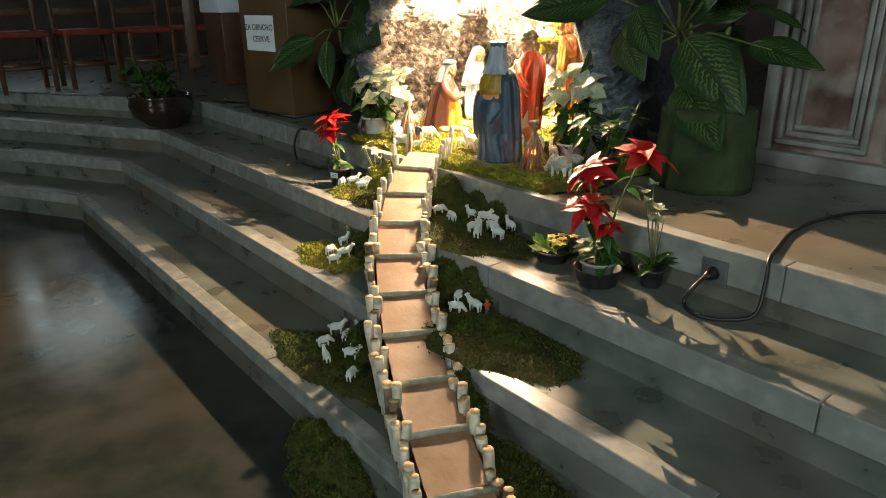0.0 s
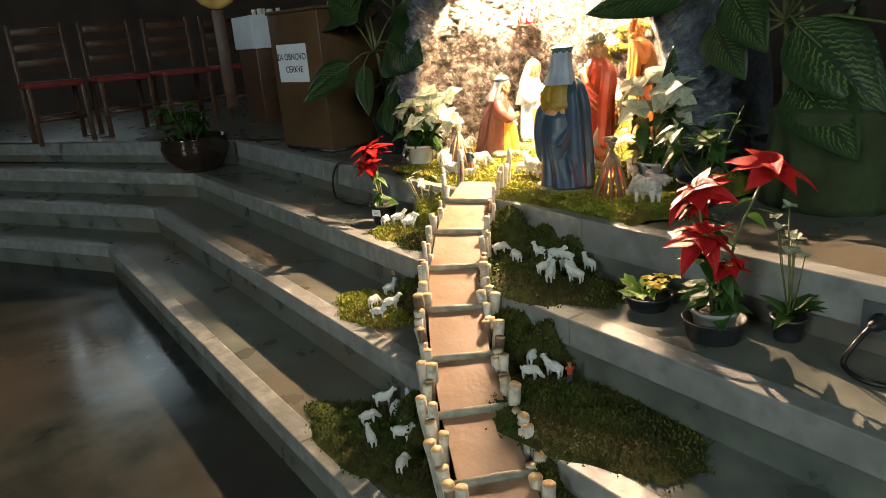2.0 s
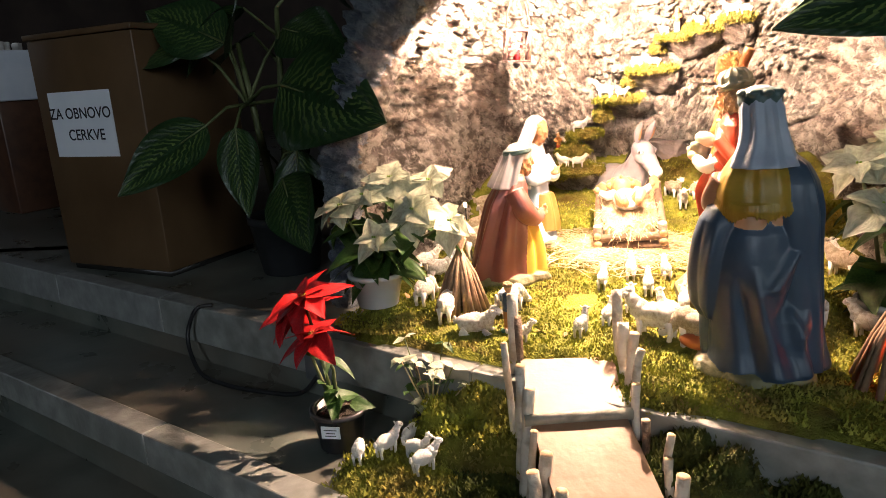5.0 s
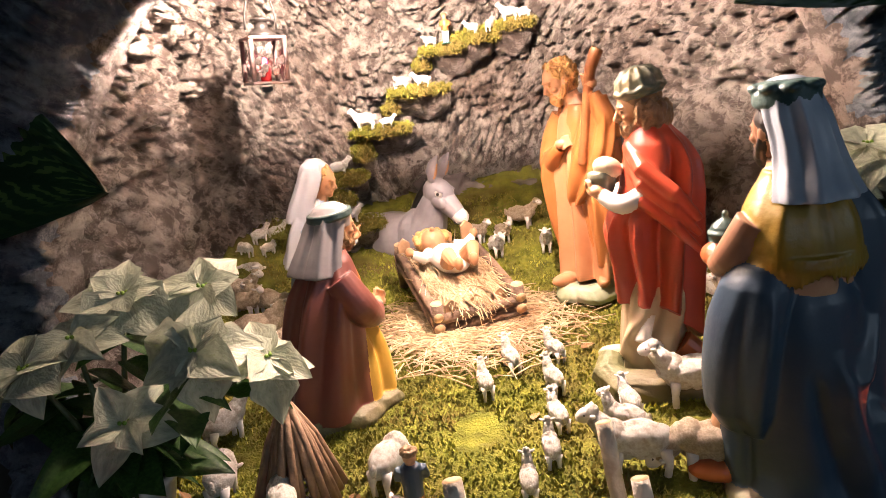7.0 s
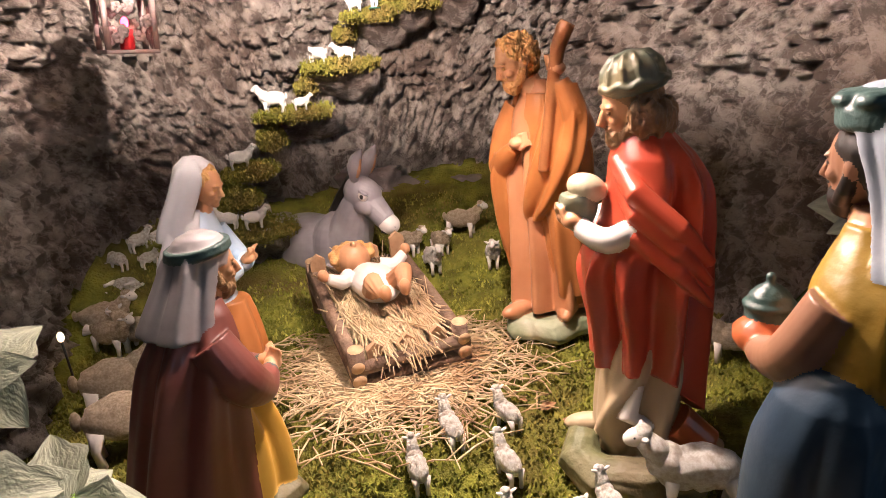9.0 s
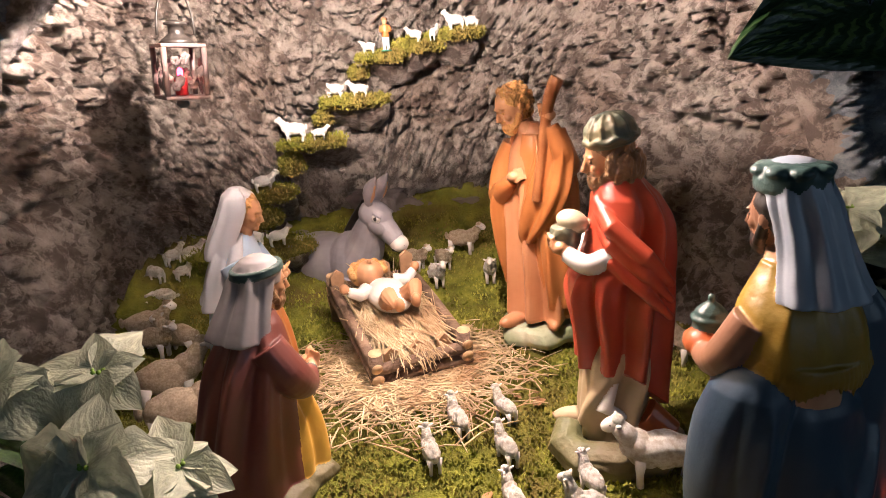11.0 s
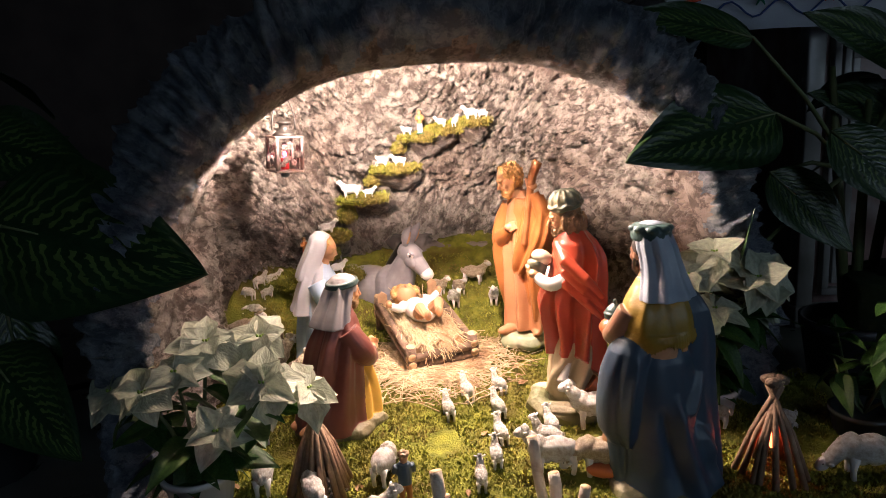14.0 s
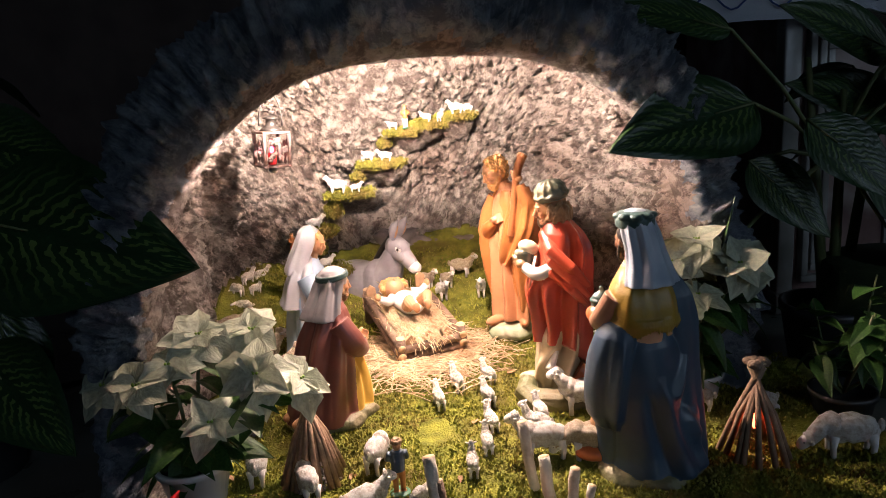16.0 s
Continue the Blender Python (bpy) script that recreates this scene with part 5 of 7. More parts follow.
def donkey():
    bm = bmesh.new()
    ball(bm, (-.10, 0, .085), (.150, .078, .088), 0, 28, 18, (0, -6, 0))
    ball(bm, (.02, 0, .10), (.075, .066, .090), 0, 22, 14)
    tube(bm, [(.020, 0, .09), (.062, 0, .15), (.092, 0, .205), (.104, 0, .225)], [.066, .052, .040, .034], 0, 20)
    old = set(bm.verts)
    ball(bm, (0, 0, 0), (.046, .036, .038), 0, 22, 14)
    tube(bm, [(0, 0, -.002), (.040, 0, -.014), (.074, 0, -.026)], [.034, .028, .023], 0, 18)
    ball(bm, (.084, 0, -.030), (.024, .024, .022), 1, 18, 12)
    for s in (-1, 1):
        ball(bm, (.022, s * .026, -.012), (.026, .012, .018), 0, 12, 8)
        ball(bm, (.016, s * .031, .010), (.012, .006, .008), 1, 12, 8)
        ball(bm, (.017, s * .035, .010), (.005, .004, .005), 2, 10, 8)
        ball(bm, (.016, s * .031, .019), (.013, .006, .003), 0, 10, 6)
        ball(bm, (.100, s * .010, -.024), (.004, .004, .004), 2, 8, 6)
        robe(bm, [(.026, -.022, s * .020, .010, .008), (.050, -.026, s * .026, .016, .009), (.078, -.027, s * .029, .014, .008), (.104, -.024, s * .029, .003, .003)], (), 0, 24)
        robe(bm, [(.040, -.014, s * .026, .004, .004), (.058, -.015, s * .029, .007, .005), (.084, -.018, s * .030, .004, .004)], (), 3, 20)
    tube(bm, [(.082, -.022, -.044), (.104, 0, -.046), (.082, .022, -.044)], .003, 2, 8)
    bmesh.ops.transform(bm, matrix=Matrix.Translation((.112, 0, .236)) @ pose(0, 0, 0, 0, 28, 14), verts=[v for v in bm.verts if v not in old])
    for s in (-1, 1):
        tube(bm, [(.03, s * .05, .06), (.09, s * .062, .03), (.05, s * .066, .014), (-.02, s * .066, .012)], [.030, .024, .018, .015], 0, 12)
        tube(bm, [(-.17, s * .055, .06), (-.10, s * .085, .03), (-.17, s * .088, .014)], [.048, .030, .018], 0, 12)
    tube(bm, [(.080, -.004, .272), (.040, -.002, .225), (.0, 0, .185)], [.007, .012, .008], 2, 10)
    return place(bm, "lying_donkey_statue", [M_DONKEY, M_PALE, M_DARKPAINT, M_SKIN], -1.572, 4.664, .752, -40, "painted plaster lying grey donkey with upright ears", "figurine", 0.93)


def baby():
    bm = bmesh.new()
    ball(bm, (0, 0, .022), (.052, .036, .026), 1, 20, 12, None, .003, 40)
    ball(bm, (-.075, 0, .030), (.026, .027, .028), 0, 18, 12)
    ball(bm, (-.086, 0, .026), (.028, .033, .028), 2, 20, 12, None, .004, 60)
    for k in range(11):
        a = radians(70 + 20 * k)
        ball(bm, (-.080 + .029 * math.cos(a), .031 * math.sin(a), .034 + .004 * (k % 2)), (.009, .009, .009), 2, 8, 6)
    ball(bm, (-.070, 0, .060), (.006, .005, .005), 0, 8, 6)
    for s in (-1, 1):
        tube(bm, [(-.030, s * .028, .028), (-.018, s * .048, .030), (-.024, s * .066, .040)], [.015, .012, .009], 1, 10)
        ball(bm, (-.028, s * .072, .046), (.009, .009, .010), 0, 10, 8)
        tube(bm, [(.030, s * .018, .030), (.052, s * .026, .058), (.066, s * .018, .040)], [.017, .015, .010], 0, 10)
        ball(bm, (.072, s * .016, .044), (.010, .009, .014), 0, 10, 8)
    return bm


joseph(), red_king(), blue_king(), shepherd(), mary(), donkey()

# ---------------------------------------------------------------- crib with straw and the child figure
CRIB = pose(-1.450, 4.366, 0.800, 12, -3, 21)
crib = thing("log_crib", CRIB, "low crib of bark logs and pointed wooden slats filled with straw", "crib")
W2, L2 = 0.088, 0.155
for s in (-1, 1):
    for zz, rr_ in ((0.0, .012), (.026, .011)):
        bm = bmesh.new()
        tube(bm, [(s * W2, -L2 - .012, zz), (s * W2, 0, zz + .002), (s * W2, L2 + .012, zz)], rr_, 0, 12, True, 1, .08)
        part("side_log", bm, [M_BARK, M_CUTWOOD], crib)
        bm = bmesh.new()
        tube(bm, [(-W2 - .012, s * L2, zz - .012), (0, s * L2, zz - .010), (W2 + .012, s * L2, zz - .012)], rr_, 0, 12, True, 1, .08)
        part("cross_log", bm, [M_BARK, M_CUTWOOD], crib)
    for k in range(2):
        bm = bmesh.new()
        tube(bm, [(s * (W2 - .002), (k * 2 - 1) * (L2 - .002), -.060), (s * (W2 - .002), (k * 2 - 1) * (L2 - .002), .052)], .013, 0, 12, True, 1, .06)
        part("corner_post", bm, [M_BARK, M_CUTWOOD], crib)
for s, n in ((-1, 3), (1, 4)):
    for k in range(n):
        bm = bmesh.new()
        x = (k - (n - 1) / 2) * .052
        h = .045 if s < 0 else .068 + .012 * (k % 2)
        vs = [(x - .014, 0), (x + .014, 0), (x + .014, h), (x, h + .012), (x - .014, h)]
        a = [bm.verts.new((p[0], s * (L2 - .016) - .004, p[1] - .01)) for p in vs]
        b = [bm.verts.new((p[0], s * (L2 - .016) + .004, p[1] - .01)) for p in vs]
        bm.faces.new(a)
        bm.faces.new(b[::-1])
        for q in range(5):
            bm.faces.new((a[q], b[q], b[(q + 1) % 5], a[(q + 1) % 5]))
        bmesh.ops.recalc_face_normals(bm, faces=bm.faces)
        part("slat", bm, M_PLANKWOOD, crib, smooth=False)


def straw(name, m, n, spread, length, z, label, seed, axis=None):
    rr = random.Random(seed)
    bm = bmesh.new()
    for _ in range(n):
        a = rr.uniform(0, math.pi) if axis is None else rr.gauss(axis, 0.30)
        ex, ey = spread
        r_, t_ = math.sqrt(rr.random()) if axis else min(1.3, abs(rr.gauss(.25, .45))), rr.uniform(0, 6.283)
        x, y = ex * r_ * math.cos(t_), ey * r_ * math.sin(t_)
        l_ = length * rr.uniform(.5, 1.2)
        d = Vector((math.cos(a), math.sin(a), rr.gauss(0, .16)))
        c = Vector((x, y, z * rr.random() + .003))
        tube(bm, [c - d * l_ / 2, c + Vector((0, 0, .004)), c + d * l_ / 2], rr.uniform(.0008, .0014), 0, 4, True)
    ob = finish(name, bm, M_STRAW, m=m)
    return tagged(ob, label, "straw", kind="stuff")


straw("straw_bedding", CRIB @ pose(0, 0, .014), 1000, (.078, .142), .13, .020, "yellow dry straw stalks lying in the crib", 3, 1.57)
straw("straw_heap", pose(-1.42, 4.29, ground(-1.42, 4.29) + .002), 5600, (.20, .235), .075, .012, "loose dry straw heaped round the foot of the crib", 4)
bm = sculpt(baby(), 0.0014)
tagged(finish("child_statue", bm, [M_SKIN, M_PALE, M_HAIRGOLD], m=CRIB @ pose(-.004, .012, .034, 0, 0, -80) @ Matrix.Scale(1.12, 4)), "small painted plaster child figure in white lying on straw", "figurine")


# ---------------------------------------------------------------- sheep
def sheep_mesh(kind, seed):
    """A standing or grazing or lying sheep about 1 long before scaling; faces +x."""
    bm = bmesh.new()
    lie = kind == "lying"
    zb = .24 if lie else .42
    ball(bm, (0, 0, zb), (.40, .19, .21), 0, 22, 14, None, .05, 9)
    ball(bm, (.25, 0, zb + .05), (.18, .16, .18), 0, 16, 12, None, .03, 11)
    hd = {"standing": (.50, .72), "grazing": (.56, .20), "lying": (.46, .52), "alert": (.42, .80)}[kind]
    tube(bm, [(.28, 0, zb + .08), ((.28 + hd[0]) / 2, 0, (zb + .1 + hd[1]) / 2), (hd[0] - .02, 0, hd[1])], [.14, .115, .09], 0, 14)
    tilt = 50 if kind == "grazing" else 22
    ball(bm, (hd[0] + .02, 0, hd[1]), (.13, .08, .085), 1, 14, 10, (0, tilt, 0))
    ball(bm, (hd[0] - .03, 0, hd[1] + .055), (.08, .075, .06), 0, 12, 8, None, .015, 16)
    for s in (-1, 1):
        ball(bm, (hd[0] - .04, s * .115, hd[1] + .03), (.035, .075, .025), 1, 10, 6, (s * 25, 0, 0))
        ball(bm, (hd[0] + .045, s * .066, hd[1] + .02), (.014, .012, .014), 2, 6, 5)
        if lie:
            tube(bm, [(.22, s * .14, .12), (.38, s * .15, .05), (.24, s * .16, .03)], [.06, .045, .035], 1, 8)
            tube(bm, [(-.24, s * .16, .12), (-.10, s * .19, .05), (-.28, s * .19, .03)], [.08, .05, .035], 1, 8)
        else:
            tube(bm, [(.22, s * .09, .34), (.23, s * .095, .15), (.225, s * .095, 0)], [.075, .042, .042], 1, 8)
            tube(bm, [(-.26, s * .10, .36), (-.30, s * .10, .17), (-.27, s * .10, 0)], [.085, .042, .042], 1, 8)
    ball(bm, (-.41, 0, zb + .04), (.05, .045, .10), 0, 8, 6)
    bmesh.ops.recalc_face_normals(bm, faces=bm.faces)
    me = bpy.data.meshes.new("sheep")
    bm.to_mesh(me)
    bm.free()
    me.polygons.foreach_set("use_smooth", [True] * len(me.polygons))
    return me


SHEEP = {}


def sheep(x, y, z, turn, size, kind="standing", wool=None, label="painted white plaster sheep standing on moss", group="sheep in the grotto", roll=0):
    wool = wool or M_WOOL
    key = (kind, wool.name)
    if key not in SHEEP:
        me = sheep_mesh(kind, len(SHEEP))
        for x_ in (wool, M_PALE if wool is not M_WOOLMINI else M_WOOLMINI, M_DARKPAINT):
            me.materials.append(x_)
        SHEEP[key] = me
    ob = new("sheep_figurine", SHEEP[key])
    ob.matrix_basis = pose(x, y, z, roll, 0, turn) @ Matrix.Scale(size, 4)
    return tagged(ob, label, "sheep", group)


def bed_sheep(x, y, turn, size, kind="standing", wool=None, label="painted white plaster sheep standing on moss", roll=0):
    return sheep(x, y, ground(x, y) - .002 + (0.19 * size if abs(roll) > 45 else 0), turn, size, kind, wool, label, roll=roll)


# small white ones before the crib, walking towards it
for x, y, tu, sz in ((-1.378, 3.99, 105, .070), (-1.333, 4.065, 110, .074), (-1.253, 4.095, 120, .066), (-1.262, 3.99, 112, .070), (-1.263, 3.875, 108, .070), (-1.279, 3.785, 95, .068),
                     (-1.313, 3.715, 92, .066), (-1.151, 3.90, 108, .068)):
    bed_sheep(x, y, tu, sz, "alert", label="small white plaster sheep walking on moss towards the crib")
bed_sheep(-1.165, 3.845, 150, .082, "alert")
bed_sheep(-1.165, 3.750, 176, .125, "standing", label="large white plaster sheep beside a birch post")
bed_sheep(-1.070, 3.735, 170, .130, "grazing", M_WOOLTAN, "large tan plaster sheep grazing by the blue king")
bed_sheep(-1.050, 3.915, 172, .130, "standing", label="large white plaster sheep before the red king")
bed_sheep(-1.505, 3.745, 75, .105, "grazing", label="white plaster sheep grazing behind a small shepherd")
bed_sheep(-1.63, 3.665, 115, .105, "grazing", label="white plaster sheep grazing at the moss edge")
bed_sheep(-1.515, 3.605, 20, .105, "lying", label="white plaster sheep lying on moss")
bed_sheep(-1.412, 3.62, 40, .062, "standing", label="small white plaster sheep at the moss edge")
bed_sheep(-1.745, 3.735, 100, .105, "grazing")
bed_sheep(-1.80, 3.88, 60, .10, "standing")
# flock behind the crib
for x, y, tu, sz, kd, wl in ((-1.415, 4.66, -35, .085, "standing", 1), (-1.345, 4.665, -60, .078, "standing", 1), (-1.362, 4.595, -70, .085, "standing", 0), (-1.295, 4.705, -20, .098, "standing", 1), (-1.235, 4.60, -95, .085, "standing", 0)):
    bed_sheep(x, y, tu, sz, kd, M_WOOLTAN if wl else M_WOOL, "plaster sheep standing in the dim back of the cave")
# flock at the left foot of the cave
for x, y, tu, sz, kd, wl in ((-1.985, 4.43, 10, .115, "lying", 1), (-1.90, 4.39, 160, .11, "standing", 1), (-1.95, 4.38, -20, .10, "standing", 1), (-1.865, 4.22, 30, .15, "standing", 1), (-1.80, 4.11, 25, .16, "standing", 1), (-1.985, 4.63, 60, .062, "standing", 0), (-1.95, 4.66, 40, .062, "standing", 0), (-1.955, 4.60, 50, .055, "alert", 0), (-2.00, 4.56, 150, .06, "grazing", 0), (-1.90, 3.95, 60, .09, "standing", 0)):
    bed_sheep(x, y, tu, sz, kd, M_WOOLTAN if wl else M_WOOL, "plaster sheep resting beside the cave wall")
bed_sheep(-1.99, 4.50, 170, .085, "standing", M_WOOL, "white plaster sheep tipped over on the moss", 95)
# between the kings
bed_sheep(-0.88, 4.23, 150, .105, "standing", M_WOOLTAN, "plaster goat-like sheep behind the red king")
bed_sheep(-0.90, 4.33, 120, .09, "lying", M_WOOL)
bed_sheep(-0.91, 3.93, 140, .11, "grazing", M_WOOL)
bed_sheep(-0.58, 3.70, 172, .14, "grazing", label="large white plaster sheep beside the stick fire")
bed_sheep(-0.80, 3.90, 150, .09, "standing", label="white plaster sheep under the cream poinsettia")
bed_sheep(-0.66, 3.88, 200, .09, "lying", label="white plaster sheep under the cream poinsettia")
# tiny ones on the ledges
for x, y, z, tu, sz in ((-1.491, 4.785, 1.332, 160, .042), (-1.378, 4.78, 1.351, 150, .045), (-1.330, 4.78, 1.351, 70, .048), (-1.278, 4.77, 1.372, 200, .056), (-1.238, 4.785, 1.372, 20, .048), (-1.585, 4.79, 1.230, 165, .058), (-1.522, 4.78, 1.230, 185, .052),
                        (-1.690, 4.77, 1.135, 175, .074), (-1.628, 4.765, 1.136, 10, .044), (-1.772, 4.73, 1.022, 20, .064), (-1.785, 4.625, .912, 170, .058), (-1.728, 4.62, .912, 25, .058)):
    sheep(x, y, z, tu, sz, "standing", M_WOOLMINI, "tiny white plastic sheep on a mossy ledge", "tiny sheep on the ledges")
# small plastic flocks on the steps beside the bridge
FL = [(-1.00, 3.40, .52, 40), (-0.82, 3.34, .525, 170), (-0.80, 3.43, .52, 200), (-0.74, 3.44, .52, 20), (-0.70, 3.45, .52, 200), (-0.67, 3.32, .525, 80), (-0.61, 3.29, .525, 120), (-0.64, 3.39, .52, 10), (-0.60, 3.45, .518, 175), (-0.555, 3.34, .52, 190), (-0.93, 3.36, .525, 70), (-0.95, 3.45, .52, 30),
      (-0.49, 3.10, .358, 100), (-0.43, 3.03, .360, 30), (-0.50, 3.13, .352, 160), (-0.40, 3.09, .356, 190),
      (-0.785, 2.71, .195, 80), (-0.68, 2.66, .195, 170), (-0.85, 2.80, .19, 60), (-0.78, 2.80, .19, 120), (-0.70, 2.79, .19, 110), (-0.65, 2.74, .19, 40), (-0.53, 2.665, .192, 120),
      (-1.27, 3.10, .358, 90), (-1.13, 3.02, .36, 70), (-1.20, 2.99, .36, 110), (-1.10, 2.95, .358, 60), (-1.56, 3.34, .525, 80), (-1.55, 3.40, .52, 100), (-1.50, 3.36, .525, 20), (-1.46, 3.33, .525, 70), (-1.60, 3.30, .52, 120)]
for i, (x, y, z, tu) in enumerate(FL):
    sheep(x, y, z, tu, .062 if i % 3 else .070, ("standing", "grazing", "alert")[i % 3], M_WOOLMINI, "small white plastic sheep on a moss-covered step", "toy sheep on the steps")

# ---------------------------------------------------------------- bridge of birch posts over the steps
LINE = [(-1.285, 3.585, .690), (-1.19, 3.43, .655), (-1.065, 3.29, .590), (-.92, 3.155, .525), (-.765, 3.035, .460), (-.59, 2.92, .400), (-.41, 2.82, .350), (-.22, 2.725, .300), (-.04, 2.64, .260), (.15, 2.56, .215), (.36, 2.47, .16)]
bridge = thing("stick_bridge", pose(0, 0, 0), "narrow model bridge with plywood deck, rungs and birch posts", "bridge")


def line_at(i):
    a, b = Vector(LINE[max(0, i - 1)]), Vector(LINE[min(len(LINE) - 1, i + 1)])
    d = (b - a).normalized()
    s = Vector((-d.y, d.x, 0)).normalized()
    return Vector(LINE[i]), d, s


HW = 0.083
bm = bmesh.new()
top, bot = [], []
for i in range(len(LINE)):
    p, d, s = line_at(i)
    w = HW * (1.0 + .1 * (i == 0))
    top.append([bm.verts.new(p + s * w), bm.verts.new(p - s * w)])
    bot.append([bm.verts.new(p + s * w - Vector((0, 0, .010))), bm.verts.new(p - s * w - Vector((0, 0, .010)))])
for i in range(len(LINE) - 1):
    bm.faces.new((top[i][0], top[i + 1][0], top[i + 1][1], top[i][1]))
    bm.faces.new((bot[i][0], bot[i][1], bot[i + 1][1], bot[i + 1][0]))
    for e in (0, 1):
        bm.faces.new((top[i][e], bot[i][e], bot[i + 1][e], top[i + 1][e]))
for r in (0, -1):
    bm.faces.new((top[r][0], top[r][1], bot[r][1], bot[r][0]))
bmesh.ops.recalc_face_normals(bm, faces=bm.faces)
part("deck", bm, M_DECK, bridge, smooth=False)
rr = random.Random(5)
for i in range(1, len(LINE) - 1):
    p, d, s = line_at(i)
    bm = bmesh.new()
    tube(bm, [p + s * .094 + Vector((0, 0, .004)), p + Vector((0, 0, .006)), p - s * .094 + Vector((0, 0, .004))], .0105, 0, 10, True, 1, .12)
    part("rung", bm, [M_RUNG, M_CUTWOOD], bridge)


def birch_post(base, h, r, lean, seed):
    bm = bmesh.new()
    n = 5
    q = random.Random(seed)
    pts = [Vector(base) + Vector((lean[0] * t * h + q.uniform(-.002, .002), lean[1] * t * h, t * h)) for t in [k / n for k in range(n + 1)]]
    tube(bm, pts, [r * (1 + q.uniform(-.08, .08)) for _ in pts], 0, 12, True, 1, .10)
    return part("birch_post", bm, [M_BIRCH if q.random() < .8 else M_BARK, M_CUTWOOD], bridge)


def support(x, y):
    z = 0.0
    for k in range(4):
        if y > EDGE[k]:
            z = RISE * (k + 1)
    return z


POSTS = []
for i in range(len(LINE) - 1):
    for h in ((0.0, 0.25, 0.5, 0.75) if i < 2 else (0.0, 0.17, 0.34, 0.5, 0.67, 0.84)):
        a, b = Vector(LINE[i]), Vector(LINE[i + 1])
        p = a.lerp(b, h)
        _, d, s = line_at(i)
        for sgn in (1, -1):
            q = p + s * sgn * (.100 + rr.uniform(-.004, .006))
            POSTS.append((q, p.z, sgn, rr.uniform(.006, .0115) if i < 3 else rr.uniform(.0115, .0165)))
for k, (q, z, sgn, r) in enumerate(POSTS):
    zs = support(q.x, q.y)
    extra = (.055 if (k // 2) % 4 == 0 else .028) + rr.uniform(0, .022) - .012 * (k > 24)
    if k < 2:
        extra = .125
    elif k < 8:
        extra = .085 + rr.uniform(0, .02)
    birch_post((q.x, q.y, zs), z - zs + extra, r, (rr.uniform(-.12, .12), rr.uniform(-.12, .12)) if k > 3 else (-.12, .22), k)


# ---------------------------------------------------------------- foliage
def leaf_mesh(name, length, width, lobes, droop, material, nu=14, nv=6, fold=0.25, tip=1.0):
    """A leaf along +x from its stalk, with a folded midrib, and uv along it."""
    bm = bmesh.new()
    uvl = bm.loops.layers.uv.new("UVMap")
    grid, uvs = [], {}
    for i in range(nu + 1):
        t = i / nu
        w = width * (math.sin(math.pi * min(1.0, t ** 0.72)) ** 0.85) * (1 - 0.25 * t * tip) + .0006
        if lobes:
            w *= 1 + 0.35 * max(0.0, math.sin(t * math.pi * 2 * lobes + .6)) * (0.25 < t < 0.85)
        row = []
        for j in range(-nv, nv + 1):
            s = j / nv
            x = length * t
            y = s * w
            z = abs(s) * w * fold - droop * length * t * t + .03 * length * math.sin(t * 9 + j) * abs(s) * .35
            v = bm.verts.new((x, y, z))
            uvs[v] = (0.5 + s * 0.5, t)
            row.append(v)
        grid.append(row)
    for a, b in zip(grid, grid[1:]):
        for j in range(2 * nv):
            f = bm.faces.new((a[j], b[j], b[j + 1], a[j + 1]))
            for lp in f.loops:
                lp[uvl].uv = uvs[lp.vert]
    me = bpy.data.meshes.new(name)
    bm.normal_update()
    bm.to_mesh(me)
    bm.free()
    me.materials.append(material)
    me.polygons.foreach_set("use_smooth", [True] * len(me.polygons))
    return me


def leaf(me, parent, at, yaw, pitch, roll, s, name="leaf"):
    ob = new(name, me)
    ob.parent = parent
    ob.matrix_basis = Matrix.Translation(at) @ pose(0, 0, 0, roll, -pitch, yaw) @ Matrix.Scale(s, 4)
    return ob


BW = [leaf_mesh("bract", 1.0, w, l, d, M_BRACTW, fold=f) for w, l, d, f in ((.42, 1, .22, .2), (.37, 2, .35, .3), (.45, 1, .10, .15))]
BR = [leaf_mesh("bract", 1.0, w, l, d, M_BRACTR, fold=f) for w, l, d, f in ((.31, 0, .25, .2), (.28, 1, .40, .3), (.34, 0, .12, .15))]
LG = [leaf_mesh("leaf", 1.0, w, l, d, M_LEAF, fold=f) for w, l, d, f in ((.30, 1, .35, .2), (.26, 0, .55, .3), (.32, 1, .2, .15))]
LY = leaf_mesh("leaf", 1.0, .30, 0, .4, M_YELLOWLEAF)
LV = [leaf_mesh("leaf", 1.0, w, 0, d, M_VARLEAF, 22, 8, f) for w, d, f in ((.24, .22, .12), (.27, .45, .18), (.22, .10, .08))]
LL = leaf_mesh("leaf", 1.0, .36, 2, .3, M_LIME)
PY = leaf_mesh("petal", 1.0, .42, 0, .15, M_PETALY, 8, 4)


def pot_profile(r0, r1, h, wall=.005):
    return [(r0, 0), (r0 + .001, .002), (r1 - .002, h * .86), (r1 + .003, h * .87), (r1 + .004, h), (r1 - wall, h), (r1 - wall - .001, h * .84)]


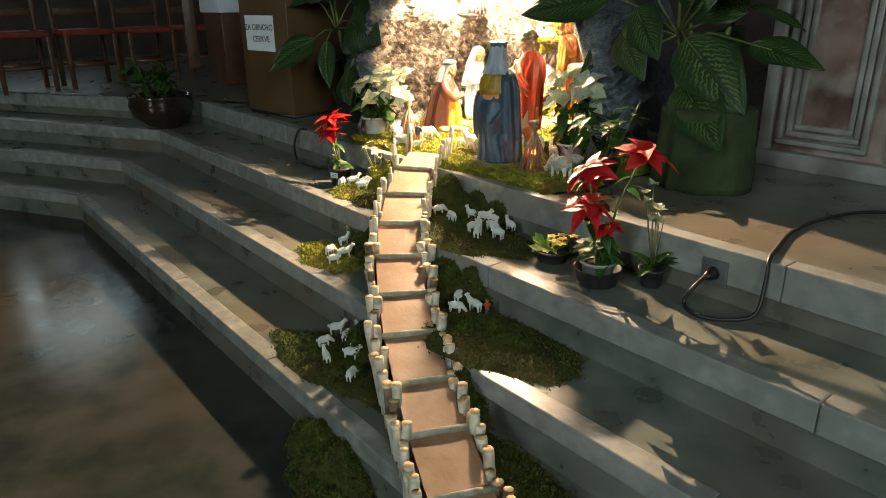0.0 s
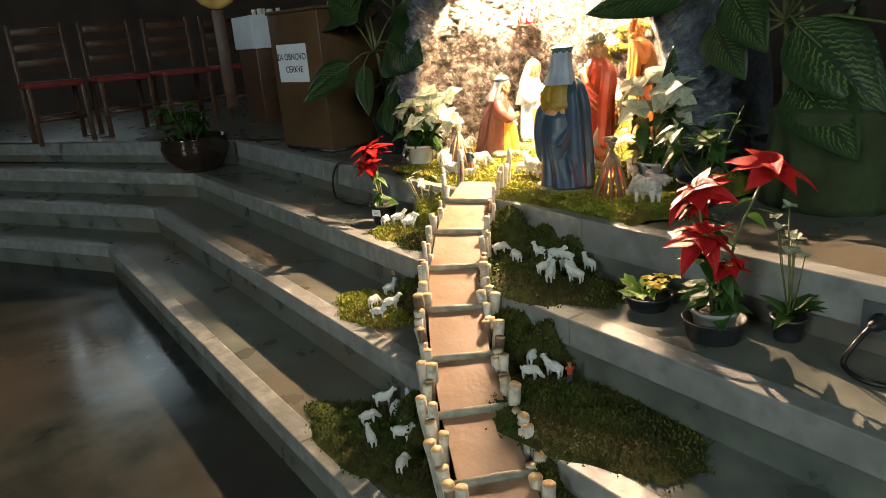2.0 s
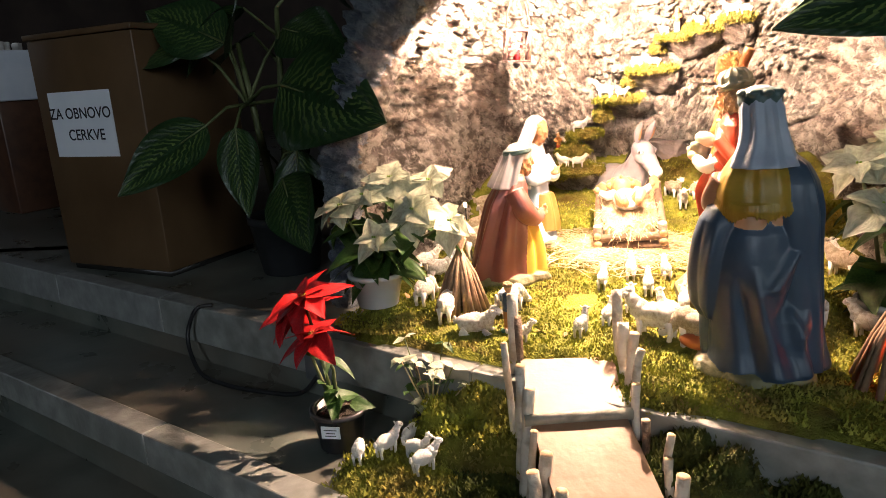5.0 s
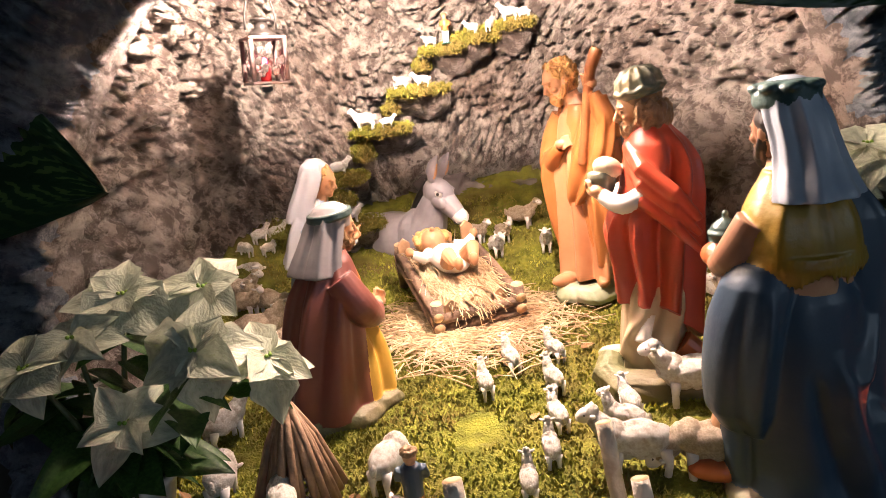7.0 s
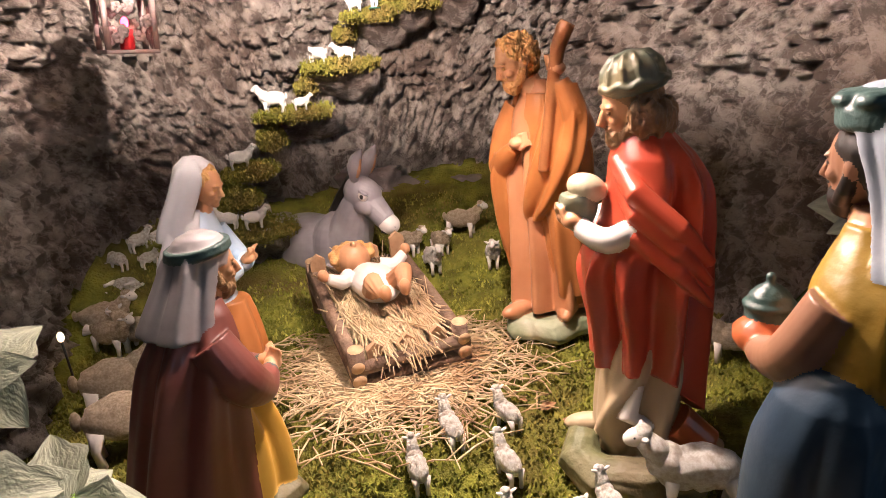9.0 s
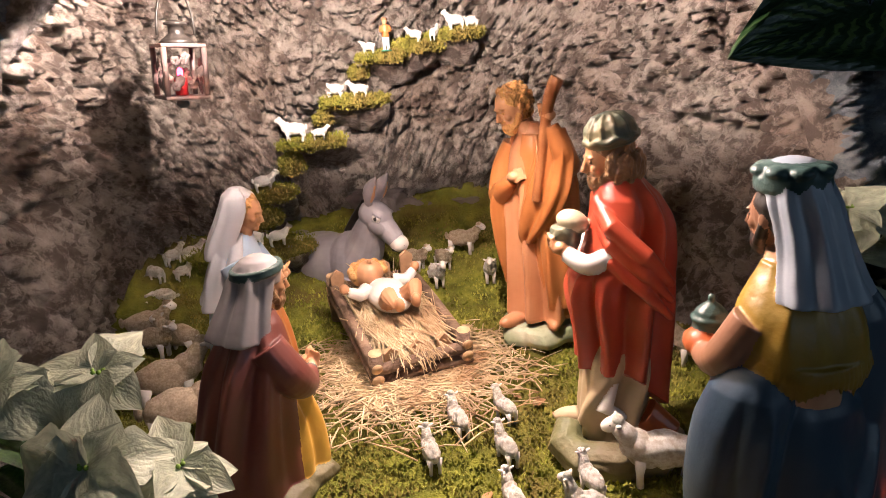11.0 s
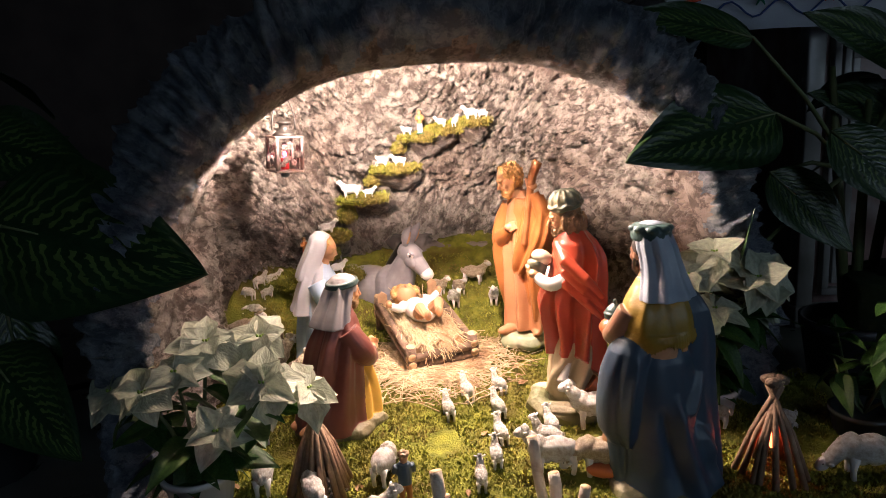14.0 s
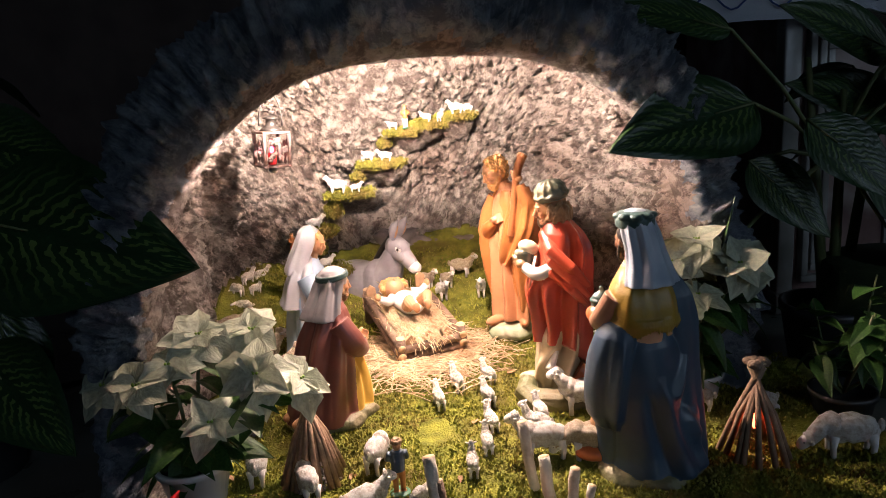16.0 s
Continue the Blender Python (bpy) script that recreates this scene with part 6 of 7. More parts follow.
def poinsettia(m, potargs, potmat, heads, bracts, label, seed, leaf_s=.07, low=18, saucer=None, ySome=2, nod=(18, 48)):
    """Potted poinsettia: heads are (x, y, z, bract length, bract count)."""
    q = random.Random(seed)
    t = thing("poinsettia", m, label, "potted plant")
    r0, r1, h = potargs
    bm = bmesh.new()
    lathe(bm, pot_profile(r0, r1, h))
    pot = part("pot", bm, potmat, t)
    bm = bmesh.new()
    lathe(bm, [(r1 - .012, h * .80), (r1 - .009, h * .84), (r1 * .5, h * .86), (.002, h * .87)])
    part("soil", bm, M_SOIL, pot)
    if saucer:
        bm = bmesh.new()
        lathe(bm, [(saucer * .82, -.004), (saucer * .84, -.002), (saucer, .048), (saucer + .003, .050), (saucer - .003, .050), (saucer * .84, .004), (.004, .003)])
        part("saucer", bm, M_POTB, t, "deep black saucer")
    base = Vector((0, 0, h * .85))
    for hx, hy_, hz_, bl, n in heads:
        H = Vector((hx, hy_, hz_))
        mid = base.lerp(H, .5) + Vector((q.uniform(-.015, .015), q.uniform(-.015, .015), .01))
        b0 = base + Vector((hx * .12, hy_ * .12, 0))
        bm = bmesh.new()
        tube(bm, [b0, mid, H], [.0045, .0038, .003], 0, 8)
        part("stem", bm, M_STEM, t)
        a0 = q.uniform(0, 360)
        lean = pose(0, 0, 0, q.uniform(*nod), q.uniform(-14, 14) + hx * 130, 0)
        for k in range(n):
            inner = k % 2
            ob = leaf(q.choice(bracts), t, (0, 0, .004 * inner), a0 + k * 360 / n * 1.0 + q.uniform(-12, 12), q.uniform(-16, 8) + 18 * inner, q.uniform(-25, 25), bl * (q.uniform(.85, 1.15) - .30 * inner), "bract")
            ob.matrix_basis = Matrix.Translation(H) @ lean @ ob.matrix_basis
        for k in range(6):
            w = q.uniform(.25, .9)
            at = b0.lerp(mid, w) if w < .5 else mid.lerp(H, (w - .3))
            leaf(q.choice(LG), t, at, q.uniform(0, 360), q.uniform(-30, 10), q.uniform(-25, 25), leaf_s * q.uniform(.8, 1.3))
        bm = bmesh.new()
        for k in range(6):
            a = k * 1.05
            ball(bm, H + Vector((.006 * math.cos(a), .006 * math.sin(a), .005)), .0028, 0, 6, 5)
        part("flower_bud", bm, M_LIME, t)
    for k in range(low):
        leaf(q.choice(LG), t, base + Vector((q.uniform(-.03, .03), q.uniform(-.03, .03), q.uniform(.01, .08))), q.uniform(0, 360), q.uniform(-25, 35), q.uniform(-30, 30), leaf_s * q.uniform(.8, 1.4))
    for k in range(ySome):
        leaf(LY, t, base + Vector((q.uniform(-.03, .03), q.uniform(-.03, .03), .015)), q.uniform(0, 360), 5, q.uniform(-20, 20), .055)
    return t


# cream one in the white pot at the left foot of the arch
poinsettia(pose(-1.838, 3.662, .700), (.050, .068, .085), M_POTW,
           [(-.07, -.03, .250, .076, 9), (.14, -.01, .250, .082, 9), (.02, .06, .310, .078, 9), (-.16, .03, .230, .076, 8), (.07, -.07, .190, .074, 8), (.11, .10, .300, .074, 8), (.21, .03, .220, .076, 8), (-.02, .00, .275, .07, 8)],
           BW, "cream-white poinsettia in a white pot beside the arch", 11, .085, low=26)
# cream one behind the kings
poinsettia(pose(-0.775, 3.985, .672), (.045, .06, .09), M_POTW,
           [(0, 0, .40, .088, 9), (.08, -.04, .35, .088, 9), (-.07, -.03, .36, .086, 9), (.06, .05, .31, .080, 8), (.10, .01, .27, .076, 8), (-.02, -.06, .29, .082, 9), (.12, -.02, .33, .076, 8)],
           BW, "cream-white poinsettia behind the kings", 12, .085)
# red one in the grey pot on the third step
poinsettia(pose(-0.085, 3.335, .500), (.042, .055, .075), M_POTG,
           [(-.07, .01, .36, .10, 13), (-.005, -.05, .265, .105, 13), (.02, .17, .40, .105, 13), (.05, -.03, .20, .065, 8), (-.10, .07, .31, .08, 10)],
           BR, "red poinsettia in a grey pot in a deep black saucer", 13, .07, saucer=.075, low=10, ySome=0, nod=(-4, 16))
# red one in the black pot at the other side of the bridge
poinsettia(pose(-1.705, 3.36, .497), (.044, .058, .088), M_POTB,
           [(-.07, .0, .32, .105, 13), (-.14, .03, .27, .10, 11), (-.01, -.04, .26, .09, 11)], BR, "red poinsettia in a small black pot with a white price label", 14, .05, low=4, ySome=0, nod=(0, 22))
bm = bmesh.new()
box(bm, -.020, -.0575, .044, .020, -.0545, .070, 0, 0, pose(0, 0, 0, 0, 0, 24))
tag = part("price_label", bm, M_PAPER, bpy.data.objects["poinsettia.003"], "white paper label", smooth=False)
for z, w in ((.064, .028), (.057, .020), (.051, .024)):
    bm = bmesh.new()
    box(bm, -w / 2, -.0582, z - .0018, w / 2, -.0577, z, 0, 0, pose(0, 0, 0, 0, 0, 24))
    part("print_bar", bm, M_INK, tag, smooth=False)

# snowdrop-white small flowers beside the red poinsettia
t = thing("white_cyclamen", pose(.045, 3.44, .50), "small plant with white blossoms behind the red poinsettia", "potted plant")
bm = bmesh.new()
lathe(bm, pot_profile(.03, .04, .06))
part("pot", bm, M_POTB, t)
q = random.Random(8)
for k in range(9):
    at = Vector((q.uniform(-.07, .07), q.uniform(-.06, .06), q.uniform(.22, .36)))
    bm = bmesh.new()
    tube(bm, [(0, 0, .05), at * .6, at], .0016, 0, 6)
    part("stem", bm, M_STEM, t)
    for j in range(4):
        leaf(BW[j % 3], t, at, j * 90 + q.uniform(-20, 20), q.uniform(10, 50), 0, .024, "petal")
for k in range(12):
    leaf(q.choice(LG), t, Vector((0, 0, .06)), q.uniform(0, 360), q.uniform(0, 60), q.uniform(-20, 20), .08)

# primrose bowl
t = thing("primrose_bowl", pose(-0.315, 3.375, .497), "lime and yellow primroses in a black plastic bowl on the step", "potted plant")
bm = bmesh.new()
lathe(bm, pot_profile(.05, .066, .042))
part("bowl", bm, M_POTB, t)
bm = bmesh.new()
lathe(bm, [(.057, .033), (.058, .036), (.002, .040)])
part("soil", bm, M_SOIL, t)
q = random.Random(9)
for k in range(34):
    a, r_ = q.uniform(0, 6.283), q.uniform(0, .05)
    leaf(LL, t, Vector((r_ * math.cos(a) - .01, r_ * math.sin(a), .042)), math.degrees(a) + q.uniform(-40, 40), q.uniform(5, 55), q.uniform(-30, 30), q.uniform(.03, .05))
for k in range(7):
    c = Vector((q.uniform(.01, .06), q.uniform(-.03, .04), q.uniform(.065, .095)))
    for j in range(5):
        leaf(PY, t, c, j * 72 + k * 20, 20, 0, .022, "petal")

# ivy-like cluster by the bridge head
t = thing("dry_flower_bunch", pose(-1.545, 3.47, .50), "bunch of pale dried flowers and trailing leaves beside the bridge", "plant")
bm = bmesh.new()
lathe(bm, pot_profile(.03, .038, .05))
part("pot", bm, M_POTB, t)
q = random.Random(10)
for k in range(26):
    a = q.uniform(0, 6.283)
    at = Vector((.10 * math.cos(a) * q.random(), .09 * math.sin(a) * q.random(), q.uniform(.08, .22)))
    bm = bmesh.new()
    tube(bm, [(0, 0, .05), at * .55 + Vector((0, 0, .02)), at], .0015, 0, 5)
    part("stem", bm, M_STRAW if k % 2 else M_STEM, t)
    for j in range(3):
        leaf((BW if k % 3 else LG)[j % 3], t, at, q.uniform(0, 360), q.uniform(-20, 40), 0, q.uniform(.018, .034))


def dieffenbachia(m, stems, label, seed, mesh=None):
    """Stems: (x, y, z of top, leaves); each leaf: yaw, pitch, roll, length, height along the stem."""
    t = thing("dumb_cane_plant", m, label, "potted plant")
    bm = bmesh.new()
    lathe(bm, pot_profile(.09, .12, .19))
    part("pot", bm, M_POTB, t)
    bm = bmesh.new()
    lathe(bm, [(.104, .155), (.108, .160), (.002, .165)])
    part("soil", bm, M_SOIL, t)
    for i, (x, y, z, lv) in enumerate(stems):
        bm = bmesh.new()
        tube(bm, [(x * .2, y * .2, .15), (x * .6, y * .6, z * .6), (x, y, z)], [.014, .012, .007], 0, 10)
        part("stem", bm, M_STEM, t)
        for j, (yaw, pit, rol, ln, hh) in enumerate(lv):
            at = Vector((x * .6, y * .6, z * .6)).lerp(Vector((x, y, z)), hh)
            d = Vector((math.cos(radians(yaw)), math.sin(radians(yaw)), .9)) * ln * .38
            bm = bmesh.new()
            tube(bm, [at, at + d * .6, at + d], [.006, .0045, .0035], 0, 8)
            part("leaf_stalk", bm, M_STEM, t)
            leaf(LV[(i + j) % 3], t, at + d, yaw, pit, rol, ln)
    return t


def rose_of(n, q, lo, hi, p0=-25, p1=30, yaw0=0, yaw1=360):
    return [(q.uniform(yaw0, yaw1), q.uniform(p0, p1), q.uniform(-25, 25), q.uniform(lo, hi), k / max(1, n - 1)) for k in range(n)]


def big_leaf(parent, base, tip, facing, width, mesh, stalk=None):
    """A large leaf from base to tip, its upper side towards facing; world coordinates."""
    o = parent.matrix_basis.translation
    B, T = Vector(base) - o, Vector(tip) - o
    x = (T - B).normalized()
    z = Vector(facing) - x * Vector(facing).dot(x)
    z.normalize()
    y = z.cross(x)
    ln = (T - B).length
    R = Matrix((x, y * width, z)).transposed().to_4x4()
    ob = new("leaf", mesh)
    ob.parent = parent
    ob.matrix_basis = Matrix.Translation(B) @ R @ Matrix.Scale(ln, 4)
    if stalk:
        S = Vector(stalk) - o
        bm = bmesh.new()
        tube(bm, [S, S.lerp(B, .5) + Vector((0, 0, .02)), B, B + x * ln * .3], [.006, .005, .004, .002], 0, 8)
        part("leaf_stalk", bm, M_STEM, parent)
    return ob


LVY = leaf_mesh("leaf", 1.0, .27, 0, .10, M_VARLEAF, 26, 10, .10)
q = random.Random(21)
lp = dieffenbachia(pose(-2.42, 3.90, .66), [(-.03, -.08, .72, []), (.0, .06, .82, rose_of(5, q, .24, .32)), (.05, .02, .5, rose_of(4, q, .2, .28, -40, 10, 60, 200))],
                   "tall dumb cane with dark green pale-feathered leaves beside the arch", 21)
S1 = (-2.44, 3.82, 1.20)
for base, tip, face, w, st in (((-2.26, 3.80, 1.25), (-1.795, 3.64, 1.172), (-.05, -.92, .40), 1.3, S1), ((-2.46, 3.68, 1.15), (-2.60, 3.44, .99), (.3, -.8, .5), 1.3, S1), ((-2.37, 3.71, 1.14), (-2.335, 3.67, .885), (.3, -1, .2), 1.15, S1),
                               ((-2.46, 3.80, 1.36), (-2.28, 3.68, 1.50), (.1, -.8, .6), 1.3, S1), ((-2.48, 3.80, 1.38), (-2.80, 3.74, 1.52), (.2, -.8, .6), 1.2, S1), ((-2.60, 3.78, 1.38), (-3.05, 3.70, 1.44), (.2, -.7, .7), 1.0, S1),
                               ((-2.42, 3.98, 1.42), (-2.06, 3.84, 1.35), (.1, -.8, .6), 1.0, S1), ((-2.27, 3.84, 1.06), (-2.22, 3.78, .76), (.4, -1, .1), 1.1, (-2.38, 3.85, 1.0)), ((-2.30, 3.80, .98), (-2.05, 3.62, .84), (0, -.8, .6), 1.1, (-2.38, 3.85, .9)), ((-2.12, 3.86, 1.18), (-1.93, 3.76, 1.0), (0, -.9, .4), .5, S1)):
    big_leaf(lp, base, tip, face, w, LVY, st)
q = random.Random(22)
rp = dieffenbachia(pose(-0.36, 4.16, .66), [(0, 0, .72, []), (.16, .10, .8, rose_of(4, q, .22, .28, -20, 20, -40, 120)), (-.08, .02, .8, [])],
                   "tall dumb cane with dark green pale-feathered leaves beside the altar", 22)
S2 = (-.40, 4.14, 1.22)
for base, tip, face, w, st in (((-.64, 4.02, 1.365), (-.985, 3.845, 1.315), (-.15, -.85, .5), 1.15, S2), ((-.08, 4.10, 1.20), (.19, 4.08, 1.15), (.1, -.6, .8), 1.0, S2), ((-.34, 4.10, 1.21), (-.03, 4.02, .98), (.2, -.8, .5), 1.25, S2), ((-.62, 4.08, 1.23), (-.45, 4.0, 1.06), (.1, -.9, .4), 1.2, S2),
                               ((-.66, 4.10, 1.53), (-.96, 4.06, 1.615), (0, -.7, .7), .9, S2), ((-.22, 4.10, 1.56), (-.20, 3.98, 1.32), (.1, -.9, .4), 1.2, S2), ((-.52, 4.02, 1.32), (-.34, 3.92, 1.15), (.1, -.9, .4), 1.2, S2), ((-.74, 4.0, 1.0), (-.68, 3.97, 1.16), (.9, -.4, .1), .7, S2),
                               ((-.30, 4.05, 1.05), (-.05, 3.92, .86), (.2, -.8, .5), 1.2, S2), ((-.20, 4.1, 1.40), (.10, 4.05, 1.46), (0, -.8, .6), 1.1, S2), ((-.22, 4.2, 1.46), (-.50, 4.16, 1.60), (0, -.8, .6), 1.15, S2), ((-.16, 4.2, 1.30), (-.48, 4.16, 1.42), (0, -.8, .6), 1.1, S2)):
    big_leaf(rp, base, tip, face, w, LVY, st)
# dark broad-leaved shrub before the right plant
t = thing("green_pot_plant", pose(-0.50, 3.86, .66), "dark green leafy pot plant beside the arch", "potted plant")
bm = bmesh.new()
lathe(bm, pot_profile(.05, .065, .09))
part("pot", bm, M_POTB, t)
q = random.Random(23)
for k in range(7):
    at = Vector((q.uniform(-.12, .12), q.uniform(-.12, .08), q.uniform(.16, .34)))
    bm = bmesh.new()
    tube(bm, [(0, 0, .08), at * .6, at], [.004, .003, .002], 0, 7)
    part("stem", bm, M_STEM, t)
    for j in range(8):
        leaf(q.choice(LG), t, at * q.uniform(.6, 1), q.uniform(0, 360), q.uniform(-35, 40), q.uniform(-25, 25), q.uniform(.05, .09))


# ---------------------------------------------------------------- stick fires
def stick_fire(x, y, z, h, r, n, label, glow, seed):
    q = random.Random(seed)
    t = thing("stick_fire", pose(x, y, z), label, "model campfire")
    for k in range(n):
        a = 2 * math.pi * k / n + q.uniform(-.12, .12)
        bm = bmesh.new()
        rr_ = r * q.uniform(.85, 1.1)
        tip = Vector((-.014 * math.cos(a), -.014 * math.sin(a), h * q.uniform(.95, 1.06)))
        tube(bm, [(rr_ * math.cos(a), rr_ * math.sin(a), 0), Vector((rr_ * .5 * math.cos(a), rr_ * .5 * math.sin(a), h * .5)), tip], [.0065, .0058, .0050], 0, 7, True, 1, .15)
        part("stick", bm, [M_STICK, M_CUTWOOD], t)
    bm = bmesh.new()
    for k in range(150):
        a, b = q.uniform(0, 6.283), r * .9 * math.sqrt(q.random())
        ball(bm, (b * math.cos(a), b * math.sin(a), .004), q.uniform(.003, .007), 0, 6, 5)
    part("ash_gravel", bm, M_ASH, t)
    if glow:
        bm = bmesh.new()
        ball(bm, (0, 0, h * .42), (.008, .008, .016), 0, 12, 8)
        part("ember_bulb", bm, M_EMBER, t, "glowing red bulb")
        bm = bmesh.new()
        for k in range(3):
            a = k * 2.1
            ball(bm, (.012 * math.cos(a), .012 * math.sin(a), h * 1.02), (.016, .013, .010), 0, 10, 8, None, .004, 60)
        part("binding_knot", bm, M_BARK, t)
    return t


stick_fire(-1.632, 3.735, .690, .185, .062, 22, "tent of split wooden sticks beside the kneeling shepherd", False, 31)
stick_fire(-0.752, 3.725, .672, .205, .068, 14, "tent of wooden sticks over a glowing red bulb", True, 32)


# ---------------------------------------------------------------- unseen dish added under the crown to cut the wash light off below
t = thing("light_cut_dish", Matrix.Translation(WASH_AT - Vector((0, 0, .040))), "small unseen dish added under the wash lamp to cut its light", "lamp")
bm = bmesh.new()
lathe(bm, [(.056, -.003), (.060, 0), (.060, .003), (.050, .001), (.002, .001)], 0, 48)
part("dish", bm, M_CABLE, t)
bm = bmesh.new()
tube(bm, [(0, -.058, 0), (0, -.075, .03), (0, -.085, .09)], .004, 0, 8)
part("bracket", bm, M_CABLE, t)

# ---------------------------------------------------------------- lantern
t = thing("hanging_lantern", pose(-1.787, 4.32, 1.272, 2, 3, 36), "small rusty metal lantern with cut-out flowers and red light", "lantern")
LW, LH = .034, .088
bm = bmesh.new()
box(bm, -LW - .004, -LW - .004, 0, LW + .004, LW + .004, .006, .001)
part("base", bm, M_RUST, t)
bm = bmesh.new()
box(bm, -LW - .004, -LW - .004, LH, LW + .004, LW + .004, LH + .006, .001)
part("top_plate", bm, M_RUST, t)
for sx in (-1, 1):
    for sy in (-1, 1):
        bm = bmesh.new()
        box(bm, sx * LW - .004, sy * LW - .004, .006, sx * LW + .004, sy * LW + .004, LH)
        part("corner_post", bm, M_RUST, t)
q = random.Random(3)
for k in range(4):
    m = pose(0, 0, 0, 0, 0, 90 * k)
    for j in range(9):
        a = q.uniform(0, 6.283)
        r_ = q.uniform(.014, .029)
        cx_, cz_ = r_ * math.cos(a), .046 + r_ * 1.15 * math.sin(a)
        bm = bmesh.new()
        for e in range(5):
            b = e * 1.2566 + a
            ball(bm, (cx_ + .0048 * math.cos(b), -LW, cz_ + .0048 * math.sin(b)), (.0044, .0012, .0044), 0, 8, 5)
        bmesh.ops.transform(bm, matrix=m, verts=bm.verts)
        part("cut_out_flower", bm, M_RUST, t)
bm = bmesh.new()
lathe(bm, [(.032, LH + .006), (.024, LH + .014), (.013, LH + .022), (.013, LH + .036), (.020, LH + .038), (.020, LH + .041), (.004, LH + .046)], 0, 20)
part("chimney", bm, M_DARKPAINT, t)
bm = bmesh.new()
tube(bm, [(LW * math.cos(a) * .95, 0, LH + .02 + .085 * math.sin(a)) for a in [math.pi * k / 18 for k in range(19)]], .0022, 0, 8)
part("bail_handle", bm, M_DARKPAINT, t)
bm = bmesh.new()
tube(bm, [(0, 0, LH + .104), (.004, 0, LH + .118), (0, 0, LH + .150)], .002, 0, 6)
part("hook", bm, M_DARKPAINT, t)
bm = bmesh.new()
lathe(bm, [(.010, .006), (.011, .008), (.011, .036), (.003, .037)], 0, 14)
part("candle", bm, M_BRACTR, t, "red electric candle")
bm = bmesh.new()
ball(bm, (0, 0, .045), (.0055, .0055, .009), 0, 12, 8)
part("flame_bulb", bm, M_REDGLOW, t, "glowing red bulb")
bm = bmesh.new()
lathe(bm, [(.010, -.004), (.012, -.010), (.006, -.016)], 0, 14)
part("drip_cup", bm, M_PLATE, t)


# ---------------------------------------------------------------- small shepherd dolls
def doll(x, y, z, turn, h, shirt, trousers, label):
    bm = bmesh.new()
    lathe(bm, [(h * .18, 0), (h * .18, h * .03), (h * .1, h * .04)], 3, 14)
    for s in (-1, 1):
        tube(bm, [(0, s * h * .06, h * .04), (0, s * h * .06, h * .25), (0, s * h * .05, h * .45)], [h * .045, h * .05, h * .07], 1, 8)
        tube(bm, [(0, s * h * .12, h * .74), (h * .06, s * h * .16, h * .60), (h * .15, s * h * .10, h * .58)], [h * .055, h * .045, h * .035], 0, 8)
    tube(bm, [(0, 0, h * .42), (0, 0, h * .6), (0, 0, h * .78)], [h * .11, h * .12, h * .10], 0, 12)
    ball(bm, (0, 0, h * .88), (h * .085, h * .08, h * .10), 2, 12, 8)
    ball(bm, (-h * .01, 0, h * .94), (h * .10, h * .10, h * .06), 4, 12, 8)
    return place(bm, "shepherd_doll", [shirt, trousers, M_SKIN, M_GREENBASE, M_HAIR], x, y, z, turn, label, "figurine")


doll(-1.455, 3.655, ground(-1.455, 3.655), 100, .115, M_BLUECAPE, M_ORANGE, "small painted shepherd doll on a green base at the moss edge")
doll(-0.905, 3.44, .515, 120, .085, M_ORANGE, M_MARYBLUE, "small painted shepherd doll in orange and blue on a mossy step")
doll(-0.35, 3.10, .35, 140, .065, M_REDCLOAK, M_BLUECAPE, "tiny painted doll in red among toy sheep")
doll(-0.80, 2.86, .185, 100, .075, M_MARYBLUE, M_ORANGE, "tiny painted doll in blue among toy sheep")
doll(-1.30, 3.14, .35, 80, .08, M_GREENBASE, M_GREENBASE, "tiny painted doll in green beside the bridge")
doll(-1.85, 4.72, ground(-1.85, 4.72) + .08, -60, .075, M_ORANGE, M_REDCLOAK, "tiny painted doll in red on the cave slope")
doll(-1.446, 4.775, 1.334, -80, .078, M_ORANGE, M_MARYBLUE, "tiny painted shepherd doll on a mossy ledge")

# tiny lit house by the left cave wall
t = thing("little_light", pose(-1.99, 4.30, ground(-1.99, 4.30) - .05), "small warm fairy light beside the sheep", "fairy light")
bm = bmesh.new()
ball(bm, (0, 0, .14), (.006, .006, .009), 0, 10, 8)
part("bulb", bm, M_BULB, t, "glowing warm bulb")
bm = bmesh.new()
tube(bm, [(0, 0, 0), (.004, 0, .07), (0, 0, .132)], .002, 0, 6)
part("wire", bm, M_CABLE, t)

# dry leaves on the moss
q = random.Random(77)
DL = leaf_mesh("dry_leaf", 1.0, .3, 1, .1, M_DRYLEAF, 8, 3, .3)
for k in range(26):
    x, y = q.uniform(-1.8, -1.0), q.uniform(3.65, 4.5)
    ob = new("dry_leaf", DL)
    ob.matrix_basis = pose(x, y, ground(x, y) + .006, q.uniform(-30, 30), q.uniform(-30, 30), q.uniform(0, 360)) @ Matrix.Scale(q.uniform(.018, .035), 4)
    tagged(ob, "curled dry brown leaf on the moss", "leaf", "dry leaves on the moss")

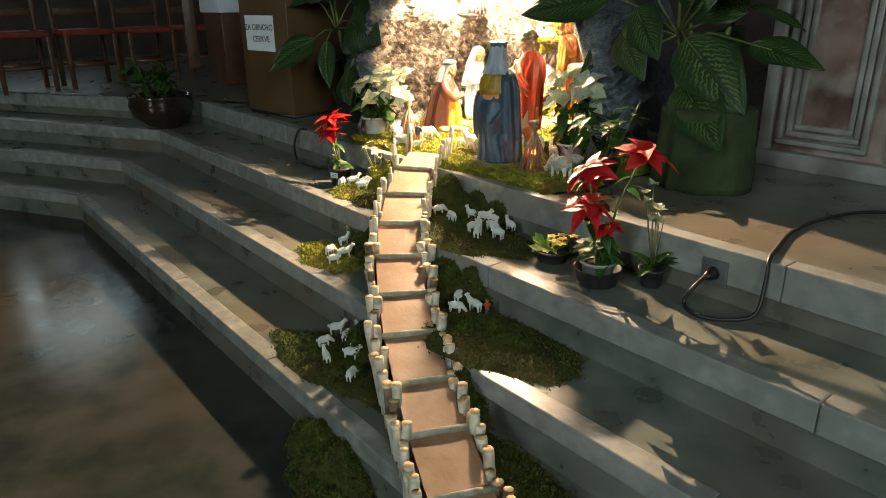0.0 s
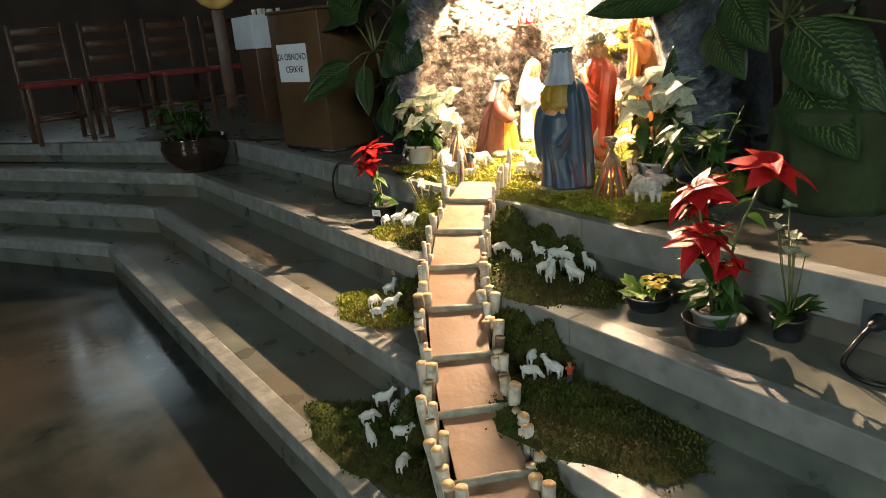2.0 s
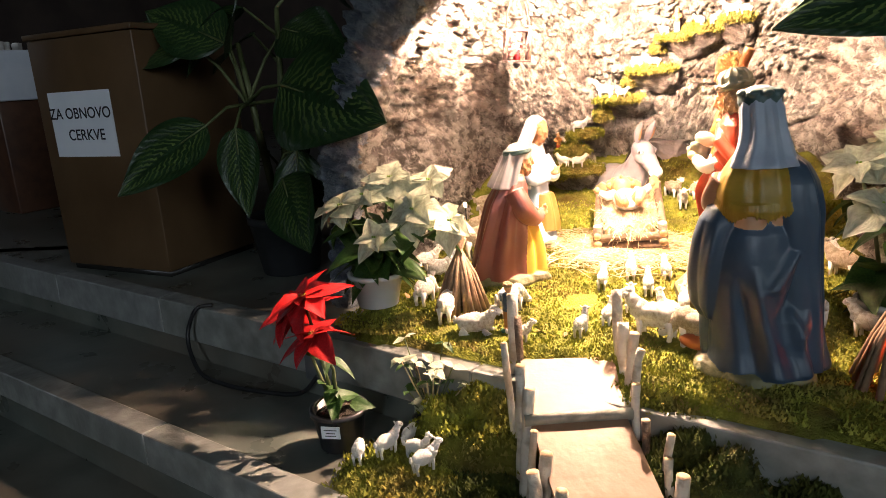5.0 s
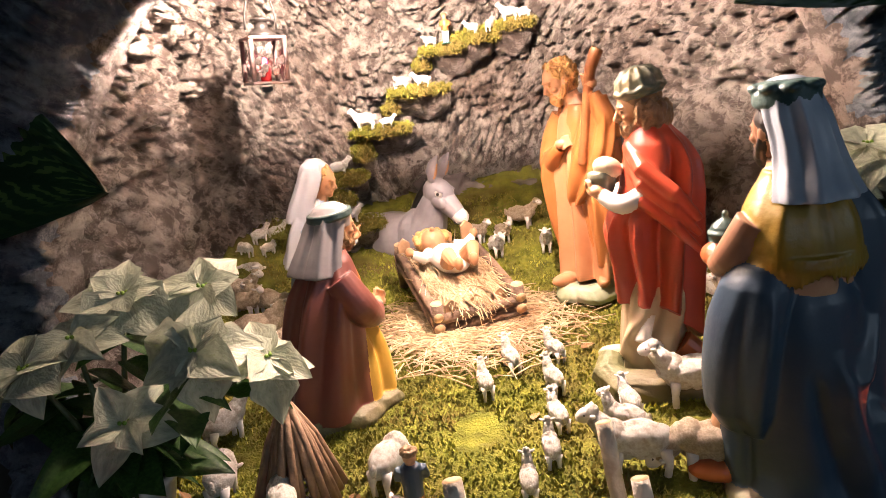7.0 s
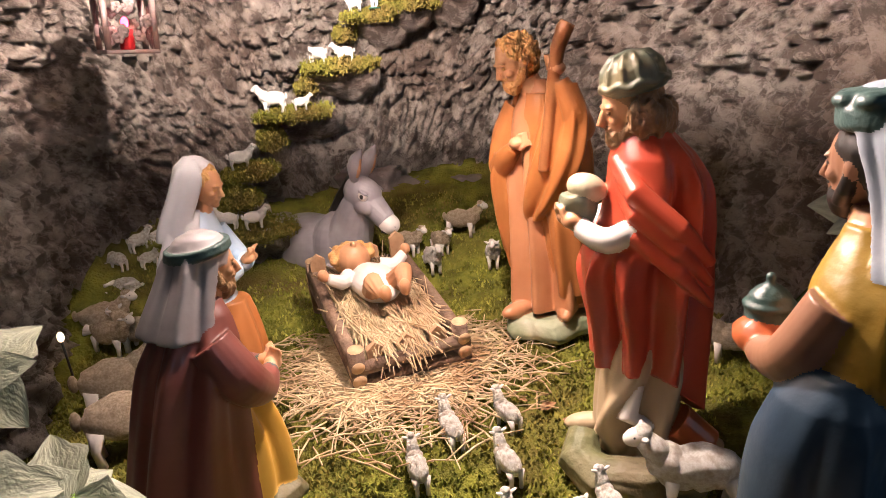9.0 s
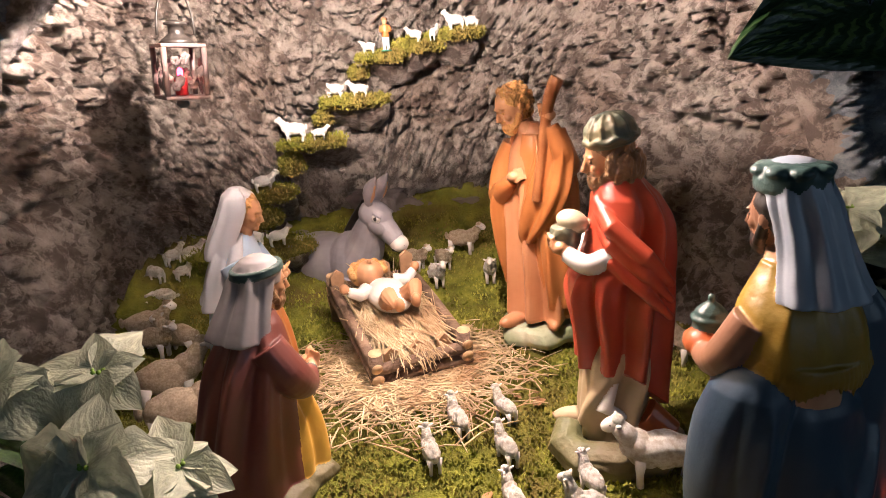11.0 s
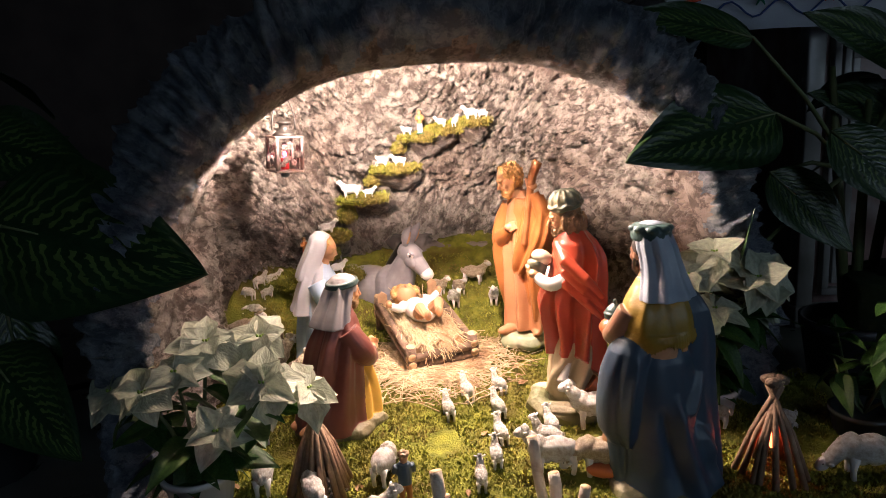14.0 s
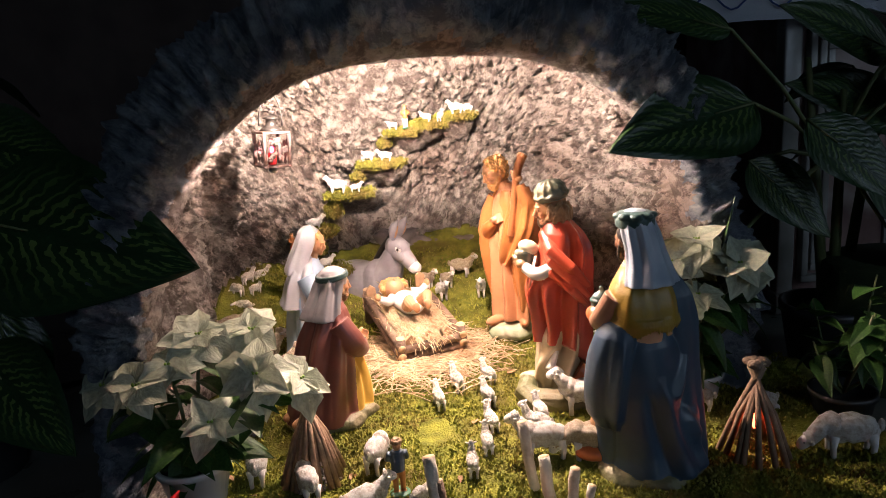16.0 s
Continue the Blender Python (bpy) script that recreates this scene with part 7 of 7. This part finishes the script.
# ---------------------------------------------------------------- podium with the paper sign
pod = thing("brown_podium", pose(-3.22, 3.575, .66, 0, 0, 9), "tall brown laminate box podium with a white paper sign", "podium")
bm = bmesh.new()
box(bm, 0, 0, 0.02, .50, .42, .78, .004)
part("body", bm, M_PODIUM, pod)
bm = bmesh.new()
box(bm, .012, .012, 0, .488, .408, .02)
part("plinth", bm, M_DARKPAINT, pod)
bm = bmesh.new()
box(bm, -.008, -.008, .782, .508, .428, .80, .003)
part("top", bm, M_PODIUM, pod)
bm = bmesh.new()
box(bm, .060, -.0035, .40, .362, -.0015, .612)
sign = part("paper_sign", bm, M_PAPER, pod, "white landscape paper sign with two lines of black capitals", smooth=False)


def text(body, size, x, z, parent, material, y=-.0042):
    c = bpy.data.curves.new("text", "FONT")
    c.body, c.size, c.align_x, c.extrude = body, size, "CENTER", .0002
    c.offset = .0006
    ob = new("sign_text", c)
    bpy.context.view_layer.update()
    me = bpy.data.meshes.new_from_object(ob.evaluated_get(bpy.context.evaluated_depsgraph_get()))
    bpy.data.objects.remove(ob)
    me.materials.append(material)
    o = new("lettering", me)
    o.parent = parent
    o.matrix_basis = pose(x, y, z, 90, 0, 0)
    return o


text("ZA OBNOVO", .050, .205, .525, sign, M_INK)
text("CERKVE", .050, .222, .455, sign, M_INK)

# ---------------------------------------------------------------- altar of red marble with grey frames
altar = thing("marble_altar", pose(-.25, 4.635, .66), "altar front of red veined marble with moulded grey stone frames", "altar")
bm = bmesh.new()
box(bm, 0, .03, 0, 2.6, .9, 1.0)
part("body", bm, M_REDMARBLE, altar, smooth=False)
bm = bmesh.new()
box(bm, -.02, 0, 0, .035, .06, .98, .006)
part("corner_pilaster", bm, M_GREYMARBLE, altar)
bm = bmesh.new()
box(bm, -.48, -.06, 1.0, 2.65, .95, 1.06, .010)
part("table_slab", bm, M_GREYMARBLE, altar)
bm = bmesh.new()
box(bm, -.03, -.02, -.001, 2.63, .04, .07, .006)
part("plinth", bm, M_GREYMARBLE, altar)
for x0, x1 in ((.06, .42), (.50, 1.30), (1.40, 2.2)):
    for ins, pr in ((0, .030), (.035, .020), (.065, .012)):
        bm = bmesh.new()
        for b in ((x0 + ins, .10 + ins, x1 - ins, .10 + ins + .022), (x0 + ins, .92 - ins - .022, x1 - ins, .92 - ins), (x0 + ins, .10 + ins + .022, x0 + ins + .022, .92 - ins - .022), (x1 - ins - .022, .10 + ins + .022, x1 - ins, .92 - ins - .022)):
            box(bm, b[0], .03 - pr, b[1], b[2], .034, b[3], .003)
        part("frame_moulding", bm, M_GREYMARBLE, altar)

# embroidered cloth over the altar edge
covered = thing("side_altar_table", pose(-.46, 5.65, .66), "dark wooden table behind the grotto under a white cloth", "table")
bm = bmesh.new()
box(bm, 0, 0, 0, 2.3, .5, 1.10, .01)
part("body", bm, M_DARKWOOD, covered)
cloth = thing("altar_cloth", pose(-.72, 4.563, 1.723), "white altar cloth embroidered with blue vines, green leaves and red flowers", "altar cloth")
bm = bmesh.new()
cols = []
NX = 60
for i in range(NX + 1):
    x = i / NX * 3.1
    w = .010 * math.sin(x * 16) + .005 * math.sin(x * 37)
    cols.append([bm.verts.new(p) for p in ((x, .9, .004), (x, .02, .004), (x, -.006, .002), (x, -.016 + w * .3, -.07), (x, -.018 + w, -.145 + .004 * math.sin(x * 5)))])
for a, b in zip(cols, cols[1:]):
    for j in range(4):
        bm.faces.new((a[j], b[j], b[j + 1], a[j + 1]))
bmesh.ops.solidify(bm, geom=list(bm.faces), thickness=.002)
part("linen", bm, M_CLOTH, cloth)
bm = bmesh.new()
tube(bm, [(x * .02, -.028, -.085 + .022 * math.sin(x * .9)) for x in range(0, 150)], .0028, 0, 6)
part("embroidered_vine", bm, M_THREADB, cloth, "blue stitched vine")
for k in range(15):
    x = .07 + k * .19
    bm = bmesh.new()
    for e in range(6):
        a = e * math.pi / 3
        tube(bm, [(x, -.029, -.055), (x + .024 * math.cos(a), -.029, -.055 + .024 * math.sin(a))], [.005, .0015], 0, 6)
    part("embroidered_leaf", bm, M_THREADG if k % 2 else M_THREADR, cloth)

# dark green cloth-covered stand behind the plants
bm = bmesh.new()
loft(bm, [(0, 0, 0, .20, .17, .05, 8, 0), (.12, 0, 0, .19, .165, .04, 8, .2), (.24, 0, 0, .185, .16, .03, 8, .4), (.30, 0, 0, .18, .155, .01, 8, .6), (.31, 0, 0, .16, .14, 0, 8, .6)], 0, 48)
tagged(finish("cloth_covered_stand", bm, M_GREENCLOTH, m=pose(-.22, 4.12, .66)), "low round stand draped in dark green cloth", "stand")

# ---------------------------------------------------------------- socket plate, plug and cable
t = thing("floor_socket", pose(.225, 3.4905, .585), "square grey metal socket plate with a black plug", "socket")
bm = bmesh.new()
box(bm, -.041, -.004, -.041, .041, .003, .041, .002)
part("plate", bm, M_PLATE, t)
bm = bmesh.new()
lathe(bm, [(.020, 0), (.020, .004), (.004, .004)], 0, 20, pose(0, -.003, 0, 90, 0, 0))
part("socket_face", bm, M_CABLE, t)
bm = bmesh.new()
lathe(bm, [(.017, .0), (.018, .02), (.012, .034), (.006, .048)], 0, 18, pose(0, -.007, 0, 90, 0, 0))
part("plug", bm, M_CABLE, t, "black rubber plug")


def smooth_path(pts, n=8):
    out = []
    P = [Vector(p) for p in pts]
    for i in range(len(P) - 1):
        a, b, c, d = P[max(0, i - 1)], P[i], P[i + 1], P[min(len(P) - 1, i + 2)]
        for k in range(n):
            s = k / n
            out.append(0.5 * ((2 * b) + (c - a) * s + (2 * a - 5 * b + 4 * c - d) * s * s + (3 * b - a - 3 * c + d) * s ** 3))
    return out + [P[-1]]


bm = bmesh.new()
tube(bm, smooth_path([(.225, 3.435, .585), (.215, 3.39, .555), (.205, 3.375, .512), (.26, 3.35, .503), (.33, 3.38, .503), (.385, 3.44, .52), (.385, 3.475, .60), (.375, 3.50, .668), (.34, 3.62, .667), (.30, 3.80, .667), (.31, 4.02, .667), (.40, 4.22, .667), (.75, 4.45, .667), (1.6, 4.5, .667)]), .006, 0, 8)
tagged(finish("power_cable", bm, M_CABLE), "black rubber power cable looping down from the platform", "cable")
bm = bmesh.new()
tube(bm, smooth_path([(-2.33, 3.52, .668), (-2.36, 3.485, .66), (-2.38, 3.46, .58), (-2.30, 3.43, .51), (-2.18, 3.42, .503), (-2.05, 3.44, .503), (-1.95, 3.47, .51), (-1.90, 3.488, .56)]), .006, 0, 8)
tagged(finish("power_cable", bm, M_CABLE), "black rubber cable looped over the step edge by the podium", "cable")
t = thing("floor_socket", pose(-1.90, 3.4905, .585), "square grey metal socket plate set in the step front", "socket")
bm = bmesh.new()
box(bm, -.041, -.004, -.041, .041, .003, .041, .002)
part("plate", bm, M_PLATE, t)

# ---------------------------------------------------------------- big glazed pot at the turn of the steps
t = thing("glazed_flower_pot", pose(-3.98, 3.24, .495), "wide dark glazed ceramic pot with a leafy plant", "potted plant")
bm = bmesh.new()
lathe(bm, [(.11, 0), (.13, .01), (.20, .09), (.225, .17), (.215, .215), (.225, .228), (.222, .236), (.20, .232), (.195, .20)], 0, 40)
part("pot", bm, M_POTGLAZE, t)
bm = bmesh.new()
lathe(bm, [(.192, .20), (.196, .205), (.002, .21)], 0, 30)
part("soil", bm, M_SOIL, t)
q = random.Random(41)
for k in range(11):
    at = Vector((q.uniform(-.2, .2), q.uniform(-.18, .18), q.uniform(.30, .48)))
    bm = bmesh.new()
    tube(bm, [(at.x * .3, at.y * .3, .2), at * .7, at], [.005, .004, .003], 0, 7)
    part("stem", bm, M_STEM, t)
    for j in range(9):
        leaf(q.choice(LG), t, at * q.uniform(.7, 1), q.uniform(0, 360), q.uniform(-35, 40), q.uniform(-25, 25), q.uniform(.07, .11))


# ---------------------------------------------------------------- row of chairs and the side table in the dim transept
def chair():
    t = thing("church_chair", pose(0, 0, 0), "dark wooden church chair with a dark red seat in a row", "chair", "row of church chairs")
    bm = bmesh.new()
    box(bm, -.21, -.20, .43, .21, .20, .48, .015)
    part("seat", bm, M_REDSEAT, t)
    for x in (-.19, .19):
        for y in (-.18, .18):
            bm = bmesh.new()
            box(bm, x - .018, y - .018, 0, x + .018, y + .018, .92 if y > 0 else .44, .004)
            part("leg", bm, M_DARKWOOD, t)
    for z in (.62, .74, .86):
        bm = bmesh.new()
        box(bm, -.19, .165, z - .03, .19, .19, z + .03, .006)
        part("back_rail", bm, M_DARKWOOD, t)
    for y in (-.18, .18):
        bm = bmesh.new()
        box(bm, -.17, y - .01, .18, .17, y + .01, .21)
        part("stretcher", bm, M_DARKWOOD, t)
    return t


ch = chair()
CH = [(-5.55 - .05 * k, 2.65 + .52 * k) for k in range(7)]
for k, (x, y) in enumerate(CH):
    m = pose(x, y, .66, 0, 0, 92)
    if k == 0:
        ch.matrix_basis = m
    else:
        copy_thing(ch, m)

t = thing("side_table", pose(-4.95, 4.25, .66), "small table with a white cloth box and votive candles", "table")
bm = bmesh.new()
box(bm, -.22, -.2, .60, .22, .2, .86, .01)
part("cloth_box", bm, M_CLOTH, t, "white cloth-covered box")
bm = bmesh.new()
box(bm, -.20, -.18, 0, .20, .18, .60, .008)
part("base", bm, M_DARKWOOD, t)
q = random.Random(6)
for k in range(10):
    bm = bmesh.new()
    lathe(bm, [(.016, 0), (.018, .05), (.002, .05)], 0, 12, Matrix.Translation((q.uniform(-.18, .18), q.uniform(-.15, .15), .86)))
    part("votive_cup", bm, M_PALE, t)
t = thing("brass_plate", pose(-5.2, 3.96, 1.79, 90, 0, 75), "round polished brass plate on a dim wall shelf", "plate")
bm = bmesh.new()
lathe(bm, [(.03, 0), (.12, .008), (.19, .03), (.195, .034), (.19, .037), (.12, .015), (.002, .010)], 0, 36)
part("dish", bm, M_BRASS, t)
bm = bmesh.new()
box(bm, -.05, -1.0, -.01, .05, -.19, .02, .005)
part("stand_post", bm, M_DARKWOOD, t)

# ---------------------------------------------------------------- pale stone blocks of the step fronts
rr = random.Random(90)
BAND = [.060, .066, .078, .105]
for k in range(4):
    z1 = RISE * (k + 1)
    y, cx = EDGE[k], CX[k]
    x = cx
    while x < 5.0:
        L_ = rr.choice((.62, .78, .95, 1.1))
        bm = bmesh.new()
        box(bm, x + .0015, y - .006, z1 - BAND[k], min(5.0, x + L_) - .0015, y + .060, z1 + .004, .004)
        part("riser_block", bm, M_RISER if rr.random() < .62 else M_NOSE, steps[k], smooth=False)
        x += L_
    d = 0.0
    while d < 5.6:
        L_ = rr.choice((.7, .95, 1.1))
        bm = bmesh.new()
        box(bm, -d - L_ + .0015, -.006, z1 - BAND[k], -d - .0015, .060, z1 + .004, .004)
        part("riser_block", bm, M_RISER if rr.random() < .62 else M_NOSE, steps[k], smooth=False, m=pose(cx, y, 0, 0, 0, 30))
        d += L_
